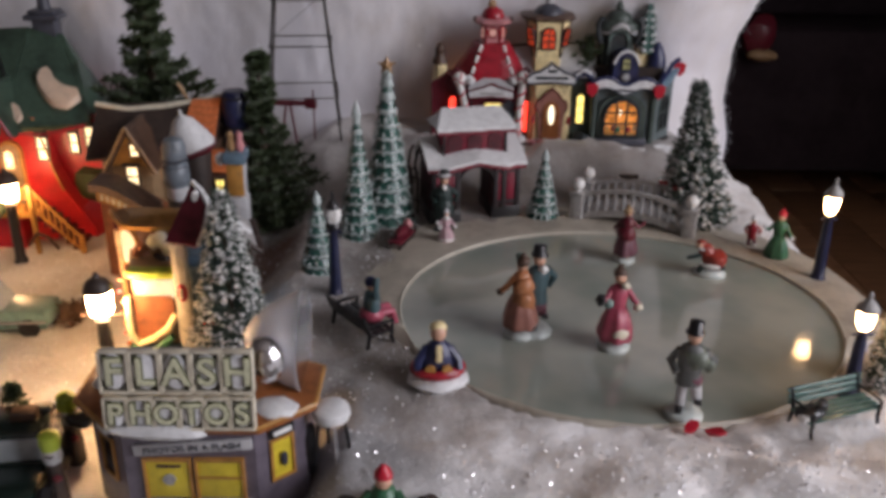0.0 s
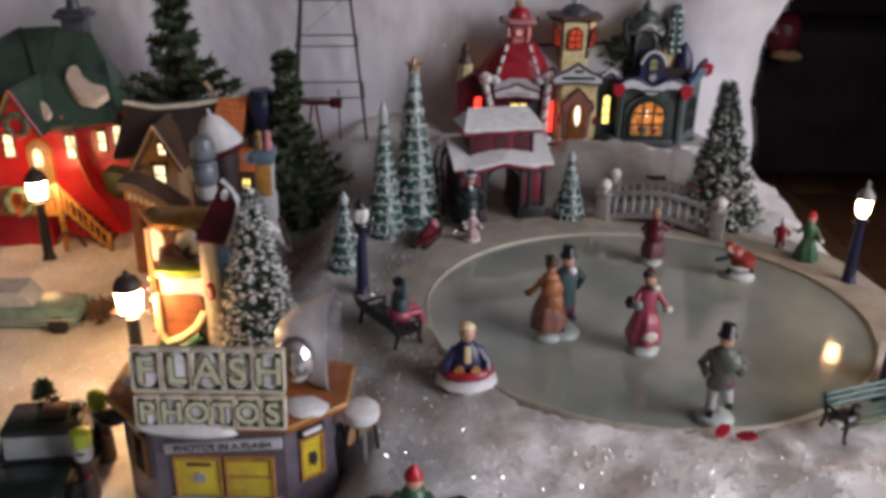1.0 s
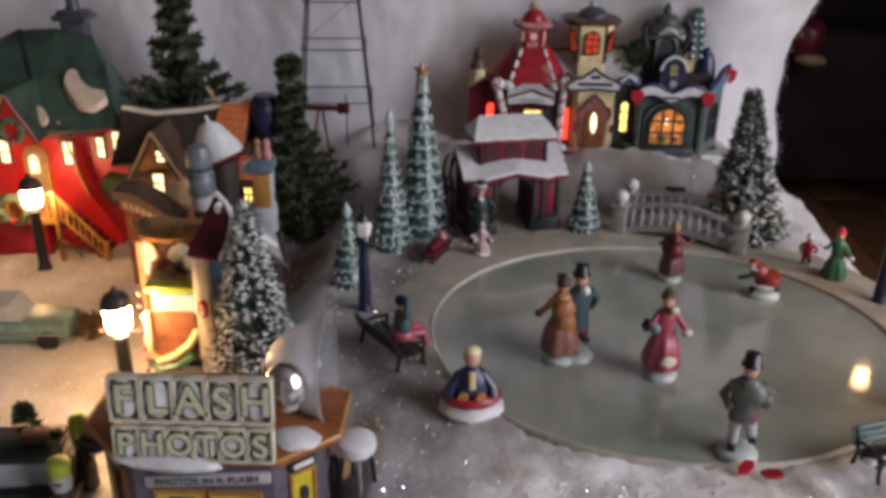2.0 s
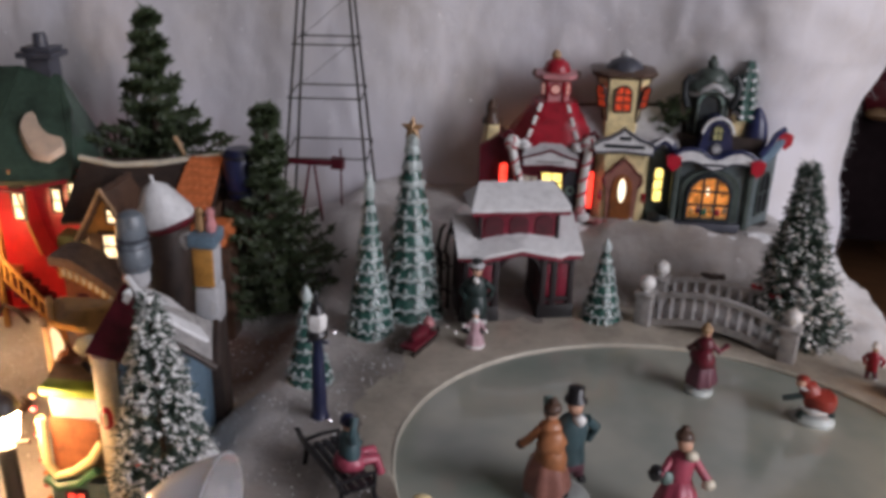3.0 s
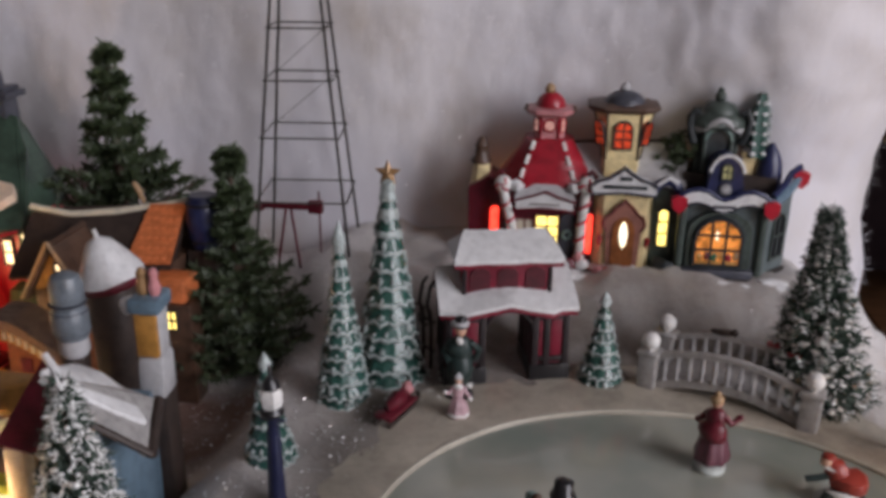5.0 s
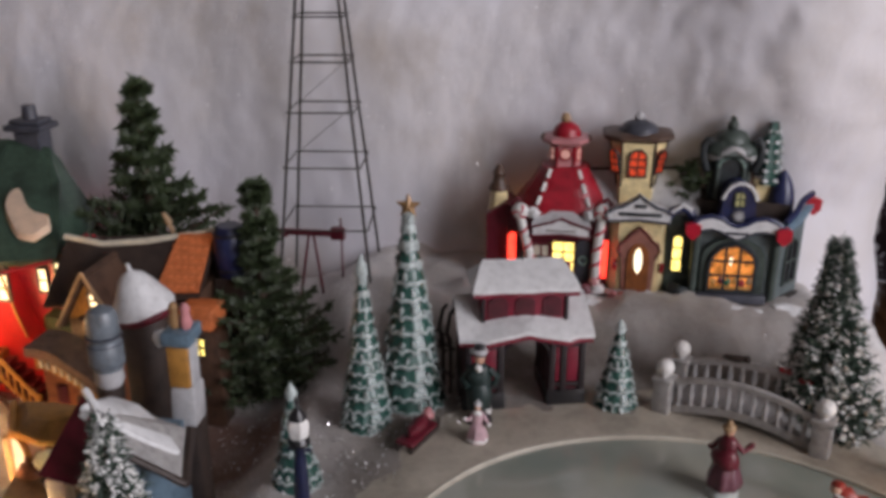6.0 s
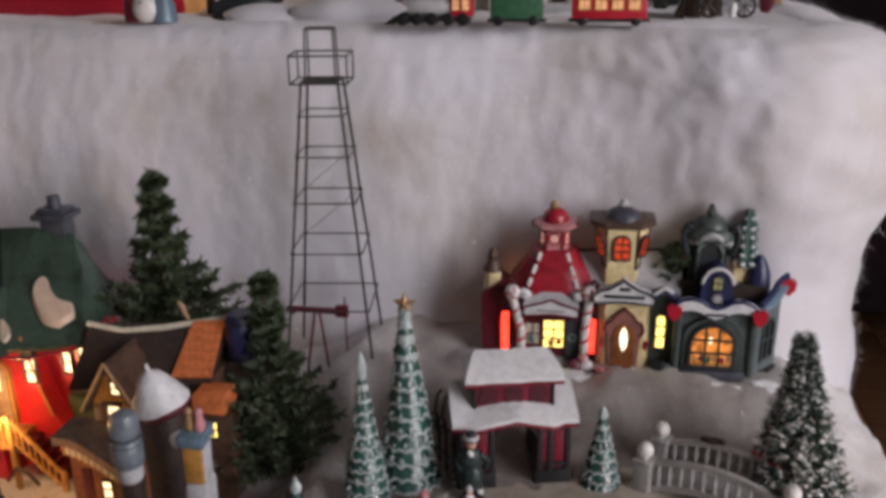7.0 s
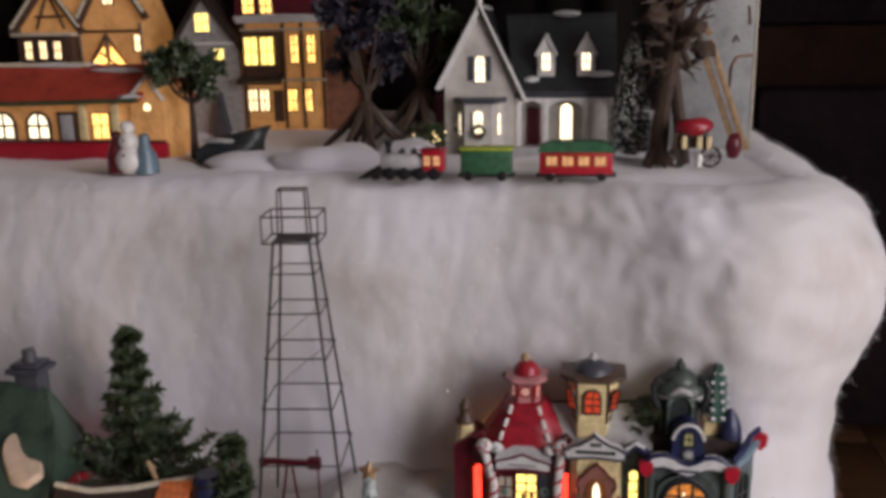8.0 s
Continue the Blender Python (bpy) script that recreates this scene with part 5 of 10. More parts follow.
loft(b, [ring6(RC, 0.0085, 0.0135, 0.0125, 0.1075), ring6(RC, 0.0098, 0.0168, 0.0150, 0.1098), ring6(RC, 0.0096, 0.0162, 0.0146, 0.1120), ring6(RC, 0.0066, 0.0105, 0.0100, 0.1135)])
b.wobble(0.0005, 160)
part("brim", b, PINK, shops, "dusty pink snowy brim")
for s in (-1, 1):
    b = B()
    b.tube([(RC[0] + s * 0.0150, RC[1] - 0.004, 0.1085), (RC[0] + s * 0.0182, RC[1] - 0.005, 0.1120), (RC[0] + s * 0.0165, RC[1] - 0.005, 0.1150)], 0.0013, 6)
    part("brim_scroll", b, BROWN, shops)
b = B()
b.lathe([(0.0106, 0.1125), (0.0108, 0.1150), (0.0092, 0.1195), (0.0058, 0.1225), (0.0028, 0.1238)], (RC[0], RC[1], 0), 14)
part("dome", b, RED, shops, "crimson dome")
b = B()
b.lathe([(0.0030, 0.1232), (0.0040, 0.1255), (0.0032, 0.1280), (0.0012, 0.1300)], (RC[0] - 0.001, RC[1], 0), 10)
part("finial", b, TAN, shops)
for x0, x1, zt in ((-0.0795, -0.0870, 0.0575), (-0.0300, -0.0275, 0.0590)):
    b = B()
    b.tube([(x0, -0.0195, 0.0), (x0, -0.0195, 0.030), (x1, -0.0195, zt)], 0.0036, 12, 0.0033)
    col = part("candy_column", b, WHITE, shops, "white column with red candy stripes")
    b = B()
    pts = []
    for a in np.linspace(0, 9.0 * math.pi, 90):
        f = a / (9.0 * math.pi)
        cx = x0 + (x1 - x0) * max(0.0, (f - 0.5) * 2)
        pts.append((cx + 0.0035 * math.cos(a), -0.0195 + 0.0035 * math.sin(a), 0.002 + (zt - 0.004) * f))
    b.tube(pts, 0.0011, 6)
    part("stripe", b, REDB, col, "red spiral stripe")
    b = B()
    b.ball((x1, -0.0195, zt + 0.0040), 0.0062, 0.0048, 0.0062, 14)
    cap = part("capital", b, WHITE, col)
    for k in range(3):
        b = B()
        a0 = 2.1 * k + 0.4
        b.tube([(x1 + r * math.cos(a0 + r * 160), -0.0238 + 0.25 * r, zt + 0.0040 + r * math.sin(a0 + r * 160)) for r in (0.0006, 0.0022, 0.0038, 0.0056)], 0.0010, 5)
        part("swirl", b, REDB, col)
for x in (-0.0775, -0.0360):
    b = B()
    b.blob((x, -0.0175, 0.0600), 0.0052, 0.0048, 0.0040, 0.45, x * 200)
    part("scroll_snow", b, SNOWP, shops, "lump of snow by the candy column")
b = B()
sheet(b, [(-0.0790, -0.0225, 0.0505), (-0.0565, -0.0230, 0.0590), (-0.0350, -0.0225, 0.0505), (-0.0390, -0.006, 0.0640), (-0.0565, -0.006, 0.0700), (-0.0740, -0.006, 0.0640)], 0.003)
part("porch_roof", b, GREYW, shops, "snowy porch roof")
b = B()
b.prism([(-0.0775, 0.0435), (-0.0565, 0.0455), (-0.0360, 0.0435), (-0.0365, 0.0495), (-0.0565, 0.0565), (-0.0770, 0.0495)], -0.0225, -0.012)
part("pediment", b, SNOWP, shops, "white pediment with snow")
b = B()
b.tube([(-0.080, -0.0225, 0.0430), (-0.0565, -0.0230, 0.0452), (-0.034, -0.0225, 0.0430)], 0.0011, 6).tube([(-0.080, -0.0225, 0.0500), (-0.0640, -0.0228, 0.0545), (-0.0565, -0.0230, 0.0578), (-0.0490, -0.0228, 0.0545), (-0.034, -0.0225, 0.0500)], 0.0010, 6)
part("pediment_trim", b, WINE, shops)
b = B()
b.box(-0.0675, -0.0460, -0.0233, -0.0222, 0.0472, 0.0492, 0.0003)
part("sign_bar", b, STONE, shops, "grey line of unreadable lettering")
window(shops, -0.0760, -0.0650, 0.016, 0.034, -0.0140, WINE, CREAM, (1, 1))
window(shops, -0.0620, -0.0465, 0.014, 0.037, -0.0140, WINE, WIN_YELLOW, (1, 2))
for x, z, r, mt in ((-0.0715, 0.0215, 0.0035, SAGE), (-0.0560, 0.0180, 0.0030, OCHRE), (-0.0500, 0.0190, 0.0026, RED)):
    b = B()
    b.blob((x, -0.0158, z), r, 0.0015, r * 1.2, 0.4, x * 300, 1)
    part("toy", b, mt, shops)
b = B()
b.prism(arch(-0.0445, -0.0345, 0.002, 0.0400, 10), -0.0165, -0.0130)
door = part("dark_door", b, SLATE, shops, "dark door with a wreath")
b = B()
b.tube([(-0.0395 + 0.0030 * math.cos(a), -0.0172, 0.024 + 0.0030 * math.sin(a)) for a in np.linspace(0, 2 * math.pi, 15)], 0.0011, 6)
part("wreath", b, SAGE, door)
window(shops, -0.0960, -0.0885, 0.008, 0.043, -0.0130, WINE, WIN_RED, (0, 0), 0.0014, 0.0010, True)
window(shops, -0.0262, -0.0215, 0.010, 0.040, -0.0140, WINE, WIN_RED, (0, 0), 0.0014, 0.0008)
for k, (x, z, r, mt) in enumerate(((-0.036, 0.004, 0.0058, WINE), (-0.028, 0.005, 0.0050, SNOWP), (-0.031, 0.011, 0.0036, PINK), (-0.072, 0.004, 0.0050, NEEDLE), (-0.062, 0.003, 0.0042, WINE))):
    b = B()
    b.blob((x, -0.0265, z), r, r * 0.8, r, 0.5, k * 2.7)
    part("planter", b, mt, shops)
# -- yellow shop
b = B()
b.slab([(-0.0215, -0.012), (-0.0150, -0.0235), (0.0155, -0.0235), (0.0205, -0.012), (0.0205, 0.024), (-0.0215, 0.024)], 0.0, 0.064)
bmesh.ops.subdivide_edges(b.bm, edges=b.bm.edges[:], cuts=2, use_grid_fill=True)
b.wobble(0.0005, 70)
part("yellow_wall", b, YEL, shops)
ogee = [(-0.0125, 0.0320), (-0.0150, 0.0370), (-0.0135, 0.0425), (-0.0090, 0.0450), (-0.0060, 0.0500), (-0.0020, 0.0530), (0.0, 0.0555), (0.0020, 0.0530), (0.0060, 0.0500), (0.0090, 0.0450), (0.0135, 0.0425), (0.0150, 0.0370), (0.0125, 0.0320)]
b = B()
b.prism([(0.0105, 0.0)] + [(x, z) for x, z in ogee[::-1]] + [(-0.0105, 0.0)], -0.0262, -0.0228)
surround = part("door_surround", b, ROSEWOOD, shops, "rose-brown ogee door surround")
b = B()
b.tube([(x, -0.0263, z) for x, z in ogee], 0.0009, 6)
part("surround_edge", b, WINE, surround)
b = B()
b.prism(arch(-0.0078, 0.0078, 0.002, 0.0425, 12, 0.011), -0.0272, -0.0255)
door = part("door", b, RUST, shops, "arched orange-brown door")
b = B()
b.prism([(0.0, 0.0195), (0.0022, 0.0240), (0.0030, 0.0300), (0.0022, 0.0360), (0.0, 0.0400), (-0.0022, 0.0360), (-0.0030, 0.0300), (-0.0022, 0.0240)], -0.0280, -0.0268)
part("pane", b, WIN_CREAM, door, "lit flame-shaped pane")
for x in (-0.0165, 0.0172):
    b = B()
    b.blob((x, -0.0232, 0.024), 0.0022, 0.002, 0.0046, 0.5, x * 100, 1)
    part("wreath", b, RED, shops, "small red wreath")
gab = [(-0.0240, 0.0655), (-0.0190, 0.0690), (-0.0130, 0.0705), (-0.0080, 0.0740), (-0.0040, 0.0765), (-0.0020, 0.0790), (0.0005, 0.0765), (0.0045, 0.0740), (0.0100, 0.0705), (0.0160, 0.0690), (0.0210, 0.0655)]
b = B()
b.prism([(-0.0230, 0.0595), (-0.001, 0.0612), (0.0200, 0.0595)] + gab[::-1], -0.0272, -0.019)
part("gable", b, SNOWP, shops, "white shaped gable with snow")
b = B()
b.tube([(x, -0.0274, z) for x, z in gab], 0.0012, 6)
b.tube([(-0.0240, -0.0274, 0.0590), (-0.001, -0.0278, 0.0608), (0.0210, -0.0274, 0.0590)], 0.0011, 6)
part("gable_trim", b, SLATE, shops, "slate scrolled trim")
for z, w in ((0.0712, 0.0042), (0.0650, 0.0150)):
    b = B()
    b.box(-0.001 - w, -0.001 + w, -0.0282, -0.0271, z - 0.0014, z + 0.0014, 0.0003)
    part("sign_bar", b, DKSLATE, shops, "dark line of unreadable lettering")
YC = (-0.004, 0.006)
b = B()
loft(b, [ring6(YC, 0.0115, 0.0135, 0.0110, 0.060, 0.012), ring6(YC, 0.0112, 0.0130, 0.0110, 0.078, 0.012), ring6(YC, 0.0112, 0.0142, 0.0115, 0.086, 0.013), ring6(YC, 0.0116, 0.0180, 0.0125, 0.100, 0.015), ring6(YC, 0.0120, 0.0210, 0.0135, 0.1135, 0.018)])
part("tower", b, YEL, shops, "flared yellow tower")
for x0, x1, y0, y1 in ((-0.0113, -0.0120, -0.0112, -0.0137), (0.0113, 0.0120, -0.0112, -0.0137), (-0.0136, -0.0212, -0.0046, -0.0058), (0.0136, 0.0212, -0.0046, -0.0058)):
    b = B()
    w = 0.5 * (x0 + x1)
    k = 1.0 if abs(x0) < 0.012 else 0.93
    b.tube([(YC[0] + x0, YC[1] + y0, 0.079), (YC[0] + w * k, YC[1] + 0.5 * (y0 + y1), 0.097), (YC[0] + x1, YC[1] + y1, 0.1138)], 0.0009, 6)
    part("tower_rib", b, DKBROWN, shops)
window(shops, -0.0056, 0.0056, 0.0890, 0.1075, -0.0128, DKBROWN, WIN_ROSE, (1, 2), 0.0018, 0.0013, True, Matrix.Translation((YC[0], YC[1], 0)) @ Matrix.Translation((0, 0, 0.098)) @ Matrix.Rotation(radians(4), 4, "X") @ Matrix.Translation((0, 0, -0.098)))
for s in (-1, 1):
    m = Matrix.Translation((YC[0] + s * 0.0157, YC[1] - 0.0092, 0.099)) @ Matrix.Rotation(radians(46 * s), 4, "Z") @ Matrix.Rotation(radians(13), 4, "X") @ Matrix.Translation((0, 0, -0.099))
    window(shops, -0.0034, 0.0034, 0.0900, 0.1070, -0.0006, DKBROWN, WIN_ROSE, (1, 2), 0.0016, 0.0010, True, m)
b = B()
loft(b, [ring6(YC, 0.0128, 0.0222, 0.0148, 0.1125, 0.018), ring6(YC, 0.0140, 0.0255, 0.0172, 0.1150, 0.020), ring6(YC, 0.0138, 0.0250, 0.0168, 0.1168, 0.020), ring6(YC, 0.0105, 0.0180, 0.0120, 0.1190, 0.015)])
part("tower_eave", b, BROWN, shops, "brown snow-dusted eave")
b = B()
b.lathe([(0.0150, 0.1175), (0.0140, 0.1205), (0.0110, 0.1240), (0.0065, 0.1262), (0.0030, 0.1272)], (YC[0], YC[1], 0), 16)
part("tower_roof", b, SLATE, shops, "dark slate domed roof")
b = B()
b.lathe([(0.0026, 0.1265), (0.0042, 0.1285), (0.0034, 0.1305), (0.0012, 0.1325)], (YC[0], YC[1], 0), 10)
part("finial", b, GREYW, shops, "snow-capped finial")
# -- narrow green link
b = B()
b.box(0.0200, 0.0400, -0.016, 0.024, 0.0, 0.062, 0.001)
part("link_wall", b, DUSKGREEN, shops)
window(shops, 0.0250, 0.0312, 0.020, 0.0470, -0.0165, DKSLATE, WIN_YELLOW, (0, 2), round_top=True)
b = B()
b.tube([(0.0190, -0.018, 0.0600), (0.0225, -0.0195, 0.0665), (0.0290, -0.0195, 0.0695), (0.0350, -0.0195, 0.0660), (0.0385, -0.0185, 0.0570), (0.0385, -0.018, 0.0500)], 0.0034, 9)
part("link_roof", b, NAVY, shops, "navy curled roof edge")
b = B()
b.tube([(0.0215, -0.0215, 0.0660), (0.0290, -0.0220, 0.0720), (0.0355, -0.0215, 0.0680)], 0.0017, 7)
part("link_snow", b, SNOWP, shops, "snow on the curled roof edge")
b = B()
b.blob((0.029, -0.026, 0.006), 0.008, 0.006, 0.008, 0.5, 4.0)
part("shrub", b, DKSLATE, shops, "dark painted shrub")
# -- green shop
b = B()
b.slab([(0.0380, -0.020), (0.0980, -0.024), (0.1190, 0.002), (0.1180, 0.026), (0.0380, 0.026)], 0.0, 0.058)
bmesh.ops.subdivide_edges(b.bm, edges=b.bm.edges[:], cuts=2, use_grid_fill=True)
b.wobble(0.0005, 80)
part("green_wall", b, BLUESTONE, shops)
for x in (0.0400, 0.0955):
    b = B()
    b.tube([(x, -0.0235, 0.0), (x, -0.0240, 0.040), (x, -0.0245, 0.0525)], 0.0030, 10, 0.0036)
    part("corner_pillar", b, DUSKGREEN, shops, "dark green corner pillar")
b = B()
b.prism(arch(0.0448, 0.0890, 0.004, 0.0500, 14, 0.016), -0.0262, -0.0215)
part("shopfront", b, DUSKGREEN, shops, "dark green arched shopfront")
window(shops, 0.0512, 0.0812, 0.0115, 0.0440, -0.0268, DKSLATE, WIN_ORANGE, (2, 2), 0.0020, 0.0021, True)
b = B()
b.tube([(0.0662 + 0.0172 * math.cos(a), -0.0268, 0.0290 + 0.0178 * math.sin(a)) for a in np.linspace(0, math.pi, 15)], 0.0012, 6)
part("arch_mould", b, DKSLATE, shops, "dark moulding round the shop window")
b = B()
b.ball((0.0650, -0.0268, 0.0330), 0.0016, 0.0010, 0.0050, 10)
part("hanging_lamp", b, WIN_CREAM, shops, "lit lamp in the shop window")
b = B()
b.box(0.0516, 0.0808, -0.0280, -0.0262, 0.0115, 0.0140, 0.0004)
part("display_shelf", b, OCHRE, shops)
for k in range(6):
    b = B()
    b.blob((0.0540 + 0.0050 * k, -0.0277, 0.0168 + 0.0012 * (k % 2)), 0.0024, 0.0010, 0.0034, 0.4, k * 3.0, 1)
    part("toy", b, (OCHRE, WINE, GREEN, OCHRE, RED, TAN)[k], shops)
b = B()
b.box(0.0425, 0.0915, -0.0310, -0.0225, 0.0, 0.0085, 0.001)
b.wobble(0.0006, 100)
part("sill", b, SLATE, shops)
wave = [(0.0365, 0.0560), (0.0420, 0.0600), (0.0490, 0.0615), (0.0560, 0.0600), (0.0610, 0.0565), (0.0670, 0.0545), (0.0730, 0.0565), (0.0790, 0.0600), (0.0860, 0.0610), (0.0925, 0.0590), (0.0985, 0.0540)]
b = B()
b.prism([(x, z + 0.0032) for x, z in wave] + [(x, z - 0.0042) for x, z in wave[::-1]], -0.0285, -0.018)
part("cornice_snow", b, SNOWP, shops, "wavy band of snow")
b = B()
b.tube([(x, -0.0275, z + 0.0048) for x, z in wave], 0.0017, 8)
part("cornice", b, NAVY, shops, "navy wavy cornice")
b = B()
b.tube([(x, -0.0288, z - 0.0046) for x, z in wave], 0.0008, 6)
part("cornice_edge", b, SLATE, shops)
b = B()
b.box(0.0590, 0.0750, -0.0296, -0.0284, 0.0535, 0.0555, 0.0003)
part("sign_bar", b, SLATE, shops, "grey line of unreadable lettering")
b = B()
sheet(b, [(0.0990, -0.0250, 0.0600), (0.1230, 0.000, 0.0740), (0.1200, 0.004, 0.0700), (0.0970, -0.0215, 0.0540)], 0.003)
b.tube([(0.1000, -0.0245, 0.0560), (0.1090, -0.016, 0.0600), (0.1170, -0.006, 0.0670), (0.1240, 0.003, 0.0720)], 0.0030, 8)
part("side_cornice", b, BLUEG, shops, "pale blue side cornice")
b = B()
b.tube([(0.1000, -0.0235, 0.0620), (0.1080, -0.015, 0.0680), (0.1140, -0.006, 0.0745), (0.1220, 0.003, 0.0775)], 0.0024, 8)
part("side_trim", b, NAVY, shops, "navy side trim")
for x, y, z in ((0.0365, -0.0275, 0.0545), (0.0985, -0.0290, 0.0535), (0.1225, -0.001, 0.0690)):
    b = B()
    b.prism([(x - 0.0054, z + 0.005), (x - 0.002, z + 0.0066), (x + 0.002, z + 0.0066), (x + 0.0054, z + 0.005), (x + 0.0046, z - 0.002), (x, z - 0.0064), (x - 0.0046, z - 0.002)], y - 0.003, y + 0.003)
    part("red_drop", b, REDB, shops, "red corner ornament")
window(shops, -0.0075, 0.0075, 0.014, 0.046, 0.0, DUSKGREEN, PANE_DARK, (1, 1), 0.0016, 0.0016, True, Matrix.Translation((0.1090, -0.0107, 0)) @ Matrix.Rotation(radians(51), 4, "Z"))
b = B()
b.prism([(0.0540, 0.0620), (0.0800, 0.0620)] + [(0.0670 + 0.0110 * math.cos(math.pi * i / 12), 0.0740 + 0.0150 * math.sin(math.pi * i / 12)) for i in range(13)], -0.0240, -0.002)
b.wobble(0.0005, 90)
part("dormer", b, NAVY, shops, "navy rounded dormer")
b = B()
b.tube([(0.0670 + 0.0118 * math.cos(a), -0.0242, 0.0740 + 0.0158 * math.sin(a)) for a in np.linspace(0.25, math.pi - 0.25, 13)], 0.0014, 6)
part("dormer_snow", b, SNOWP, shops)
window(shops, 0.0640, 0.0700, 0.0735, 0.0835, -0.0242, DKSLATE, WIN_DIM, (1, 1), 0.0014, 0.0010, True)
b = B()
b.cone((0, 0, 0), 0.0046, 0.0046, 0.0018, 18, pose(0.0670, -0.0238, 0.0665, 90, 0, 0))
clock = part("clock", b, SLATE, shops, "small round clock face")
for k in range(4):
    b = B()
    b.box(-0.0006, 0.0006, -0.0004, 0.0004, -0.0038, 0.0038, 0.0002, pose(0.0670, -0.0260, 0.0665, 0, 45 * k, 0))
    part("spoke", b, GREYW, clock)
b = B()
b.slab([(0.040, -0.008), (0.104, -0.010), (0.110, 0.024), (0.040, 0.026)], 0.055, 0.072)
bmesh.ops.subdivide_edges(b.bm, edges=b.bm.edges[:], cuts=3, use_grid_fill=True)
b.wobble(0.0026, 60)
part("green_roof", b, DKBROWN, shops, "dark brown-green roof")
GC = (0.0620, 0.006)
b = B()
loft(b, [ring6(GC, 0.0090, 0.0140, 0.0095, 0.070), ring6(GC, 0.0088, 0.0135, 0.0092, 0.104)])
part("cupola_core", b, DKSLATE, shops)
for x in (-0.0135, -0.0090, 0.0090, 0.0135):
    b = B()
    b.tube([(GC[0] + x, GC[1] - (0.0102 if abs(x) < 0.01 else 0.0045), 0.072), (GC[0] + x, GC[1] - (0.0102 if abs(x) < 0.01 else 0.0045), 0.101)], 0.0015, 8)
    part("cupola_post", b, DUSKGREEN, shops)
b = B()
b.tube([(GC[0] + 0.0090 * math.cos(a), GC[1] - 0.0106, 0.0960 + 0.0080 * math.sin(a)) for a in np.linspace(0, math.pi, 12)], 0.0015, 7)
part("cupola_arch", b, SAGE, shops, "pale green arch")
b = B()
loft(b, [ring6(GC, 0.0100, 0.0165, 0.0125, 0.1030), ring6(GC, 0.0112, 0.0195, 0.0150, 0.1055), ring6(GC, 0.0108, 0.0185, 0.0145, 0.1090), ring6(GC, 0.0092, 0.0150, 0.0118, 0.1125), ring6(GC, 0.0082, 0.0125, 0.0100, 0.1150)])
part("cupola_brim", b, DUSKGREEN, shops, "dark green brim")
b = B()
b.lathe([(0.0128, 0.1140), (0.0120, 0.1170), (0.0085, 0.1205), (0.0030, 0.1222)], (GC[0], GC[1], 0), 14)
part("cupola_dome", b, DUSKGREEN, shops, "dark green dome")
b = B()
b.tube([(GC[0] + x, GC[1] - 0.0150 + 0.012 * (x / 0.019) ** 2, 0.1070 + 0.0040 * math.cos(x * 230)) for x in np.linspace(-0.0185, 0.0185, 15)], 0.0022, 7)
part("dome_snow", b, GREYW, shops, "pale snowy edge of the dome")
for s in (-1, 1):
    b = B()
    b.tube([(GC[0] + s * 0.0165, 0.000, 0.0930), (GC[0] + s * 0.0195, -0.002, 0.1020), (GC[0] + s * 0.0205, -0.002, 0.1110), (GC[0] + s * 0.0175, -0.002, 0.1165), (GC[0] + s * 0.0145, -0.002, 0.1135)], 0.0030, 8, 0.0022)
    part("dome_scroll", b, DKSLATE, shops, "dark curled bracket")
b = B()
b.lathe([(0.0026, 0.1215), (0.0042, 0.1240), (0.0038, 0.1270), (0.0020, 0.1285), (0.0026, 0.1300), (0.0006, 0.1315)], (GC[0], GC[1], 0), 10)
part("finial", b, DUSKGREEN, shops)
rs = random.Random(77)
b = B()
bush_pts = [(Vector((0.0370 + rs.gauss(0, 0.0055), 0.004 + rs.gauss(0, 0.004), 0.064 + 0.034 * rs.random())), Vector((rs.gauss(0, 0.6), -0.4, 0.6)).normalized()) for _ in range(90)]
needle_cloud(b, rs, bush_pts, 1100, 0.0045, 0.0008)
b.blob((0.037, 0.006, 0.076), 0.0065, 0.006, 0.014, 0.5, 8.0)
part("evergreen", b, NEEDLE, shops, "dark bushy evergreen")
b = B()
b.lathe([(0.0090, 0.060), (0.0096, 0.070), (0.0082, 0.081), (0.0050, 0.089), (0.0012, 0.0945)], (0.1000, 0.000, 0), 12)
part("turret", b, NAVY, shops, "navy cone turret")
b = B()
b.box(0.0800, 0.0940, 0.000, 0.016, 0.06, 0.0870, 0.0015)
b.wobble(0.0008, 100)
stack_ = part("chimney", b, YEL, shops, "yellow stack with snow")
b = B()
b.blob((0.087, 0.007, 0.0880), 0.0078, 0.0085, 0.0030, 0.35, 3.0)
part("chimney_snow", b, GREYW, stack_)
b = B()
sheet(b, [(0.0740, -0.008, 0.0720), (0.0800, -0.010, 0.0700), (0.0820, 0.006, 0.0920), (0.0740, 0.008, 0.0950)], 0.003)
part("roof_patch", b, BROWN, shops, "red-brown roof patch")
tree_b, snow_b = B(), B()
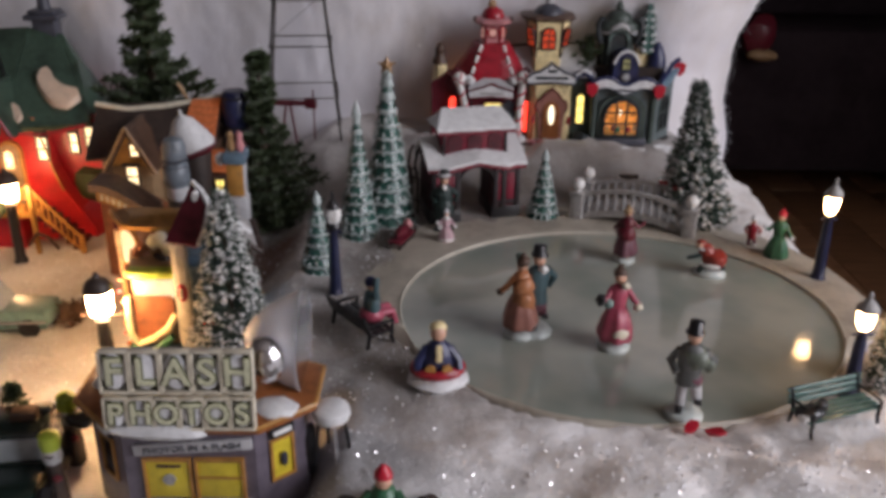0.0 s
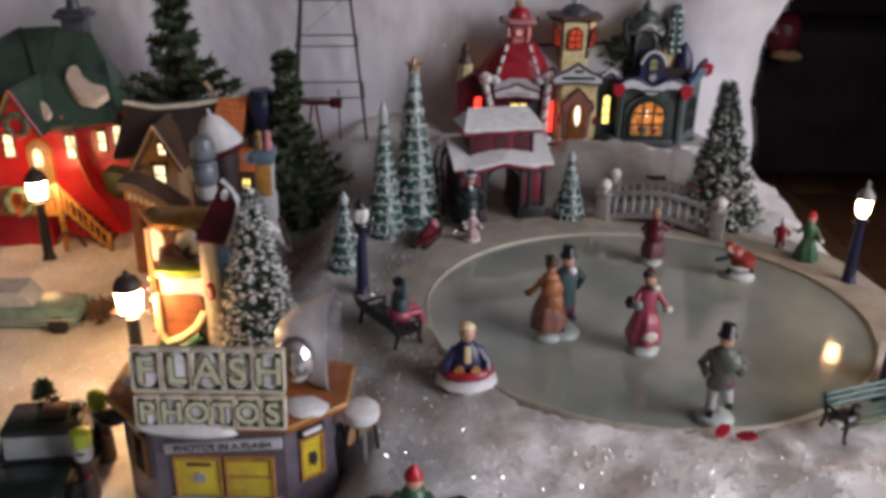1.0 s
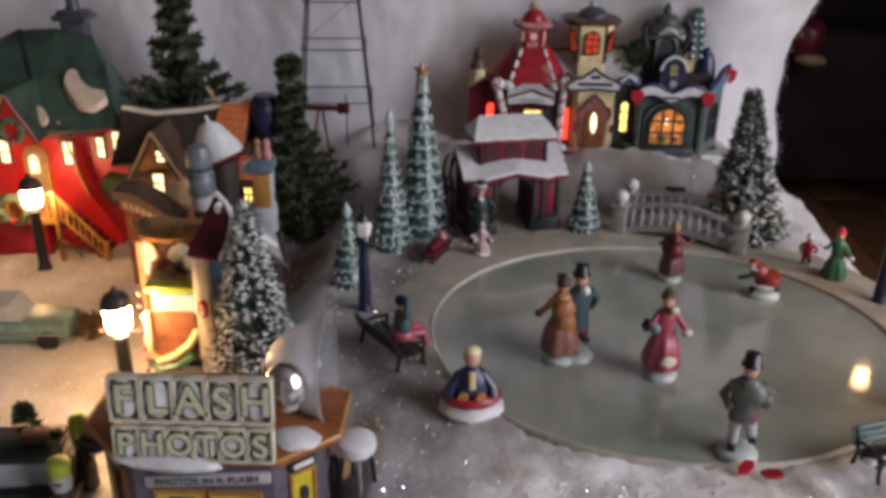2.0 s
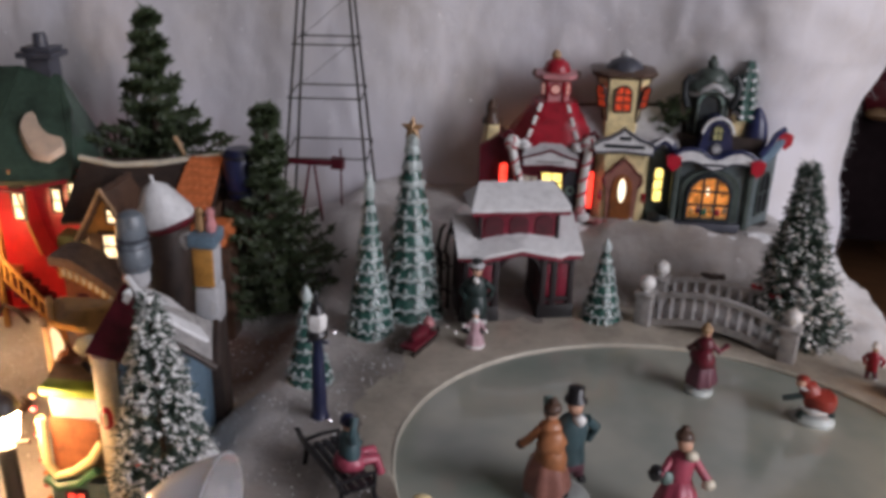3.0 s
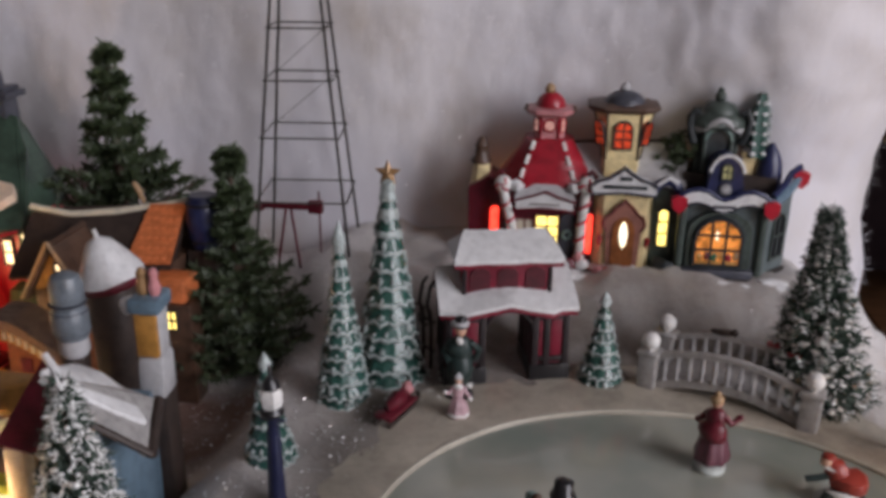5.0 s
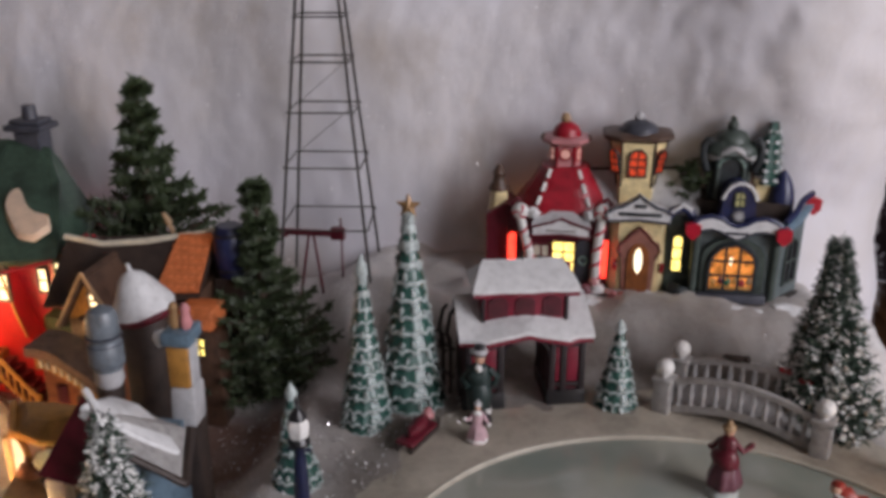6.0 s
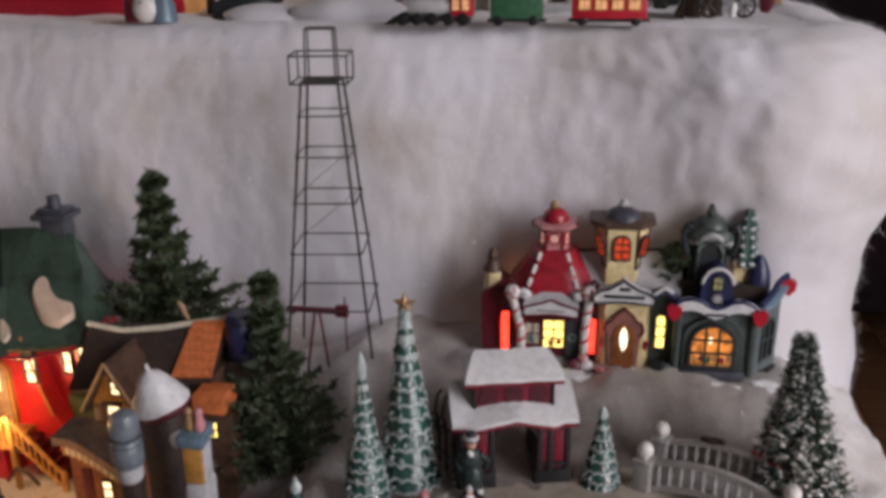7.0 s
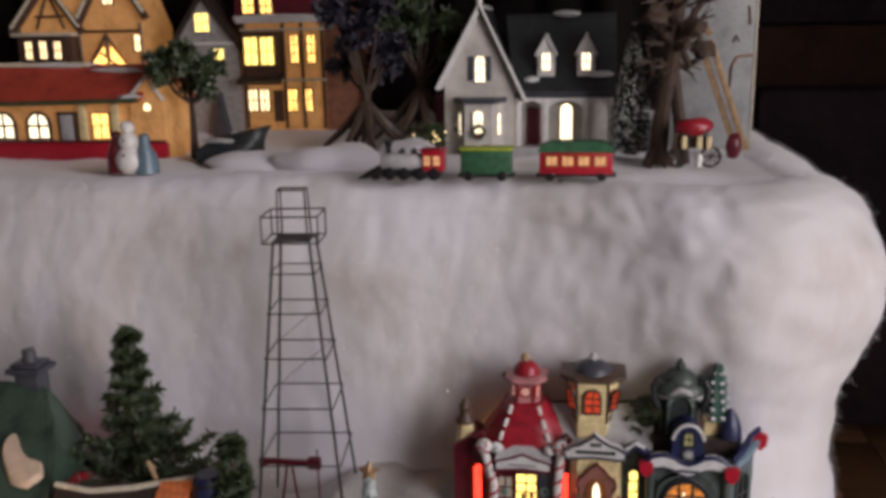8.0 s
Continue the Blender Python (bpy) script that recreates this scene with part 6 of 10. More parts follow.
for k in range(6):
    r = 0.0085 * (1 - 0.05 * k) * (0.72 if k == 5 else 1.0)
    z = 0.0840 + 0.0070 * k
    tree_b.lathe([(r * 0.8, z - 0.0006), (r, z), (r * 0.92, z + 0.003), (r * 0.55, z + 0.0095)], (0.0900, 0.004, 0), 18, 6, 0.12)
    for i in range(6):
        a = 2 * math.pi * i / 6 + k
        snow_b.blob((0.0900 + r * 0.88 * math.cos(a), 0.004 + r * 0.88 * math.sin(a), z + 0.0028), r * 0.30, r * 0.26, 0.0017, 0.5, i + k * 7.0, 1)
ev = part("snowy_tree", tree_b, TIER, shops, "small snowy tree behind the dome")
part("snow", snow_b, SNOWP, ev)
for x, z, r, m_ in ((-0.010, 0.004, 0.0042, REDB), (-0.002, 0.003, 0.0036, WHITE), (0.008, 0.0045, 0.0046, SNOWP), (-0.017, 0.004, 0.0040, PINK), (0.002, 0.006, 0.0030, RED)):
    b = B()
    b.blob((x, -0.033, z), r, r * 0.8, r, 0.3, x * 300, 1)
    part("parcel", b, m_, shops)
# ---------- helpers for houses given in world places ----------
def wpart(name, b, mats, root, parent=None, label="", angle=38):
    """A part whose mesh is given in world places, under root or under a part of it."""
    bmesh.ops.transform(b.bm, matrix=root.matrix_basis.inverted(), verts=b.bm.verts[:])
    return part(name, b, mats, parent or root, label, angle)


def wwindow(root, c, w, h, turn, m_frame, m_glass, bars=(1, 1), round_top=False, depth=0.0018, fr=0.0012, lean=0.0):
    """A window centred at c on a wall turned about the upright axis."""
    m = root.matrix_basis.inverted() @ Matrix.Translation(c) @ Matrix.Rotation(radians(turn), 4, "Z") @ Matrix.Rotation(radians(lean), 4, "X")
    return window(root, -w / 2, w / 2, -h / 2, h / 2, 0.0, m_frame, m_glass, bars, depth, fr, round_top, m)


# ---------- red schoolhouse ----------
school = thing("schoolhouse", at(-0.36, 0.76, -0.03), "red crooked schoolhouse with a green roof and warm lit windows", "house")
b = B()
b.prism([(-0.47, -0.034), (-0.300, -0.032), (-0.300, -0.022), (-0.310, -0.004), (-0.322, 0.014), (-0.328, 0.032), (-0.333, 0.055), (-0.338, 0.078), (-0.47, 0.080)], 0.722, 0.79)
wpart("front_wall", b, SCHOOLGLOW, school)
b = B()
b.prism([(-0.340, 0.0), (-0.285, 0.030), (-0.281, 0.045), (-0.290, 0.076), (-0.340, 0.076)], 0.738, 0.772)
# near the same red but without emission, so this side reads darker
wpart("side_wall", b, REDB, school)
b = B()
b.tube([(-0.3385, 0.7205, 0.078), (-0.333, 0.7205, 0.056), (-0.328, 0.7205, 0.033), (-0.322, 0.7205, 0.014)], 0.0010, 6)
wpart("corner_trim", b, OCHRE, school)
b = B()
b.blob((-0.300, 0.742, 0.015), 0.020, 0.012, 0.018, 0.4, 3.0)
wpart("shrub", b, NEEDLE, school, label="dark green painted shrub")
for k, corners_ in enumerate((
    [(-0.450, 0.706, 0.070), (-0.362, 0.708, 0.071), (-0.365, 0.80, 0.138), (-0.402, 0.80, 0.135)],
    [(-0.53, 0.745, 0.066), (-0.4505, 0.706, 0.070), (-0.4025, 0.80, 0.135)],
    [(-0.3615, 0.708, 0.0705), (-0.294, 0.726, 0.074), (-0.318, 0.782, 0.112), (-0.337, 0.806, 0.131), (-0.3645, 0.80, 0.1375)],
    [(-0.294, 0.726, 0.074), (-0.300, 0.80, 0.076), (-0.336, 0.815, 0.120), (-0.337, 0.806, 0.131)],
    [(-0.402, 0.801, 0.134), (-0.337, 0.807, 0.130), (-0.345, 0.86, 0.07), (-0.47, 0.87, 0.07)],
)):
    roof_b = B()
    sheet(roof_b, corners_, 0.006)
    bmesh.ops.subdivide_edges(roof_b.bm, edges=roof_b.bm.edges[:], cuts=3, use_grid_fill=True)
    roof_b.wobble(0.0016, 30)
    wpart("roof_slope", roof_b, GREENR, school, label="mossy green roof slope")
b = B()
b.tube([(-0.3515, 0.7065, 0.0715), (-0.3720, 0.755, 0.1060), (-0.398, 0.799, 0.1365)], 0.0013, 6)
wpart("roof_seam", b, BLACK, school)


def on_roof(x, y):
    """Height of the front roof slope."""
    return 0.0705 + (y - 0.708) / 0.092 * 0.067


for (x0, y0), pts in (((-0.3215, 0.742), [(-0.025, 0.017), (-0.018, 0.021), (-0.009, 0.012), (0.004, 0.004), (0.017, 0.002), (0.021, -0.005), (0.011, -0.013), (-0.004, -0.011), (-0.014, -0.003), (-0.024, 0.008)]),
                      ((-0.355, 0.722), [(-0.012, 0.006), (0.0, 0.008), (0.010, -0.001), (0.008, -0.007), (-0.002, -0.005), (-0.011, 0.001)])):
    b = B()
    top, low = [], []
    for i, (px, py) in enumerate(pts):
        z = on_roof(x0 + px, y0 + py)
        low.append(b.bm.verts.new((x0 + px * 0.9, y0 + py * 0.9, z - 0.003)))
        top.append(b.bm.verts.new((x0 + px * 0.82, y0 + py * 0.82, z + 0.0020)))
    k = len(pts)
    for i in range(k):
        b.bm.faces.new((low[i], low[(i + 1) % k], top[(i + 1) % k], top[i]))
    b.bm.faces.new(top)
    bmesh.ops.recalc_face_normals(b.bm, faces=b.bm.faces[:])
    bmesh.ops.subdivide_edges(b.bm, edges=b.bm.edges[:], cuts=1, smooth=0.6)
    wpart("roof_snow", b, WARMSNOW, school, label="snow patch with warm lamplight in its cream colour")
b = B()
b.box(-0.362, -0.342, 0.800, 0.818, 0.118, 0.146, 0.001).box(-0.367, -0.337, 0.796, 0.822, 0.144, 0.149, 0.001).box(-0.364, -0.340, 0.799, 0.819, 0.149, 0.1525, 0.001)
b.cone((-0.352, 0.809, 0.1525), 0.0058, 0.005, 0.010, 12)
wpart("chimney", b, SLATE, school, label="dark sooty chimney")
b = B()
b.prism([(-0.388, 0.069), (-0.348, 0.069), (-0.367, 0.1035)], 0.7000, 0.745)
wpart("gable", b, SCHOOLGLOW, school)
for s in (-1, 1):
    b = B()
    sheet(b, [(-0.367, 0.697, 0.1065), (-0.367, 0.752, 0.1065), (-0.367 + s * 0.0215, 0.752, 0.0675), (-0.367 + s * 0.0215, 0.697, 0.0675)], 0.003)
    wpart("gable_roof", b, GREENR, school)
    b = B()
    b.tube([(-0.367, 0.6965, 0.1055), (-0.367 + s * 0.0210, 0.6965, 0.0680)], 0.0012, 6)
    wpart("gable_trim", b, OCHRE if s < 0 else RED, school)
b = B()
b.tube([(-0.345, 0.7065, 0.0685), (-0.325, 0.7070, 0.0680), (-0.297, 0.7250, 0.0715)], 0.0014, 6)
wpart("eave_trim", b, RED, school)


def wreath(root, c, r, mat_a, turn=0.0):
    b = B()
    m = Matrix.Translation(c) @ Matrix.Rotation(radians(turn), 4, "Z")
    b.tube([m @ Vector((r * math.cos(a), 0.0007 * math.sin(9 * a), r * math.sin(a))) for a in np.linspace(0, 2 * math.pi, 25)], r * 0.34, 7)
    b.wobble(0.0009, 300)
    w = wpart("wreath", b, mat_a, root, label="green wreath")
    b = B()
    b.blob(m @ Vector((0, -r * 0.35, -r * 0.8)), r * 0.3, r * 0.25, r * 0.3, 0.3, 2.0, 1)
    wpart("bow", b, RED, root, w)


wreath(school, (-0.3655, 0.6970, 0.0765), 0.0085, WREATHG)
for x in (-0.387, -0.334):
    wwindow(school, (x, 0.7213, 0.0515), 0.008, 0.019, 0, BROWN, WIN_WARM, (0, 1), lean=0)
    b = B()
    b.prism([(x - 0.0065, 0.0625), (x + 0.0065, 0.0625), (x + 0.004, 0.070), (x - 0.004, 0.070)], 0.7185, 0.7225)
    wpart("lintel", b, DKBROWN, school)
for x, z in ((-0.3135, 0.052), (-0.2995, 0.0575)):
    wwindow(school, (x, 0.7372, z), 0.0060, 0.0165, 0, DKBROWN, WIN_WARM, (0, 1))
    b = B()
    b.blob((x, 0.7365, z + 0.0115), 0.006, 0.003, 0.0028, 0.4, x * 90, 1)
    wpart("garland", b, DKBROWN, school)
b = B()
b.prism([(x - 0.3620, z) for x, z in arch(-0.0105, 0.0105, 0.0, 0.058, 12)], 0.7185, 0.7225)
wpart("door_trim", b, OCHRE, school, label="ochre arched trim")
b = B()
b.prism([(x - 0.3620, z) for x, z in arch(-0.0082, 0.0082, 0.0, 0.0555, 12)], 0.7172, 0.7192)
dr = wpart("door", b, TAN, school, label="tan arched door with a lit pane")
b = B()
b.prism([(x - 0.3625, z) for x, z in arch(-0.0035, 0.0035, 0.035, 0.050, 8)], 0.7162, 0.7175)
wpart("pane", b, WIN_WARM, school, dr, "lit pane")
# landing, stair and rails
b = B()
b.box(-0.405, -0.338, 0.690, 0.720, 0.000, 0.006, 0.001)
wpart("landing", b, OCHRE, school)
b = B()
b.box(-0.402, -0.352, 0.698, 0.722, -0.034, 0.000, 0.001)
wpart("foundation", b, REDB, school)
for k in range(7):
    x, z = -0.338 + 0.0055 * k, -0.0015 - 0.0050 * k
    b = B()
    b.box(x, x + 0.007, 0.694, 0.719, z - 0.003, z + 0.0016, 0.0004)
    wpart("step", b, WINE, school)
for y in (0.691,):
    b = B()
    b.tube([(-0.404, y, 0.024), (-0.338, y, 0.026)], 0.0013, 6)
    b.tube([(-0.338, y, 0.027), (-0.300, y, -0.0175)], 0.0015, 6)
    wpart("handrail", b, OCHRE, school)
    b = B()
    b.tube([(-0.338, y, 0.009), (-0.302, y, -0.028)], 0.0012, 6)
    wpart("stringer", b, OCHRE, school)
    for k in range(8):
        x = -0.334 + 0.0045 * k
        z = 0.027 - 0.0445 * (x + 0.338) / 0.038
        b = B()
        b.tube([(x, y, z), (x, y, z - 0.016)], 0.0009, 5)
        wpart("baluster", b, OCHRE, school)
    for k in range(8):
        x = -0.402 + 0.0082 * k
        b = B()
        b.tube([(x, y, 0.024), (x, y, 0.006)], 0.0009, 5)
        wpart("baluster", b, OCHRE, school)
for x, z in ((-0.338, 0.030), (-0.3985, 0.028), (-0.300, -0.014)):
    b = B()
    b.box(x - 0.0018, x + 0.0018, 0.6885, 0.6925, z - 0.062 if x < -0.31 else -0.034, z, 0.0005)
    wpart("newel", b, OCHRE, school)
wreath(school, (-0.370, 0.686, 0.014), 0.0105, WREATHG)
b = B()
b.tube([(-0.345, 0.688, -0.024), (-0.336, 0.687, -0.012), (-0.326, 0.687, -0.016), (-0.32, 0.688, -0.026)], 0.0016, 6)
wpart("sled_rail", b, BROWN, school)

# ---------- brown house with a brick gable ----------
lodge = thing("lodge", at(-0.232, 0.745, -0.03), "dark brown house with a brick gable and snowy ridge", "house")
b = B()
b.box(-0.284, -0.186, 0.715, 0.782, -0.034, 0.060, 0.001)
wpart("wall", b, BROWN, lodge)
b = B()
sheet(b, [(-0.290, 0.698, 0.050), (-0.186, 0.712, 0.056), (-0.186, 0.747, 0.0895), (-0.288, 0.733, 0.0865)], 0.004)
sheet(b, [(-0.288, 0.733, 0.0865), (-0.186, 0.747, 0.0895), (-0.182, 0.79, 0.055), (-0.288, 0.785, 0.05)], 0.004)
b.wobble(0.001, 50)
wpart("roof", b, DKBROWN, lodge, label="dark brown sagging roof")
b = B()
b.tube([(-0.288, 0.731, 0.0885), (-0.262, 0.733, 0.0835), (-0.232, 0.738, 0.0850), (-0.206, 0.744, 0.0890), (-0.184, 0.747, 0.0925)], 0.0022, 7)
b.wobble(0.0012, 120)
wpart("ridge_snow", b, CREAM, lodge, label="uneven cream ridge of snow")
b = B()
b.tube([(-0.214, 0.742, 0.091), (-0.222, 0.746, 0.103), (-0.218, 0.748, 0.096)], 0.0016, 6)
wpart("finial", b, TAN, lodge)
gable_root = B()
sheet(gable_root, [(-0.216, 0.709, 0.060), (-0.187, 0.712, 0.061), (-0.187, 0.745, 0.0912), (-0.210, 0.742, 0.0902)], 0.002)
brickwall = wpart("brick_gable", gable_root, GLOWBRICK, lodge, label="glowing orange brick patch")
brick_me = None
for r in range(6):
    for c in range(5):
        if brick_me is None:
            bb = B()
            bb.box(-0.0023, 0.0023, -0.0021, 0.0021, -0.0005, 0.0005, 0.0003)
            brick_me = mesh_of("brick", bb, GLOWBRICK)
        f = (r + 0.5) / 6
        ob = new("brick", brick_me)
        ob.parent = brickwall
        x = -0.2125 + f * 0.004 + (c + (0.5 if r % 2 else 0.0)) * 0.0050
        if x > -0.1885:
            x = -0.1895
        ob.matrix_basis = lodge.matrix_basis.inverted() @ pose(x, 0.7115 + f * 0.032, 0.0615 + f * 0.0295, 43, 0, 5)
b = B()
b.lathe([(0.0085, 0.062), (0.0108, 0.067), (0.0120, 0.080), (0.0108, 0.094), (0.0085, 0.0985)], (-0.174, 0.742, 0), 16)
barrel = wpart("barrel", b, NAVY, lodge, label="dark navy water barrel")
for z in (0.068, 0.093):
    b = B()
    b.lathe([(0.0112, z - 0.001), (0.0118, z), (0.0112, z + 0.001)], (-0.174, 0.742, 0), 16)
    wpart("hoop", b, BLACK, lodge, barrel)
b = B()
b.box(-0.184, -0.164, 0.733, 0.751, -0.034, 0.062, 0.001)
wpart("barrel_stand", b, DKBROWN, lodge)
b = B()
b.box(-0.264, -0.232, 0.684, 0.716, -0.034, 0.052, 0.001)
wpart("dormer_wall", b, TAN, lodge)
b = B()
b.prism([(-0.2655, 0.050), (-0.2305, 0.050), (-0.248, 0.078)], 0.683, 0.72)
wpart("dormer_gable", b, OCHRE, lodge, label="ochre gable")
for s in (-1, 1):
    b = B()
    sheet(b, [(-0.248, 0.679, 0.083), (-0.248, 0.722, 0.083), (-0.248 + s * 0.021, 0.722, 0.046), (-0.248 + s * 0.021, 0.679, 0.046)], 0.003)
    wpart("dormer_roof", b, BROWN, lodge)
    b = B()
    b.tube([(-0.248, 0.6785, 0.0835), (-0.248 + s * 0.0215, 0.6785, 0.0455)], 0.0013, 6)
    wpart("bargeboard", b, TAN, lodge)
wwindow(lodge, (-0.2475, 0.6838, 0.041), 0.0085, 0.016, 0, BROWN, WIN_WARM, (0, 1))
wwindow(lodge, (-0.2435, 0.6828, 0.0635), 0.006, 0.009, 0, BROWN, WIN_WARM, (0, 1))
b = B()
b.box(-0.2545, -0.2405, 0.680, 0.684, 0.050, 0.0525, 0.0006)
wpart("window_hood", b, BROWN, lodge)
b = B()
b.box(-0.194, -0.170, 0.692, 0.716, 0.042, 0.056, 0.002)
b.wobble(0.0015, 60)
# roof shares the emitting brick colour, so it glows without a source
wpart("porch_roof", b, GLOWBRICK, lodge, label="salmon porch roof with a glow in its colour")
b = B()
b.box(-0.196, -0.168, 0.694, 0.712, -0.03, 0.040, 0.001)
wpart("porch_wall", b, BROWN, lodge)
wwindow(lodge, (-0.180, 0.6935, 0.030), 0.006, 0.012, 0, DKBROWN, WIN_YELLOW, (1, 1))

def bowed(x, lift):
    """Height of the slanting, bowed porch sign."""
    f = (x + 0.259) / 0.035
    return 0.0465 - 0.0195 * f * f ** 0.4 + lift if f > 0 else 0.0465 + lift


def bowed_band(low, high, y0, y1, x0=-0.262, x1=-0.223, n=9):
    b = B()
    xs = [x0 + (x1 - x0) * i / (n - 1) for i in range(n)]
    b.prism([(x, bowed(x, low)) for x in xs] + [(x, bowed(x, high)) for x in reversed(xs)], y0, y1)
    return b


b = bowed_band(-0.002, 0.0045, 0.636, 0.664, -0.266, -0.219)
b.wobble(0.0010, 80)
wpart("porch_awning", b, AWNING, lodge, label="brown bowed porch awning")
b = B()
b.prism([(-0.262, -0.034), (-0.224, -0.034), (-0.224, 0.016), (-0.240, 0.028), (-0.262, 0.036)], 0.646, 0.690)
wpart("porch_front", b, SIENNA, lodge)
board = wpart("sign_board", bowed_band(-0.0110, -0.0022, 0.6395, 0.6450), OCHRE, lodge, label="ochre bowed sign board")
for k in range(8):
    x = -0.2575 + 0.0042 * k
    b = B()
    b.box(x - 0.0013, x + 0.0013, 0.6380, 0.6402, bowed(x, -0.0090), bowed(x, -0.0042), 0.0003)
    wpart("sign_bar", b, CREAM, lodge, board)
b = B()
b.box(-0.254, -0.247, 0.6445, 0.647, -0.004, 0.022, 0.0005)
wpart("porch_door", b, WINE, lodge)
wwindow(lodge, (-0.2365, 0.6455, 0.008), 0.006, 0.012, 0, BROWN, WIN_WARM, (0, 1))

# ---------- crooked bakery ----------
bakery = thing("bakery", at(-0.165, 0.555, -0.03), "crooked lit bakery with a red gable, turrets and tall chimney", "house")
b = B()
b.slab([(-0.217, 0.558), (-0.203, 0.538), (-0.185, 0.528), (-0.162, 0.535), (-0.160, 0.558)], -0.034, 0.060)
b.wobble(0.001, 60)
wpart("left_wing", b, SIENNA, bakery, label="burnt orange plaster wing")
WING = [(-0.221, 0.560), (-0.205, 0.534), (-0.184, 0.524), (-0.160, 0.532), (-0.158, 0.560)]
b = B()
low = [b.bm.verts.new((x, y, 0.0585 + 0.003 * (k == 2))) for k, (x, y) in enumerate(WING)]
top = [b.bm.verts.new((-0.188 + (x + 0.188) * 0.7, 0.550 + (y - 0.55) * 0.6, 0.0650 + 0.003 * (k == 2))) for k, (x, y) in enumerate(WING)]
for k in range(5):
    b.bm.faces.new((low[k], low[(k + 1) % 5], top[(k + 1) % 5], top[k]))
b.bm.faces.new(top)
b.bm.faces.new(low[::-1])
bmesh.ops.recalc_face_normals(b.bm, faces=b.bm.faces[:])
bmesh.ops.subdivide_edges(b.bm, edges=b.bm.edges[:], cuts=2, use_grid_fill=True)
b.wobble(0.0014, 70)
wpart("wing_roof", b, OCHRE, bakery, label="crooked ochre wing roof")
b = B()
b.tube([(x, y, 0.0600 + 0.003 * (k == 2)) for k, (x, y) in enumerate(WING[:4])], 0.0020, 7)
b.wobble(0.0008, 120)
wpart("wing_eave", b, OCHRE, bakery, label="ochre eave moulding")
for k, (x, y) in enumerate(((-0.2085, 0.5345), (-0.1735, 0.5240))):
    b = B()
    b.tube([(x, y, -0.030), (x, y - 0.001, 0.058)], 0.0019, 7)
    wpart("corner_post", b, TAN, bakery)
for k, (x, y, z, r) in enumerate(((-0.1745, 0.5165, 0.0585, 0.0055), (-0.1690, 0.5100, 0.0550, 0.0040), (-0.1805, 0.5185, 0.0560, 0.0045))):
    b = B()
    b.blob((x, y, z), r, r * 0.6, r * 1.15, 0.4, k * 3.0)
    wpart("scroll", b, CREAM, bakery, label="cream plaster scroll")
# dark brown tube paints in the shadow below the scrolls
b = B()
b.tube([(-0.1790, 0.5150, 0.0490), (-0.1740, 0.5120, 0.0475), (-0.1690, 0.5080, 0.0500)], 0.0018, 6)
wpart("scroll_shadow", b, DKBROWN, bakery, label="dark strip standing for the scrolls' shadow")
wwindow(bakery, (-0.2010, 0.5320, 0.047), 0.0150, 0.024, -30, OCHRE, WIN_WHITE, (0, 0), True)
b = B()
b.ball((-0.1905, 0.5215, 0.0455), 0.0062, 0.0040, 0.0075, 14)
b.cone((-0.1905, 0.5215, 0.0385), 0.0076, 0.0058, 0.004, 14)
b.cone((-0.1905, 0.5215, 0.0520), 0.002, 0.0008, 0.004, 8)
wpart("bread_bell", b, SIENNA, bakery, label="brown bell-shaped ornament")
b = B()
b.slab([(-0.202, 0.535), (-0.192, 0.502), (-0.184, 0.498), (-0.160, 0.500), (-0.158, 0.54)], -0.034, 0.046)
wpart("front_bay", b, TAN, bakery)
b = B()
b.box(-0.1925, -0.1605, 0.4945, 0.504, 0.0415, 0.0465, 0.001)
wpart("awning_bar", b, LIME, bakery, label="bright green awning bar")
b = B()
b.box(-0.188, -0.164, 0.4955, 0.499, 0.028, 0.0405, 0.0006)
wpart("light_panel", b, WIN_WHITE, bakery, label="lit shop window head")
b = B()
b.prism([(-0.189, 0.030), (-0.165, 0.030), (-0.164, 0.012), (-0.170, 0.004), (-0.180, -0.001), (-0.190, -0.002)], 0.4945, 0.499)
wpart("shop_window", b, SIENNA, bakery, label="warm ochre shop window")
b = B()
b.tube([(-0.1925, 0.4935, 0.030), (-0.1930, 0.4935, 0.004), (-0.188, 0.4925, -0.003), (-0.178, 0.4925, 0.001), (-0.169, 0.4935, 0.008), (-0.163, 0.4945, 0.018)], 0.0024, 7)
wpart("window_trim", b, YEL, bakery, label="cream yellow curved trim")
b = B()
b.tube([(-0.1935, 0.4915, -0.004), (-0.186, 0.4905, -0.008), (-0.176, 0.4905, -0.005), (-0.166, 0.492, 0.003)], 0.0026, 7)
wpart("garland", b, GREEN, bakery, label="dark green garland")
b = B()
b.slab([(-0.196, 0.502), (-0.192, 0.4925), (-0.163, 0.4925), (-0.16, 0.51)], -0.034, -0.006)
wpart("stall_riser", b, SAGE, bakery)
wwindow(bakery, (-0.1785, 0.4918, -0.0165), 0.0085, 0.0105, 0, WINE, WIN_RED, (1, 1))
b = B()
b.box(-0.1625, -0.1535, 0.4925, 0.500, -0.03, 0.066, 0.001)
wpart("pilaster", b, CREAM, bakery, label="tall cream pilaster")
b = B()
b.ball((-0.1575, 0.4915, 0.034), 0.0034, 0.0014, 0.0062, 12)
badge = wpart("badge", b, REDB, bakery, label="red oval badge with a pale bar")
b = B()
b.box(-0.1588, -0.1562, 0.4895, 0.4905, 0.0305, 0.0375, 0.0003)
wpart("badge_bar", b, CREAM, bakery, badge)
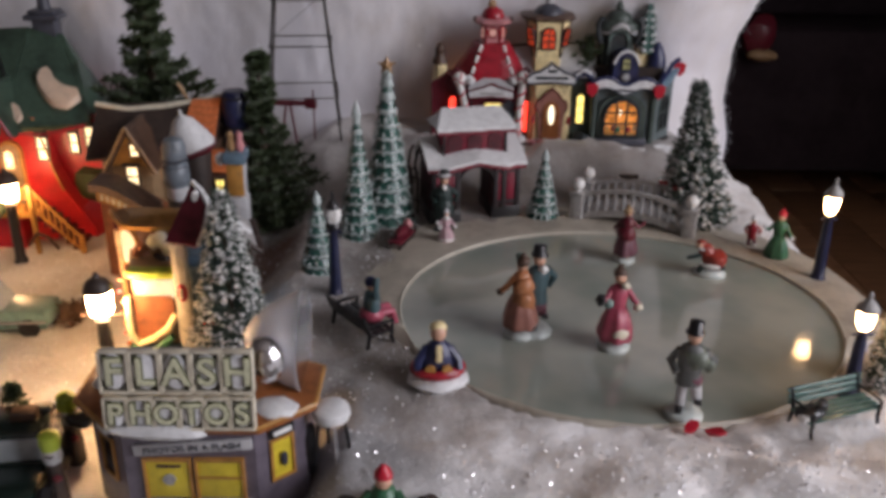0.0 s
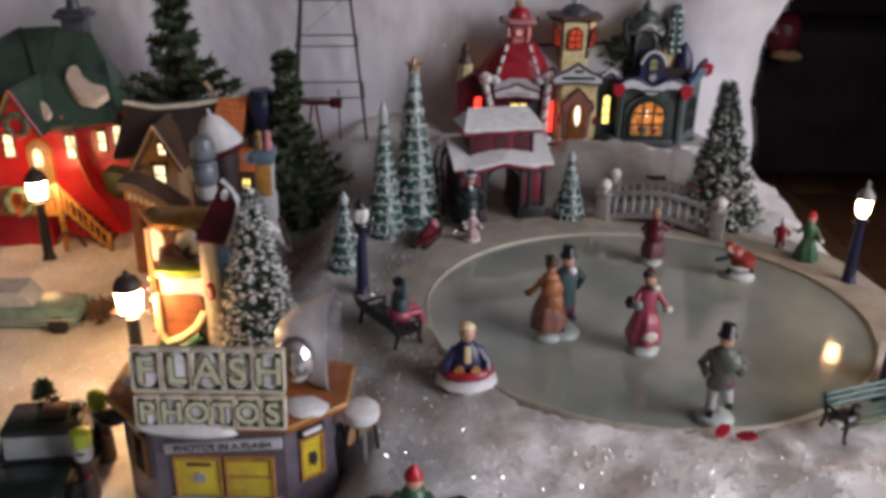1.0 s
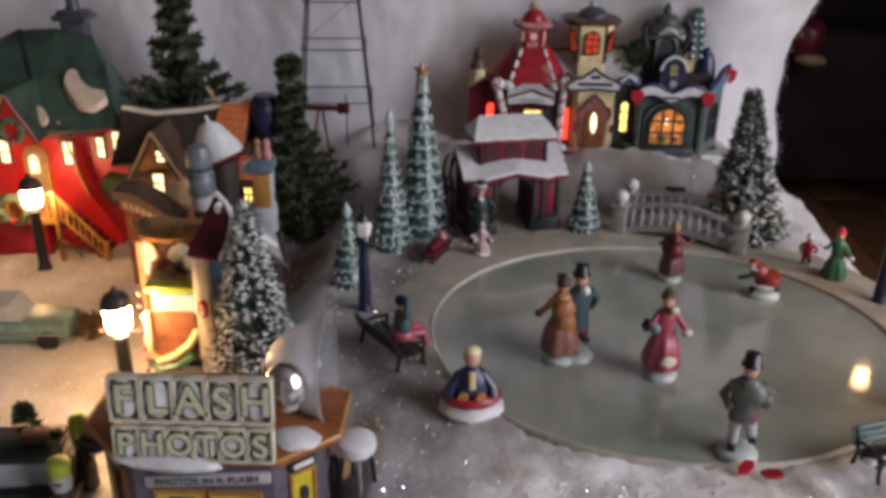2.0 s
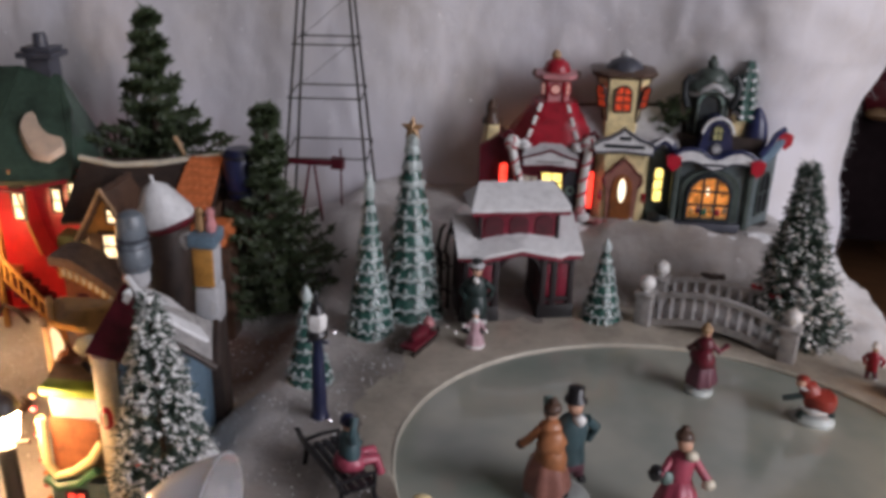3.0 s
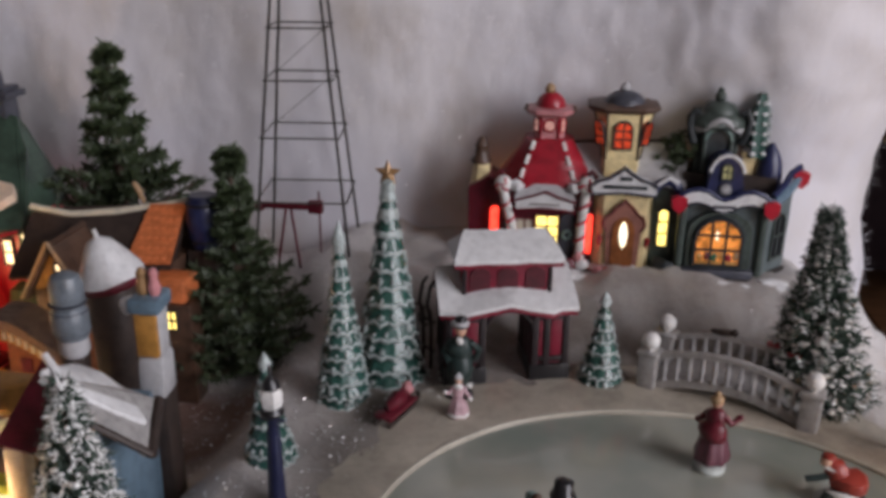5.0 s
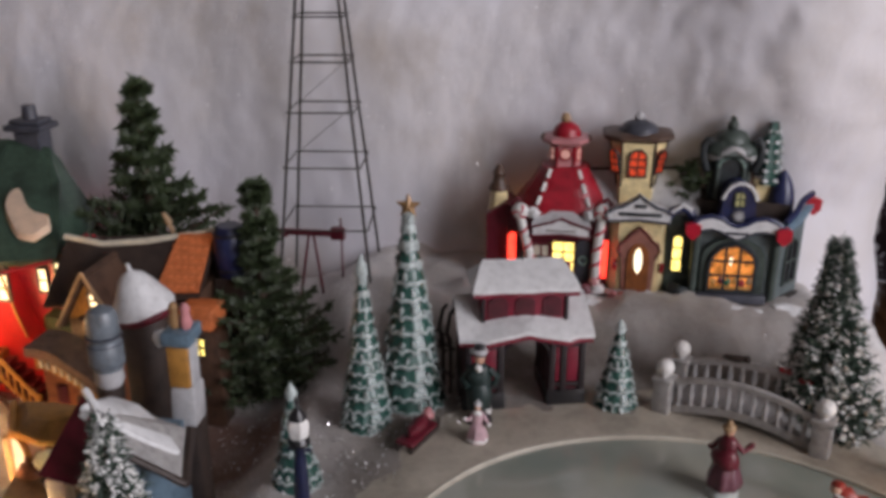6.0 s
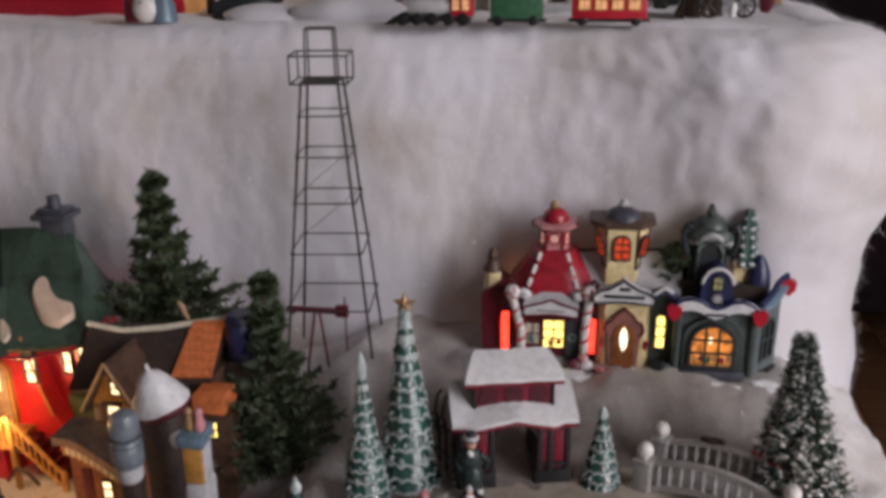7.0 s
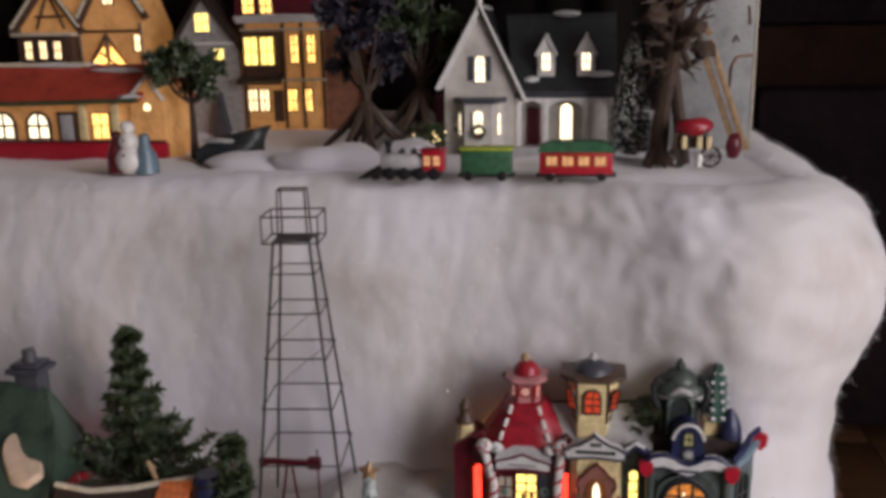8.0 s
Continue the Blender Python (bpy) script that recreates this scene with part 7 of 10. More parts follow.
for k in range(9):
    b = B()
    b.blob((-0.1965 - 0.001 * (k % 2), 0.4965, 0.040 - 0.0075 * k), 0.0016, 0.0016, 0.0016, 0.3, k, 1)
    wpart("berry", b, REDB if k % 2 else ORANGE, bakery)
b = B()
b.slab([(-0.160, 0.500), (-0.141, 0.506), (-0.1365, 0.545), (-0.140, 0.58), (-0.165, 0.58)], -0.034, 0.046)
wpart("side_wall", b, BLUEG, bakery, label="blue-grey plastered wall")
wwindow(bakery, (-0.1475, 0.5030, 0.008), 0.0075, 0.020, 20, GREEN, WIN_RED, (1, 2), True)
b = B()
sheet(b, [(-0.1640, 0.4915, 0.0690), (-0.1455, 0.4895, 0.0665), (-0.1420, 0.4950, 0.0770), (-0.1400, 0.5040, 0.0890), (-0.1505, 0.5130, 0.0985)], 0.005)
wpart("red_roof", b, WINE, bakery, label="steep wine red roof slope")
b = B()
b.tube([(-0.1500, 0.5125, 0.0995), (-0.1440, 0.5085, 0.0945), (-0.1385, 0.5030, 0.0880), (-0.1400, 0.4945, 0.0765), (-0.1440, 0.4885, 0.0665)], 0.0016, 7)
b.wobble(0.0008, 150)
wpart("verge_snow", b, SNOWP, bakery, label="snow along the gable edge")
b = B()
b.prism([(-0.163, 0.044), (-0.139, 0.044), (-0.142, 0.062), (-0.151, 0.080)], 0.516, 0.530)
wpart("gable_wall", b, BLUEG, bakery)
b = B()
sheet(b, [(-0.1470, 0.506, 0.094), (-0.1540, 0.540, 0.078), (-0.1260, 0.556, 0.056), (-0.1140, 0.523, 0.050)], 0.004)
wpart("back_roof", b, STONE, bakery, label="grey snow-dusted roof slope")
b = B()
b.tube([(-0.1255, 0.557, 0.055), (-0.1200, 0.540, 0.0525), (-0.1135, 0.522, 0.049)], 0.0028, 7).tube([(-0.1135, 0.522, 0.049), (-0.132, 0.509, 0.070)], 0.0018, 7)
wpart("eave", b, DKBROWN, bakery, label="dark brown eave")
b = B()
sheet(b, [(-0.1465, 0.507, 0.098), (-0.1525, 0.536, 0.084), (-0.1450, 0.546, 0.076), (-0.1330, 0.548, 0.064), (-0.1190, 0.535, 0.056), (-0.1280, 0.522, 0.066), (-0.1365, 0.512, 0.080)], 0.006)
bmesh.ops.bevel(b.bm, geom=b.bm.edges[:], offset=0.0025, segments=2, affect="EDGES", profile=0.5)
b.wobble(0.0012, 120)
wpart("roof_snow", b, SNOWP, bakery, label="thick grey-white snow")
CAPM = Matrix.Translation((-0.1835, 0.632, 0.083)) @ Matrix.Rotation(radians(-9), 4, "Y") @ Matrix.Rotation(radians(5), 4, "X") @ Matrix.Translation((0, 0, -0.083))
b = B()
b.lathe([(0.0125, -0.03), (0.0130, 0.05), (0.0150, 0.078), (0.0140, 0.082)], (-0.1835, 0.632, -0.001), 14)
wpart("bell_turret", b, DKBROWN, bakery)
b = B()
b.lathe([(0.0170, 0.0800), (0.0190, 0.0828), (0.0170, 0.0855)], (0, 0, 0), 18, m=CAPM)
wpart("turret_band", b, WINE, bakery, label="wine red band")
b = B()
b.lathe([(0.0186, 0.0848), (0.0170, 0.0880), (0.0128, 0.0950), (0.0098, 0.1010), (0.0070, 0.1050), (0.0030, 0.1070), (0.0012, 0.1080), (0.0010, 0.1120)], (0, 0, 0), 20, m=CAPM)
b.wobble(0.0012, 80)
wpart("turret_snow", b, SNOWP, bakery, label="bell-shaped cap of snow")
b = B()
b.lathe([(0.0070, -0.03), (0.0066, 0.050), (0.0070, 0.060)], (-0.182, 0.586, 0), 14)
wpart("tank_stand", b, DKBROWN, bakery)
b = B()
b.lathe([(0.0062, 0.060), (0.0078, 0.063), (0.0074, 0.0705), (0.0060, 0.072)], (-0.182, 0.586, 0), 14)
wpart("tank_foot", b, GREYW, bakery, label="pale snowy tank foot")
b = B()
b.lathe([(0.0078, 0.0700), (0.0092, 0.0730), (0.0092, 0.0845), (0.0074, 0.0868), (0.0084, 0.0890), (0.0084, 0.0985), (0.0066, 0.1030), (0.0030, 0.1050)], (-0.182, 0.586, 0), 20)
tank = wpart("tank", b, TANKC, bakery, label="blue-grey two-tier tank")
for z in (0.0735, 0.0845, 0.0890):
    b = B()
    b.lathe([(0.0084, z - 0.0008), (0.0095, z), (0.0084, z + 0.0008)], (-0.182, 0.586, 0), 20)
    wpart("hoop", b, SLATE, bakery, tank)
# chimney below the eave coloured dark brown in place of the shadow there
b = B()
b.box(-0.1472, -0.1338, 0.581, 0.597, -0.034, 0.042, 0.002)
b.wobble(0.0012, 60)
wpart("chimney_shade", b, DKBROWN, bakery)
b = B()
b.box(-0.1476, -0.1334, 0.580, 0.597, 0.040, 0.064, 0.003).box(-0.1464, -0.1346, 0.583, 0.595, 0.062, 0.088, 0.001)
b.wobble(0.0014, 60)
stack = wpart("chimney", b, GREYW, bakery, label="tall white plastered chimney with an ochre panel")
b = B()
b.box(-0.1460, -0.1350, 0.5808, 0.584, 0.064, 0.0870, 0.0006)
wpart("brick_panel", b, OCHRE, bakery, stack, "ochre brick panel")
b = B()
b.box(-0.1482, -0.1326, 0.5790, 0.5985, 0.0875, 0.0950, 0.0016)
b.wobble(0.0008, 90)
wpart("chimney_cap", b, BLUEG, bakery, stack, "pale blue-grey cap")
b = B()
b.blob((-0.1505, 0.586, 0.0895), 0.0040, 0.004, 0.0050, 0.3, 2.0)
wpart("cap_snow", b, SNOWP, bakery, stack, "lump of snow")
for x, c in ((-0.1430, STAR), (-0.1370, PINK)):
    b = B()
    b.lathe([(0.0024, 0.0950), (0.0036, 0.0985), (0.0022, 0.1035), (0.0028, 0.1065), (0.0012, 0.109)], (x, 0.588, 0), 10)
    wpart("chimney_pot", b, c, bakery, stack)
# ---------- lettering ----------
def letters(text, size, m, mat, parent, name="letter", depth=0.0006, bold=0.0):
    cu = bpy.data.curves.new(name, "FONT")
    cu.body, cu.size, cu.extrude, cu.align_x, cu.align_y, cu.offset = text, size, depth, "CENTER", "CENTER", bold
    tmp = bpy.data.objects.new(name, cu)
    me = bpy.data.meshes.new_from_object(tmp)
    bpy.data.objects.remove(tmp)
    me.materials.clear()
    me.materials.append(mat)
    ob = new(name, me)
    ob.parent = parent
    ob.matrix_basis = m
    return ob


# ---------- photo booth ----------
booth = thing("photo_booth", at(-0.122, 0.385, -0.03), "mauve photo booth with yellow windows and a letter sign", "photo booth")
BODY = [(-0.153, 0.3595), (-0.0885, 0.3610), (-0.0665, 0.380), (-0.0665, 0.412), (-0.095, 0.424), (-0.150, 0.424), (-0.176, 0.410), (-0.1755, 0.381)]
b = B()
b.slab(BODY, -0.034, 0.028)
wpart("wall", b, MAUVE, booth)
b = B()
c0 = Vector((-0.121, 0.394))
rim_low = [((x - c0.x) * 1.11 + c0.x, (y - c0.y) * 1.11 + c0.y) for x, y in BODY]
lo = [b.bm.verts.new((x, y, 0.0265)) for x, y in rim_low]
mid = [b.bm.verts.new((x, y, 0.0310)) for x, y in rim_low]
hi = [b.bm.verts.new(((x - c0.x) * 0.35 + c0.x, (y - c0.y) * 0.35 + c0.y, 0.0385)) for x, y in BODY]
for p, q in ((lo, mid), (mid, hi)):
    for i in range(8):
        b.bm.faces.new((p[i], p[(i + 1) % 8], q[(i + 1) % 8], q[i]))
b.bm.faces.new(hi)
b.bm.faces.new(lo[::-1])
bmesh.ops.recalc_face_normals(b.bm, faces=b.bm.faces[:])
wpart("roof", b, RUST, booth, label="glossy rust brown roof")
b = B()
b.tube([(x, y, 0.0300) for x, y in rim_low + rim_low[:1]], 0.0014, 6)
wpart("roof_edge", b, OCHRE, booth, label="ochre roof edge")
for k, (x, y, z, rx, ry) in enumerate(((-0.132, 0.3535, 0.0305, 0.026, 0.005), (-0.080, 0.372, 0.0320, 0.012, 0.008), (-0.170, 0.394, 0.032, 0.007, 0.010))):
    b = B()
    b.blob((x, y, z), rx, ry, 0.004, 0.3, k * 4.0)
    wpart("roof_snow", b, SNOWP, booth, label="mound of white snow")
# sign of two rows of letter cells, leaning back a little
sign_m = booth.matrix_basis.inverted() @ pose(-0.1213, 0.3560, 0.0522, 90 - 6, 0, 1.0) @ Matrix.Scale(0.961, 4)
sign_root = new("letter_sign")
sign_root.empty_display_size = 0.01
sign_root.parent = booth
sign_root.matrix_basis = sign_m
tagged(sign_root, "cream framed sign of bulb-lit letter cells")
LETTER = paint("letter_cream", (0.60, 0.60, 0.42), 0.4, 0.2)
OLIVE = paint("letter_olive_edge", (0.11, 0.12, 0.05), 0.5, 0.3)
BULBW = paint("letter_bulb_white", (0.86, 0.87, 0.90), 0.35, 0.25)
CELL = paint("letter_cell_grey", (0.10, 0.097, 0.08), 0.45, 0.3)
for row, (text, z0, z1, x0, x1) in enumerate((("FLASH", -0.0015, 0.0215, -0.0375, 0.0375), ("PHOTOS", -0.0215, -0.0035, -0.0372, 0.0372))):
    n = len(text)
    for i, ch in enumerate(text):
        w = (x1 - x0) / n
        cx, cz = x0 + (i + 0.5) * w, (z0 + z1) / 2
        hw, hh = w / 2, (z1 - z0) / 2
        b = B()
        b.box(cx - hw + 0.0006, cx + hw - 0.0006, z0 + 0.0006, z1 - 0.0006, -0.0030, 0.0, 0.0003)
        cell = part("cell", b, CELL, sign_root)
        b = B()
        t_ = 0.0014
        b.box(cx - hw, cx + hw, z1 - t_, z1, -0.0032, 0.0022, 0.0004).box(cx - hw, cx + hw, z0, z0 + t_, -0.0032, 0.0022, 0.0004)
        b.box(cx - hw, cx - hw + t_, z0 + t_, z1 - t_, -0.0032, 0.0022, 0.0004).box(cx + hw - t_, cx + hw, z0 + t_, z1 - t_, -0.0032, 0.0022, 0.0004)
        part("cell_frame", b, CREAM, cell, "cream cell frame")
        b = B()
        b.ball((cx, cz, 0.0), hw * 0.84, hh * 0.84, 0.0013, 14)
        part("bulb", b, BULBW, cell, "white round bulb face")
        letters(ch, (z1 - z0) * 0.86, Matrix.Translation((cx, cz, 0.0018)), OLIVE, cell, "letter_outline", 0.0004, 0.0010)
        letters(ch, (z1 - z0) * 0.86, Matrix.Translation((cx, cz, 0.0024)), LETTER, cell, "letter", 0.0005, 0.00025)
for x in (-0.146, -0.098):
    b = B()
    b.box(x - 0.0015, x + 0.0015, 0.3605, 0.3630, 0.028, 0.068, 0.0004)
    wpart("sign_strut", b, DKBROWN, booth)
# front strip and windows
b = B()
b.box(-0.0290, 0.0290, -0.0014, 0.0014, -0.0030, 0.0030, 0.0006, pose(-0.1185, 0.3588, 0.0178, 0, -4, 1))
strip = wpart("name_strip", b, GREYW, booth, label="pale name strip")
letters("PHOTOS IN A FLASH", 0.0052, booth.matrix_basis.inverted() @ pose(-0.1185, 0.3571, 0.0178, 90, -4, 1.2), SLATE, strip, depth=0.0002)
for k, (x0, x1) in enumerate(((-0.1430, -0.1215), (-0.1175, -0.0955))):
    b = B()
    b.box(x0, x1, 0.3590, 0.3608, -0.0135, 0.0090, 0.0004)
    p = wpart("yellow_panel", b, SUNNY, booth, label="bright yellow window panel")
    b = B()
    b.box(x0 - 0.0012, x1 + 0.0012, 0.3580, 0.3608, 0.0090, 0.0105).box(x0 - 0.0012, x0, 0.3580, 0.3608, -0.0145, 0.0090).box(x1, x1 + 0.0012, 0.3580, 0.3608, -0.0145, 0.0090)
    if k:
        b.box(x0, x1, 0.3584, 0.3606, -0.0015, -0.0003)
    wpart("window_trim", b, OCHRE, booth, p)
b = B()
b.box(-0.1375, -0.1255, 0.3582, 0.3592, 0.0050, 0.0068, 0.0003)
wpart("caption_bar", b, BROWN, booth)
b = B()
b.cone((0, 0, 0), 0.0032, 0.0032, 0.0012, 14, pose(-0.1318, 0.3592, -0.0020, 90, 0, 0))
wpart("camera_emblem", b, STONE, booth, label="small grey round emblem")
b = B()
b.box(-0.1475, -0.0915, 0.3560, 0.3605, -0.0172, -0.0145, 0.0006)
wpart("counter", b, GREYW, booth)
for s, (ax, ay), (bx, by) in ((1, (-0.0885, 0.3610), (-0.0665, 0.380)), (-1, (-0.1755, 0.381), (-0.153, 0.3595))):
    cx, cy, turn = (ax + bx) / 2, (ay + by) / 2, math.degrees(math.atan2(by - ay, bx - ax))
    wwindow(booth, (cx, cy, 0.004), 0.011, 0.022, turn, OCHRE, PANE_DARK if s < 0 else SUNNY, (0, 0), False, 0.0016, 0.0014)
    m = pose(cx, cy, 0.0205, 0, 0, turn)
    b = B()
    b.box(-0.007, 0.007, -0.0022, 0.001, -0.0028, 0.0028, 0.0005, m)
    pl = wpart("side_plaque", b, BLACK, booth)
    b = B()
    b.box(-0.0052, 0.0052, -0.0028, -0.0018, -0.0013, 0.0013, 0.0003, m)
    wpart("plaque_bar", b, WHITE, booth, pl)
    if s > 0:
        b = B()
        b.blob(m @ Vector((0, -0.0025, -0.0165)), 0.002, 0.0012, 0.0055, 0.3, 2.0, 1)
        wpart("poster_mark", b, SLATE, booth)
# flash lamp on the roof: a small silver bowl behind a tall clear disc
dish_m = pose(-0.0705, 0.4050, 0.0515, 0, 90, 0)
b = B()
b.lathe([(0.0035, -0.0290), (0.0100, -0.0265), (0.0180, -0.0175), (0.0238, -0.0070), (0.0262, 0.0), (0.0270, 0.0008), (0.0262, 0.0014), (0.0232, -0.0062), (0.0175, -0.0160), (0.0095, -0.0245), (0.0, -0.0265)], n=36, m=dish_m)
dish = wpart("flash_dish", b, PEARL, booth, label="pale pearly flash reflector dish")
dish.visible_shadow = False
b = B()
b.lathe([(0.0264, -0.0006), (0.0276, 0.0006), (0.0264, 0.0018)], n=36, m=dish_m)
wpart("dish_rim", b, CLEAR, booth, dish, "clear ridged rim")
b = B()
b.ball((-0.0840, 0.3780, 0.0560), 0.0105, 0.0095, 0.0125, 24)
wpart("mirror_ball", b, MIRROR, booth, label="shiny silver ball in front of the reflector")
b = B()
b.tube([(-0.096, 0.408, 0.030), (-0.094, 0.406, 0.046)], 0.005, 8)
wpart("dish_mount", b, DKBROWN, booth)
b = B()
b.blob((-0.189, 0.401, 0.004), 0.010, 0.006, 0.005, 0.4, 2.0)
b.tube([(-0.182, 0.400, 0.003), (-0.173, 0.398, -0.002)], 0.003, 7)
wpart("side_lamp", b, BLACK, booth, label="dark bracket on the booth wall")

# ---------- little table beside the booth ----------
stool = thing("stool", at(-0.0535, 0.383, -0.003), "small white-topped stool with curved silver legs", "stool")
b = B()
b.lathe([(0.0095, 0.0225), (0.0102, 0.0245), (0.0098, 0.028), (0.0070, 0.0300), (0.002, 0.0305)], n=18)
b.wobble(0.0006, 120)
part("seat", b, SNOWP, stool, "white snowy seat")
for a in (20, 110, 200, 290):
    c, s = math.cos(radians(a)), math.sin(radians(a))
    b = B()
    b.tube([(0.006 * c, 0.006 * s, 0.024), (0.0078 * c, 0.0078 * s, 0.012), (0.0092 * c, 0.0092 * s, 0.0)], 0.0011, 6)
    part("leg", b, BLACK if a in (20, 200) else CHROME, stool)
b = B()
b.blob((-0.0115, 0.000, 0.002), 0.0048, 0.004, 0.016, 0.3, 3.0)
solid("camera_bag", b, BLACK, at(-0.0535, 0.383, -0.003), "black bag leaning beside the white stool", "bag")
# ---------- cast figures: each is one plain mesh ----------
def figure(name, m, label, mats, kind, h=0.055, base=True, group="", extras=()):
    """mats: base, lower, upper, flesh, hat, extra. A plain standing or sitting shape with no face."""
    b = B()
    k = h / 0.055
    if base:
        b.use(0).lathe([(0.0098 * k, 0.0), (0.0102 * k, 0.0015 * k), (0.0086 * k, 0.0035 * k), (0.003 * k, 0.0042 * k)], n=18)
    z = 0.0035 * k if base else 0.0
    if kind == "lady":
        b.use(1).lathe([(0.0105 * k, z + 0.004 * k), (0.0112 * k, z + 0.008 * k), (0.0085 * k, z + 0.018 * k), (0.0048 * k, z + 0.026 * k)], n=42, lobes=7, depth=0.06)
        b.use(3).cone((0.002 * k, 0, z), 0.0018 * k, 0.002 * k, 0.006 * k, 8).cone((-0.003 * k, 0, z), 0.0018 * k, 0.002 * k, 0.006 * k, 8)
        b.use(2).lathe([(0.0050 * k, z + 0.025 * k), (0.0062 * k, z + 0.032 * k), (0.0058 * k, z + 0.038 * k), (0.0024 * k, z + 0.041 * k)], n=24, squash=0.8)
        sh = z + 0.037 * k
        b.tube([(-0.005 * k, 0, sh), (-0.0095 * k, -0.003 * k, sh - 0.006 * k), (-0.0125 * k, -0.007 * k, sh - 0.003 * k)], 0.0020 * k, 7)
        b.tube([(0.005 * k, 0, sh), (0.0095 * k, -0.002 * k, sh - 0.007 * k), (0.0120 * k, -0.004 * k, sh - 0.010 * k)], 0.0020 * k, 7)
        b.use(5).ball((-0.0130 * k, -0.0075 * k, sh - 0.0025 * k), 0.0022 * k, n=8).ball((0.0124 * k, -0.0043 * k, sh - 0.0105 * k), 0.0024 * k, n=8)
        b.use(3).ball((0, -0.0003 * k, z + 0.0445 * k), 0.0036 * k, 0.0036 * k, 0.0042 * k, 12)
        b.use(4).ball((0, 0.0008 * k, z + 0.0470 * k), 0.0044 * k, 0.0042 * k, 0.0034 * k, 12).ball((0, 0.001 * k, z + 0.0505 * k), 0.0022 * k, n=8)
    elif kind == "man":
        b.use(1).tube([(-0.0025 * k, 0, z + 0.003 * k), (-0.003 * k, -0.001 * k, z + 0.012 * k), (-0.002 * k, 0, z + 0.022 * k)], 0.0026 * k, 8, 0.0034 * k)
        b.tube([(0.0055 * k, 0.003 * k, z + 0.006 * k), (0.0045 * k, 0.001 * k, z + 0.013 * k), (0.0022 * k, 0, z + 0.022 * k)], 0.0026 * k, 8, 0.0034 * k)
        b.use(5).box(-0.0045 * k, -0.0008 * k, -0.005 * k, 0.002 * k, z, z + 0.0035 * k, 0.0006 * k).box(0.0042 * k, 0.0078 * k, -0.001 * k, 0.006 * k, z + 0.004 * k, z + 0.0075 * k, 0.0006 * k)
        b.use(2).lathe([(0.0068 * k, z + 0.017 * k), (0.0060 * k, z + 0.024 * k), (0.0072 * k, z + 0.034 * k), (0.0060 * k, z + 0.0385 * k), (0.0022 * k, z + 0.0415 * k)], n=24, squash=0.75)
        sh = z + 0.037 * k
        b.tube([(-0.006 * k, 0, sh), (-0.0105 * k, 0.001 * k, sh - 0.008 * k), (-0.0065 * k, -0.005 * k, sh - 0.012 * k)], 0.0022 * k, 7)
        b.tube([(0.006 * k, 0, sh), (0.0115 * k, 0.002 * k, sh - 0.006 * k), (0.0090 * k, 0.004 * k, sh - 0.013 * k)], 0.0022 * k, 7)
        b.use(3).ball((0, 0, z + 0.0445 * k), 0.0036 * k, 0.0036 * k, 0.0042 * k, 12)
        b.use(4).lathe([(0.0052 * k, z + 0.0470 * k), (0.0050 * k, z + 0.0478 * k), (0.0038 * k, z + 0.0485 * k), (0.0036 * k, z + 0.0530 * k), (0.0014 * k, z + 0.0540 * k)], n=14)
    elif kind == "seated":
        b.use(1).ball((0, 0, z + 0.006 * k), 0.0085 * k, 0.009 * k, 0.006 * k, 14)
        b.tube([(-0.003 * k, -0.004 * k, z + 0.007 * k), (-0.004 * k, -0.013 * k, z + 0.007 * k), (-0.004 * k, -0.015 * k, z - 0.002 * k)], 0.0028 * k, 7)
        b.tube([(0.003 * k, -0.004 * k, z + 0.007 * k), (0.004 * k, -0.013 * k, z + 0.007 * k), (0.004 * k, -0.015 * k, z - 0.002 * k)], 0.0028 * k, 7)
        b.use(2).lathe([(0.0068 * k, z + 0.006 * k), (0.0070 * k, z + 0.014 * k), (0.0060 * k, z + 0.021 * k), (0.0022 * k, z + 0.024 * k)], n=24, squash=0.8)
        b.tube([(-0.006 * k, 0, z + 0.020 * k), (-0.009 * k, 0.001 * k, z + 0.028 * k), (-0.006 * k, -0.001 * k, z + 0.035 * k)], 0.0021 * k, 7)
        b.tube([(0.006 * k, 0, z + 0.020 * k), (0.009 * k, -0.003 * k, z + 0.013 * k), (0.006 * k, -0.008 * k, z + 0.010 * k)], 0.0021 * k, 7)
        b.use(3).ball((0, -0.0004 * k, z + 0.0275 * k), 0.0037 * k, 0.0037 * k, 0.0042 * k, 12)
        b.use(4).ball((0, 0.0008 * k, z + 0.0300 * k), 0.0043 * k, 0.0042 * k, 0.0034 * k, 12)
    for i, (mi, x, y, ez, rx, ry, rz) in enumerate(extras):
        b.use(mi).blob((x * k, y * k, z + ez * k), rx * k, ry * k, rz * k, 0.35, i * 3.0 + h * 90)
    b.wobble(0.0007 * k, 150 / k)
    return solid(name, b, mats, m, label, "figurine", group, angle=75)


G = "skating figurines"
BASEI = paint("figure_base_ice", (0.50, 0.55, 0.53), 0.4, 0.2)
BRICKCOAT = paint("brick_red_coat", (0.30, 0.035, 0.022), 0.45, 0.4)
COATGREEN = paint("coat_dark_green", (0.014, 0.030, 0.028), 0.5, 0.35)
PALEPINK = paint("pale_pink_paint", (0.50, 0.33, 0.36), 0.5, 0.3)
WOOLG = paint("grey_wool_paint", (0.10, 0.105, 0.10), 0.5, 0.35)
PLUM = paint("plum_paint", (0.14, 0.05, 0.07), 0.45, 0.35)
DKTEAL = paint("dark_teal_paint", (0.045, 0.085, 0.095), 0.45, 0.35)
DUSKSAGE = paint("dusky_sage_paint", (0.12, 0.14, 0.11), 0.5, 0.4)
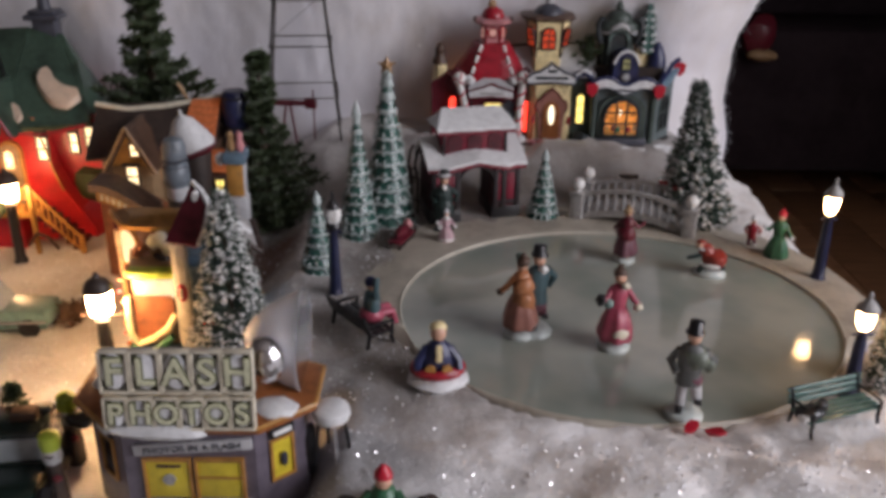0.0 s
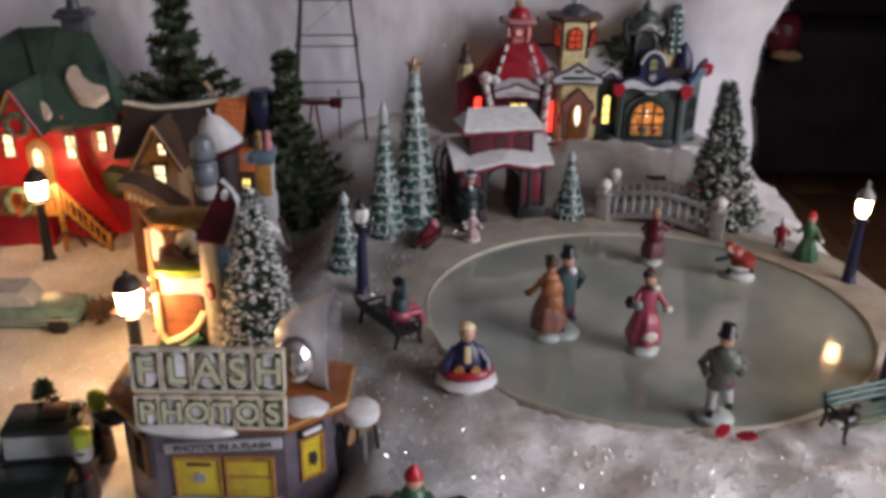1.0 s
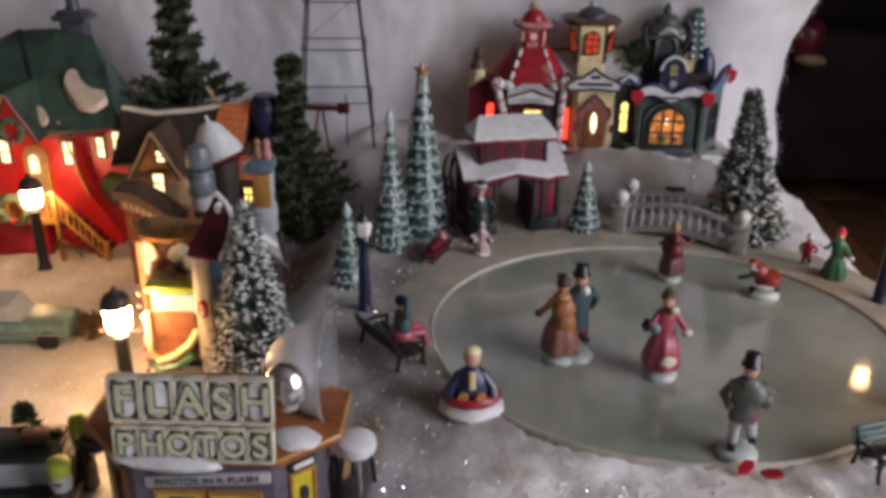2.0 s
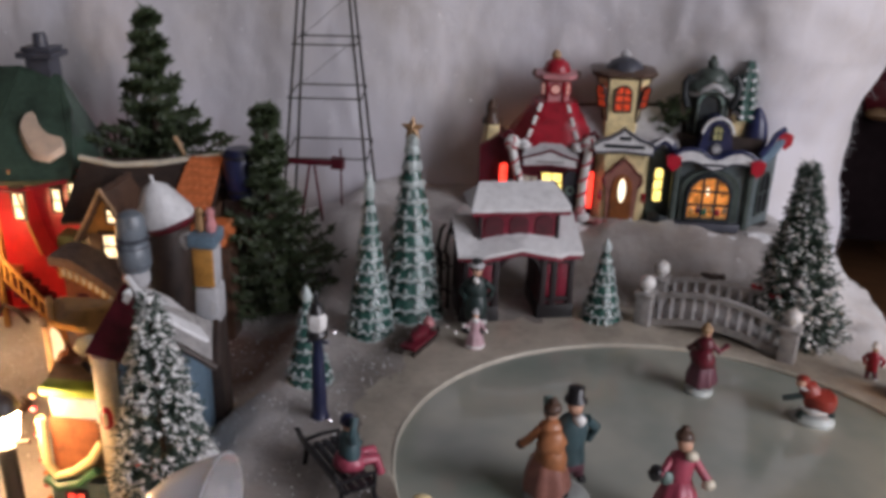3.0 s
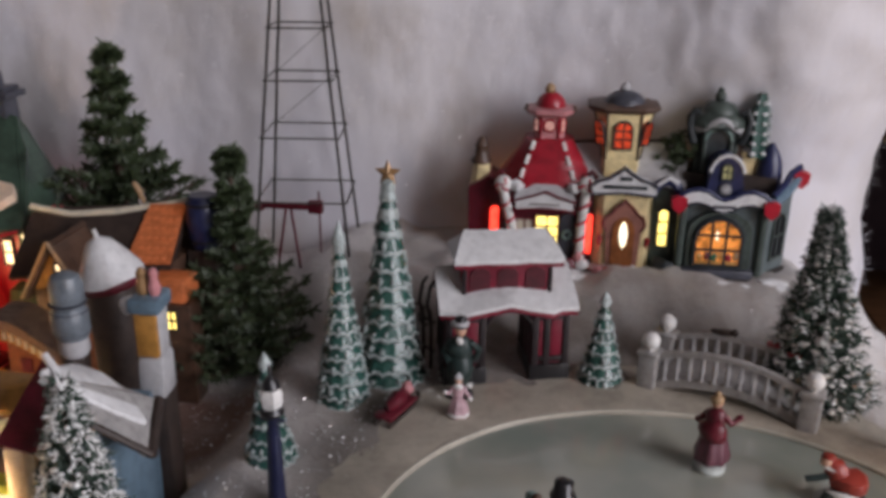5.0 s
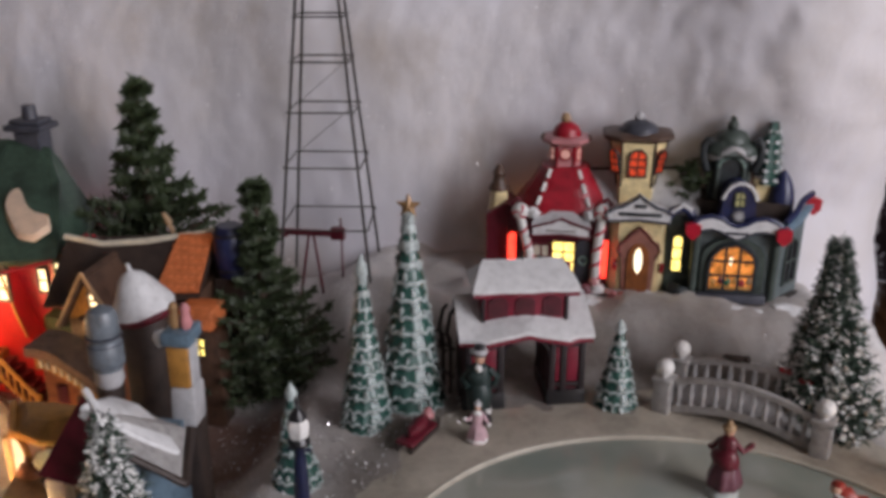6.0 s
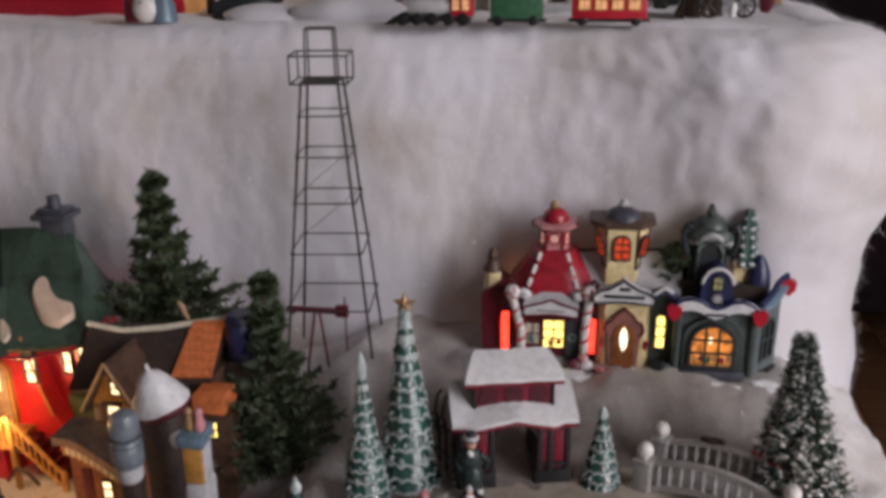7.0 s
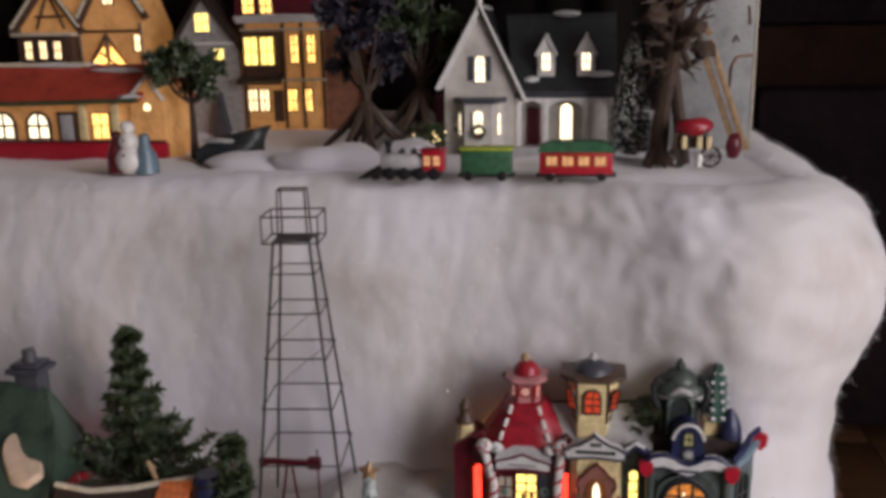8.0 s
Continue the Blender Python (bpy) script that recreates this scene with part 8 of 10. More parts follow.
CAMEL = paint("camel_paint", (0.38, 0.15, 0.06), 0.45, 0.3)
figure("skater", at(0.064, 0.509, 0.0, 20), "teal-coated skater in a dark hat dancing with a partner", [BASEI, PLUM, DKTEAL, SKIN, BLACK, BLACK, WHITE], "man", 0.060, True, G, ((6, 0.001, -0.004, 0.0395, 0.0030, 0.0025, 0.0028), (1, 0.0, 0.001, 0.015, 0.0062, 0.0050, 0.0060)))
figure("skater", at(0.0535, 0.5055, 0.0, 200), "camel-coated skater dancing with a partner on the ice", [BASEI, ROSEWOOD, CAMEL, SKIN, BROWN, BROWN, SAGE], "lady", 0.057, True, G, ((2, 0.0, 0.003, 0.022, 0.0072, 0.0060, 0.0090), (2, 0.0, 0.004, 0.031, 0.0068, 0.0052, 0.0070), (6, 0.001, -0.002, 0.049, 0.0030, 0.0030, 0.0028)))
figure("skater", at(0.112, 0.491, 0.0, 10), "skater in a rose pink dress and cap on the ice", [BASEI, ROSE, ROSE, SKIN, BROWN, BLACK, CREAM, SAGE], "lady", 0.056, True, G, ((6, 0.002, -0.005, 0.041, 0.0030, 0.0022, 0.0024), (5, -0.0135, -0.006, 0.033, 0.0032, 0.0028, 0.0042), (6, 0.0115, -0.005, 0.026, 0.0030, 0.0026, 0.0028), (7, -0.008, -0.005, 0.030, 0.0030, 0.0024, 0.0034), (6, 0.0, -0.0095, 0.010, 0.0050, 0.0020, 0.0040)))
figure("skater", at(0.138, 0.416, 0.0, -15), "skater in a grey green cape and dark hat on the ice", [BASEI, GREYW, WOOLG, SKIN, BLACK, BLACK, DUSKSAGE, PLUM], "man", 0.058, True, G, ((6, 0.002, -0.001, 0.033, 0.0078, 0.0062, 0.0070), (7, 0.0, 0.0005, 0.0205, 0.0066, 0.0054, 0.0062), (6, 0.009, 0.0, 0.029, 0.0036, 0.0030, 0.0040)))
b = B()
b.use(0).lathe([(0.0115, 0.0), (0.0120, 0.002), (0.0095, 0.0045), (0.003, 0.005)], n=18, squash=0.8)
b.use(1).blob((0.003, 0, 0.0125), 0.0095, 0.0075, 0.0075, 0.4, 3.0).blob((-0.004, -0.001, 0.0180), 0.0058, 0.0050, 0.0062, 0.35, 5.0)
b.use(2).tube([(0.002, -0.004, 0.009), (-0.006, -0.006, 0.0075), (-0.007, -0.006, 0.0035)], 0.0024, 7).tube([(0.006, 0.003, 0.008), (0.010, 0.002, 0.004)], 0.0022, 7)
b.use(2).tube([(-0.006, -0.003, 0.017), (-0.012, -0.006, 0.0150), (-0.017, -0.007, 0.0135)], 0.0017, 6)
b.use(4).blob((0.000, -0.0062, 0.0090), 0.0075, 0.0020, 0.0022, 0.5, 2.0).blob((-0.0065, -0.003, 0.0205), 0.0036, 0.0030, 0.0016, 0.4, 9.0)
b.use(3).ball((-0.0088, -0.002, 0.0228), 0.0032, n=10)
b.use(1).ball((-0.0082, -0.0010, 0.0248), 0.0036, 0.0034, 0.0026, 10)
b.wobble(0.0006, 150)
solid("skater", b, [BASEI, BRICKCOAT, COATGREEN, SKIN, WHITE], at(0.2025, 0.600, 0.0, -20), "crouching skater in a red coat with white trim", "figurine", G)
figure("skater", at(0.143, 0.6225, 0.0, 150), "skater seen from behind in a wine red coat and skirt", [BASEI, PLUM, WINE, SKIN, TAN, WINE, ROSE], "lady", 0.045, True, G, ((2, 0.0, 0.002, 0.025, 0.0092, 0.0070, 0.0085), (6, 0.0, -0.004, 0.009, 0.0080, 0.0060, 0.0040)))
figure("carol_child", at(0.249, 0.651, -0.001, -30), "small child figure in wine red and white", [BASEI, PLUM, RED, SKIN, WHITE, WHITE], "man", 0.029, False)
figure("bank_lady", at(0.262, 0.630, -0.001, -30), "lady figure in a full green skirt and red hat", [BASEI, GREEN, GREEN, SKIN, REDB, WHITE], "lady", 0.044, False)
figure("guard", at(0.0045, 0.679, -0.002, 0), "stout doorman in a dark green coat by the gate", [BLACK, DKSLATE, COATGREEN, SKIN, BLACK, WHITE, GREYW], "man", 0.052, True, "", ((6, 0.0, 0.0, 0.0490, 0.0058, 0.0054, 0.0022), (5, 0.0, -0.005, 0.0395, 0.0026, 0.0020, 0.0026), (2, 0.0, 0.0, 0.018, 0.0088, 0.0072, 0.0145), (2, 0.0, 0.0, 0.031, 0.0088, 0.0064, 0.0075)))
figure("pink_child", at(0.0065, 0.6535, -0.001, 5), "small child in a pale pink coat and dark boots", [BLACK, PALEPINK, PALEPINK, SKIN, GREYW, WHITE], "lady", 0.031, False, "", ((5, 0.0, -0.002, 0.008, 0.0118, 0.0112, 0.0030), (5, 0.0, -0.005, 0.040, 0.0050, 0.0030, 0.0030)))

# tube rider
b = B()
b.use(0).blob((0, 0, 0.003), 0.0185, 0.0150, 0.0065, 0.2, 4.0)
b.use(1).tube([(0.0135 * math.cos(a), 0.0105 * math.sin(a), 0.0105) for a in np.linspace(0, 2 * math.pi, 25)], 0.0030, 9)
b.use(2).lathe([(0.0105, 0.011), (0.0108, 0.016), (0.0072, 0.025), (0.0025, 0.029)], n=24, squash=0.75)
b.tube([(-0.006, 0, 0.024), (-0.0115, -0.004, 0.017), (-0.0120, -0.006, 0.012)], 0.0028, 7).tube([(0.006, 0, 0.024), (0.0115, -0.004, 0.017), (0.0120, -0.006, 0.012)], 0.0028, 7)
b.use(3).tube([(-0.004, -0.004, 0.013), (-0.005, -0.0105, 0.0140)], 0.0030, 7).tube([(0.004, -0.004, 0.013), (0.005, -0.0105, 0.0140)], 0.0030, 7)
b.use(4).ball((0, -0.001, 0.0335), 0.0046, 0.0046, 0.0052, 12)
b.use(5).ball((0, 0.0006, 0.0360), 0.0050, 0.0048, 0.0040, 12)
b.use(5).box(-0.0018, 0.0018, -0.0085, -0.0065, 0.018, 0.029, 0.0005)
b.wobble(0.0004, 130)
solid("tube_rider", b, [SNOWP, RED, NAVY, OCHRE, SKIN, YEL], at(0.001, 0.4475, 0.0, 4), "figure in a navy jacket riding a red snow tube", "figurine")

# sled with a parcel
sled = thing("sled", at(-0.0285, 0.6500, 0.0, 69), "small dark red sled lying on the snow by the pond", "sled")
for s in (-1, 1):
    b = B()
    b.tube([(-0.016, s * 0.0045, 0.002), (0.012, s * 0.0045, 0.002), (0.017, s * 0.0045, 0.006), (0.016, s * 0.0045, 0.009)], 0.0011, 6)
    part("runner", b, DKBROWN, sled)
b = B()
b.box(-0.016, 0.014, -0.0058, 0.0058, 0.005, 0.0075, 0.0008)
part("deck", b, WINE, sled)
b = B()
b.blob((0.0, 0, 0.0105), 0.0115, 0.005, 0.0045, 0.35, 2.0)
part("load", b, WINE, sled, "wine red bundle")
b = B()
b.blob((0.012, 0.0, 0.0125), 0.004, 0.004, 0.004, 0.3, 6.0)
part("knot", b, PINK, sled)


# benches
BENCHG = paint("bench_green", (0.055, 0.125, 0.105), 0.4, 0.3)
def bench(m, label, slat_mat, length=0.052):
    t = thing("bench", m, label, "bench")
    L = length / 2
    for k in range(4):
        b = B()
        b.box(-L, L, -0.0085 + 0.0046 * k, -0.0050 + 0.0046 * k, 0.0118, 0.0132, 0.0004)
        part("seat_slat", b, slat_mat, t)
    for k in range(3):
        b = B()
        b.box(-L, L, -0.0007, 0.0007, -0.0016, 0.0016, 0.0004, pose(0, 0.0105 + 0.0012 * k, 0.0170 + 0.0042 * k, -16, 0, 0))
        part("back_slat", b, slat_mat, t)
    for x in (-L + 0.003, L - 0.003):
        b = B()
        b.tube([(x, -0.0095, 0.0), (x, -0.0080, 0.006), (x, -0.0085, 0.012)], 0.0013, 6)
        b.tube([(x, 0.0105, 0.0), (x, 0.0085, 0.012), (x, 0.0130, 0.0275)], 0.0013, 6)
        b.tube([(x, -0.0085, 0.012), (x, -0.0090, 0.0185), (x, 0.0, 0.0195), (x, 0.0105, 0.0185)], 0.0012, 6)
        b.tube([(x, -0.0085, 0.0112), (x, 0.0090, 0.0112)], 0.0012, 6)
        part("iron_side", b, BLACK, t, "black cast iron side")
    return t


bench(at(-0.0475, 0.5060, -0.001, 128) @ Matrix.Diagonal((1, 1, 0.85, 1)), "black iron bench with dark slats on the snow", BLACK, 0.047)
figure("bench_sitter", at(-0.0410, 0.5000, 0.0112, 118), "seated figure waving, in a green coat and blue cap", [BLACK, ROSE, DKTEAL, SKIN, NAVY, BLACK, GREEN], "seated", 0.052, False)
bench(at(0.2185, 0.4085, 0.002, 20) @ Matrix.Diagonal((0.9, 0.9, 0.74, 1)), "green slatted park bench with black iron sides", BENCHG, 0.056)
b = B()
b.blob((0, 0, 0.003), 0.0085, 0.006, 0.004, 0.6, 2.0).blob((0.006, 0.001, 0.006), 0.004, 0.003, 0.005, 0.5, 3.0)
b.use(1).blob((-0.004, -0.004, 0.003), 0.004, 0.003, 0.003, 0.4, 4.0, 1)
solid("cloth_sack", b, [BLACK, WHITE], at(0.200, 0.4000, 0.0105), "dark bundle with a white cloth lying on the bench", "bundle")

# red leaves lying on the snow at the pond edge
for x, y, a in ((0.1375, 0.3985, 30), (0.1495, 0.394, -35)):
    b = B()
    b.slab([(-0.0055, -0.001), (-0.002, -0.0032), (0.003, -0.0026), (0.006, 0.0006), (0.002, 0.0030), (-0.003, 0.0026)], 0.0, 0.0016)
    b.wobble(0.0007, 300)
    solid("red_mitten", b, REDB, pose(x, y, 0.0045, 10, -12, a), "bright red mitten dropped on the snow", "mitten", "red mittens")

brush_tree("gold_tree", at(0.268, 0.452, -0.004), 0.075, 0.017, "small gold and white beaded tree by the lamp", 0.9, 160, 21, needles=2600)

# elf at the front
b = B()
b.use(0).lathe([(0.0080, 0.0), (0.0088, 0.006), (0.0050, 0.014), (0.002, 0.016)], n=14)
b.tube([(-0.006, 0, 0.011), (-0.011, -0.004, 0.006)], 0.0026, 7).tube([(0.006, 0, 0.011), (0.010, -0.005, 0.007)], 0.0026, 7)
b.use(1).ball((0, -0.001, 0.0185), 0.0042, 0.0042, 0.0044, 12)
b.use(2).lathe([(0.0046, 0.0205), (0.0040, 0.0235), (0.0016, 0.0265), (0.0004, 0.0275)], n=12)
b.use(3).blob((0.002, -0.008, 0.004), 0.009, 0.005, 0.004, 0.5, 3.0)
solid("elf", b, [GREEN, SKIN, REDB, DKBROWN], at(-0.0240, 0.3385, -0.003), "small elf figure in green with a red cap", "figurine")
b = B()
for k, (x, y, z, r) in enumerate(((-0.018, 0.0, 0.004, 0.007), (-0.006, -0.006, 0.003, 0.006), (0.016, -0.004, 0.003, 0.007), (0.020, 0.006, 0.003, 0.005))):
    b.blob((x, y, z), r, r * 0.8, r * 0.6, 0.6, k * 3.0)
solid("shrubs", b, [DKBROWN], at(-0.0235, 0.336, -0.003), "low dark shrubs on the snow around the elf", "shrub", kind="stuff")


# ---------- vehicles and posts on the left ----------
def wheel(parent, x, y, z, r, turn=0):
    b = B()
    m = pose(x, y, z, 0, 90, 0)
    b.lathe([(r * 0.62, -0.0022), (r * 0.98, -0.0018), (r, 0.0), (r * 0.98, 0.0018), (r * 0.62, 0.0022)], n=18, m=m)
    w = part("wheel", b, BLACK, parent, "black rubber tyre")
    b = B()
    b.lathe([(r * 0.6, -0.0020), (r * 0.55, 0.0), (r * 0.6, 0.0020)], n=14, m=m)
    part("rim", b, CREAM, w, "cream rim")


car = thing("vintage_car", at(-0.2270, 0.392, -0.0305, 8) @ Matrix.Diagonal((1.15, 0.87, 0.85, 1)), "dark green vintage car loaded with a tree and parcels", "car")
b = B()
b.box(-0.017, 0.017, -0.045, -0.008, 0.007, 0.0185, 0.003)
b.box(-0.019, 0.019, -0.010, 0.034, 0.007, 0.020, 0.003)
part("body", b, CARGREEN, car)
b = B()
b.prism([(-0.018, 0.019), (0.018, 0.019), (0.0155, 0.036), (-0.0155, 0.036)], -0.004, 0.026)
b.box(-0.017, 0.017, -0.006, 0.028, 0.0335, 0.0395, 0.0028)
part("cab", b, CARGREEN, car)
b = B()
b.box(-0.0155, 0.0155, -0.0008, 0.0008, -0.0075, 0.0075, 0.0006, pose(0, -0.0058, 0.0275, -8, 0, 0))
part("windshield", b, WINDSHIELD, car, "frosted pale windshield")
for s in (-1, 1):
    b = B()
    b.box(s * 0.0165 - 0.0008, s * 0.0165 + 0.0008, 0.0, 0.022, 0.0215, 0.0335, 0.0004)
    part("side_window", b, PANE_DARK, car)
    b = B()
    b.tube([(s * 0.0205, -0.046, 0.008), (s * 0.0205, -0.034, 0.016), (s * 0.0205, -0.020, 0.011), (s * 0.0205, 0.008, 0.008), (s * 0.0205, 0.022, 0.016), (s * 0.0205, 0.036, 0.008)], 0.0038, 8)
    part("fender", b, BLACK, car)
    wheel(car, s * 0.0205, -0.034, 0.0085, 0.0085)
    wheel(car, s * 0.0205, 0.022, 0.0085, 0.0085)
    b = B()
    b.ball((s * 0.013, -0.0475, 0.017), 0.0034, 0.003, 0.0034, 10)
    part("headlight", b, CHROME, car)
b = B()
b.box(-0.022, 0.022, -0.0515, -0.0490, 0.006, 0.0085, 0.0006)
part("bumper", b, CHROME, car)
b = B()
b.box(-0.016, 0.016, 0.026, 0.046, 0.008, 0.021, 0.001)
part("rumble_box", b, BROWN, car)
rng_car = random.Random(4)
b = B()
tw = []
for _ in range(90):
    f = rng_car.random()
    a = rng_car.uniform(0, 6.28)
    tw.append((Vector((-0.004 + 0.008 * (1 - f) * math.cos(a), 0.034 + 0.008 * (1 - f) * math.sin(a), 0.020 + 0.030 * f)), Vector((math.cos(a), math.sin(a), 0.3)).normalized()))
needle_cloud(b, rng_car, tw, 900, 0.004, 0.0006)
solid("loose_tree", b, NEEDLE, at(-0.2270, 0.392, -0.0305, 8) @ Matrix.Diagonal((1.15, 0.87, 0.85, 1)), "little dark green tree standing in the car", "tree")
for k, (x, y, z, sx, mt) in enumerate(((0.010, 0.036, 0.025, 0.005, BROWN), (-0.012, 0.040, 0.0245, 0.005, BROWN), (0.006, 0.012, 0.0415, 0.006, BROWN), (0.013, 0.020, 0.041, 0.0035, GREYW))):
    b = B()
    b.box(x - sx, x + sx, y - sx * 0.8, y + sx * 0.8, z - sx * 0.6, z + sx * 0.6, 0.0008)
    solid("parcel", b, mt, at(-0.2270, 0.392, -0.0305, 8) @ Matrix.Diagonal((1.15, 0.87, 0.85, 1)), "small tied parcel loaded on the car", "parcel", "parcels on the car")

for k, (x, y, h) in enumerate(((-0.2005, 0.409, 0.046), (-0.1965, 0.375, 0.045))):
    t = thing("bollard", at(x, y, -0.031), "dark post with a lime green knob and red ribbon", "bollard", "green-topped posts")
    b = B()
    b.lathe([(0.0052, 0.0), (0.0050, h * 0.3), (0.0042, h * 0.5), (0.0048, h * 0.72), (0.0040, h * 0.8)], n=10)
    b.wobble(0.0006, 200)
    part("post", b, DKBROWN, t)
    b = B()
    b.lathe([(0.0046, h * 0.60), (0.0052, h * 0.66), (0.0048, h * 0.78)], n=10)
    part("collar", b, GREYW, t, "grey collar")
    b = B()
    b.lathe([(0.0050, h * 0.78), (0.0056, h * 0.86), (0.0052, h * 0.96), (0.0022, h)], n=12)
    part("knob", b, LIME, t, "lime green knob")
    b = B()
    b.blob((0.0022, -0.0035, h * 0.40), 0.0028, 0.002, 0.003, 0.4, 2.0, 1)
    part("ribbon", b, WINE, t)

truck = thing("teal_car", at(-0.308, 0.560, -0.031, 4), "low teal car with chrome trim parked in warm snow", "car")
b = B()
b.prism([(-0.046, 0.006), (0.034, 0.006), (0.037, 0.012), (0.034, 0.0185), (0.010, 0.0205), (-0.046, 0.021)], -0.015, 0.015)
bmesh.ops.bevel(b.bm, geom=b.bm.edges[:], offset=0.0018, segments=2, affect="EDGES", profile=0.5)
part("body", b, TEAL, truck)
b = B()
b.prism([(-0.040, 0.020), (0.006, 0.020), (-0.002, 0.032), (-0.034, 0.032)], -0.012, 0.012)
part("cabin", b, WINDSHIELD, truck, "pale glazed cabin")
for y in (-0.0158, 0.0158):
    b = B()
    b.box(-0.045, 0.035, y - 0.0006, y + 0.0006, 0.0115, 0.0135, 0.0003)
    part("chrome_strip", b, CHROME, truck)
b = B()
b.box(0.0345, 0.0390, -0.015, 0.015, 0.006, 0.010, 0.0008)
part("bumper", b, CHROME, truck)
for x in (-0.030, 0.022):
    for y in (-0.0135, 0.0135):
        b = B()
        b.lathe([(0.0045, -0.0022), (0.0073, -0.0018), (0.0075, 0.0), (0.0073, 0.0018), (0.0045, 0.0022)], n=16, m=pose(x, y, 0.0072, 90, 0, 0))
        part("wheel", b, BLACK, truck)
b = B()
rb = random.Random(8)
needle_cloud(b, rb, [(Vector((rb.gauss(0, 0.004), rb.gauss(0, 0.007), 0.006 + rb.random() * 0.010)), Vector((0, 0, 1))) for _ in range(50)], 700, 0.006, 0.0008)
solid("brushwood", b, BROWN, at(-0.2615, 0.564, -0.032), "brown tuft of brushwood lying behind the teal car", "brushwood")
# ---------- upper tier ----------
def mound(name, c, rx, ry, rz, seed, label):
    b = B()
    b.blob((0, 0, 0), rx, ry, rz, 0.35, seed, 3)
    solid(name, b, COTTON, at(*c), label, "snow mound", kind="stuff")


mound("snow_mound", (-0.150, 1.005, 0.286), 0.055, 0.032, 0.020, 2.0, "soft heap of white snow behind the train")
mound("snow_mound", (-0.225, 1.02, 0.284), 0.05, 0.035, 0.013, 5.0, "soft heap of white snow on the upper tier")
mound("snow_mound", (-0.075, 1.02, 0.286), 0.035, 0.025, 0.022, 7.0, "soft heap of white snow beside the engine")

# -- white farmhouse
farm = thing("farmhouse", at(0.03, 1.12, 0.296), "white lit farmhouse with a dark roof and red door", "house")
b = B()
b.prism([(-0.053, 0.284), (0.021, 0.284), (0.021, 0.352), (-0.016, 0.425), (-0.053, 0.360)], 1.100, 1.19)
wpart("gable_wall", b, FARMW, farm)
b = B()
b.box(0.021, 0.116, 1.118, 1.19, 0.284, 0.350, 0.001)
wpart("wing_wall", b, FARMW, farm)
for s, x1, z1 in ((-1, -0.060, 0.352), (1, 0.030, 0.340)):
    b = B()
    sheet(b, [(-0.016, 1.094, 0.434), (-0.016, 1.195, 0.434), (x1, 1.195, z1), (x1, 1.094, z1)], 0.004)
    wpart("gable_roof", b, DKSLATE if s > 0 else SNOWP, farm, label="roof slope of the gable")
b = B()
b.tube([(-0.060, 1.093, 0.351), (-0.016, 1.093, 0.434), (0.030, 1.093, 0.339)], 0.0022, 6)
wpart("bargeboard", b, WHITE, farm)
b = B()
b.lathe([(0.0020, 0.432), (0.0032, 0.437), (0.0014, 0.444), (0.0004, 0.455)], (-0.016, 1.096, 0), 8)
wpart("finial", b, WHITE, farm)
b = B()
sheet(b, [(0.018, 1.100, 0.347), (0.121, 1.100, 0.347), (0.119, 1.150, 0.424), (0.006, 1.150, 0.424)], 0.004)
sheet(b, [(0.006, 1.151, 0.424), (0.119, 1.151, 0.424), (0.121, 1.20, 0.35), (0.018, 1.20, 0.35)], 0.004)
wpart("main_roof", b, DKSLATE, farm, label="dark slate roof")
for x0, x1, y, z in ((0.055, 0.083, 1.148, 0.4235), (0.090, 0.117, 1.112, 0.3635), (0.026, 0.044, 1.108, 0.359)):
    b = B()
    b.blob(((x0 + x1) / 2, y, z), (x1 - x0) / 2, 0.007, 0.0035, 0.3, x0 * 90)
    wpart("roof_snow", b, SNOWP, farm)
for x in (0.0500, 0.0895):
    b = B()
    b.prism([(x - 0.0085, 0.362), (x + 0.0085, 0.362), (x + 0.0085, 0.386), (x, 0.4015), (x - 0.0085, 0.386)], 1.106, 1.14)
    d = wpart("dormer", b, WHITE, farm, label="white dormer")
    for s in (-1, 1):
        b = B()
        sheet(b, [(x, 1.103, 0.4045), (x, 1.142, 0.4045), (x + s * 0.0115, 1.142, 0.383), (x + s * 0.0115, 1.103, 0.383)], 0.002)
        wpart("dormer_roof", b, SNOWP, farm, d)
    wwindow(farm, (x, 1.1055, 0.3765), 0.0085, 0.0165, 0, WHITE, WIN_CREAM, (1, 1))
wwindow(farm, (-0.0160, 1.0995, 0.3705), 0.0095, 0.026, 0, GREYW, WIN_CREAM, (1, 2), True)
for s in (-1, 1):
    b = B()
    b.box(-0.0160 + s * 0.0085 - 0.0026, -0.0160 + s * 0.0085 + 0.0026, 1.0975, 1.1002, 0.359, 0.383, 0.0004)
    wpart("shutter", b, SLATE, farm, label="dark shutter")
b = B()
b.slab([(-0.0395, 1.100), (-0.0300, 1.082), (-0.0020, 1.082), (0.0075, 1.100)], 0.284, 0.337)
wpart("bay", b, FARMW, farm)
b = B()
b.slab([(-0.0430, 1.100), (-0.0320, 1.078), (0.0, 1.078), (0.0110, 1.100)], 0.337, 0.3425)
wpart("bay_roof", b, SLATE, farm, label="dark bay roof")
wwindow(farm, (-0.0160, 1.0815, 0.3190), 0.0095, 0.022, 0, GREYW, WIN_CREAM, (1, 1), True)
wwindow(farm, (-0.0348, 1.0905, 0.3165), 0.0065, 0.022, -62, GREYW, WIN_CREAM, (0, 1), True)
wwindow(farm, (0.0028, 1.0905, 0.3165), 0.0065, 0.022, 62, GREYW, WIN_CREAM, (0, 1), True)
wreath(farm, (-0.0160, 1.0795, 0.3095), 0.0058, NEEDLE)
b = B()
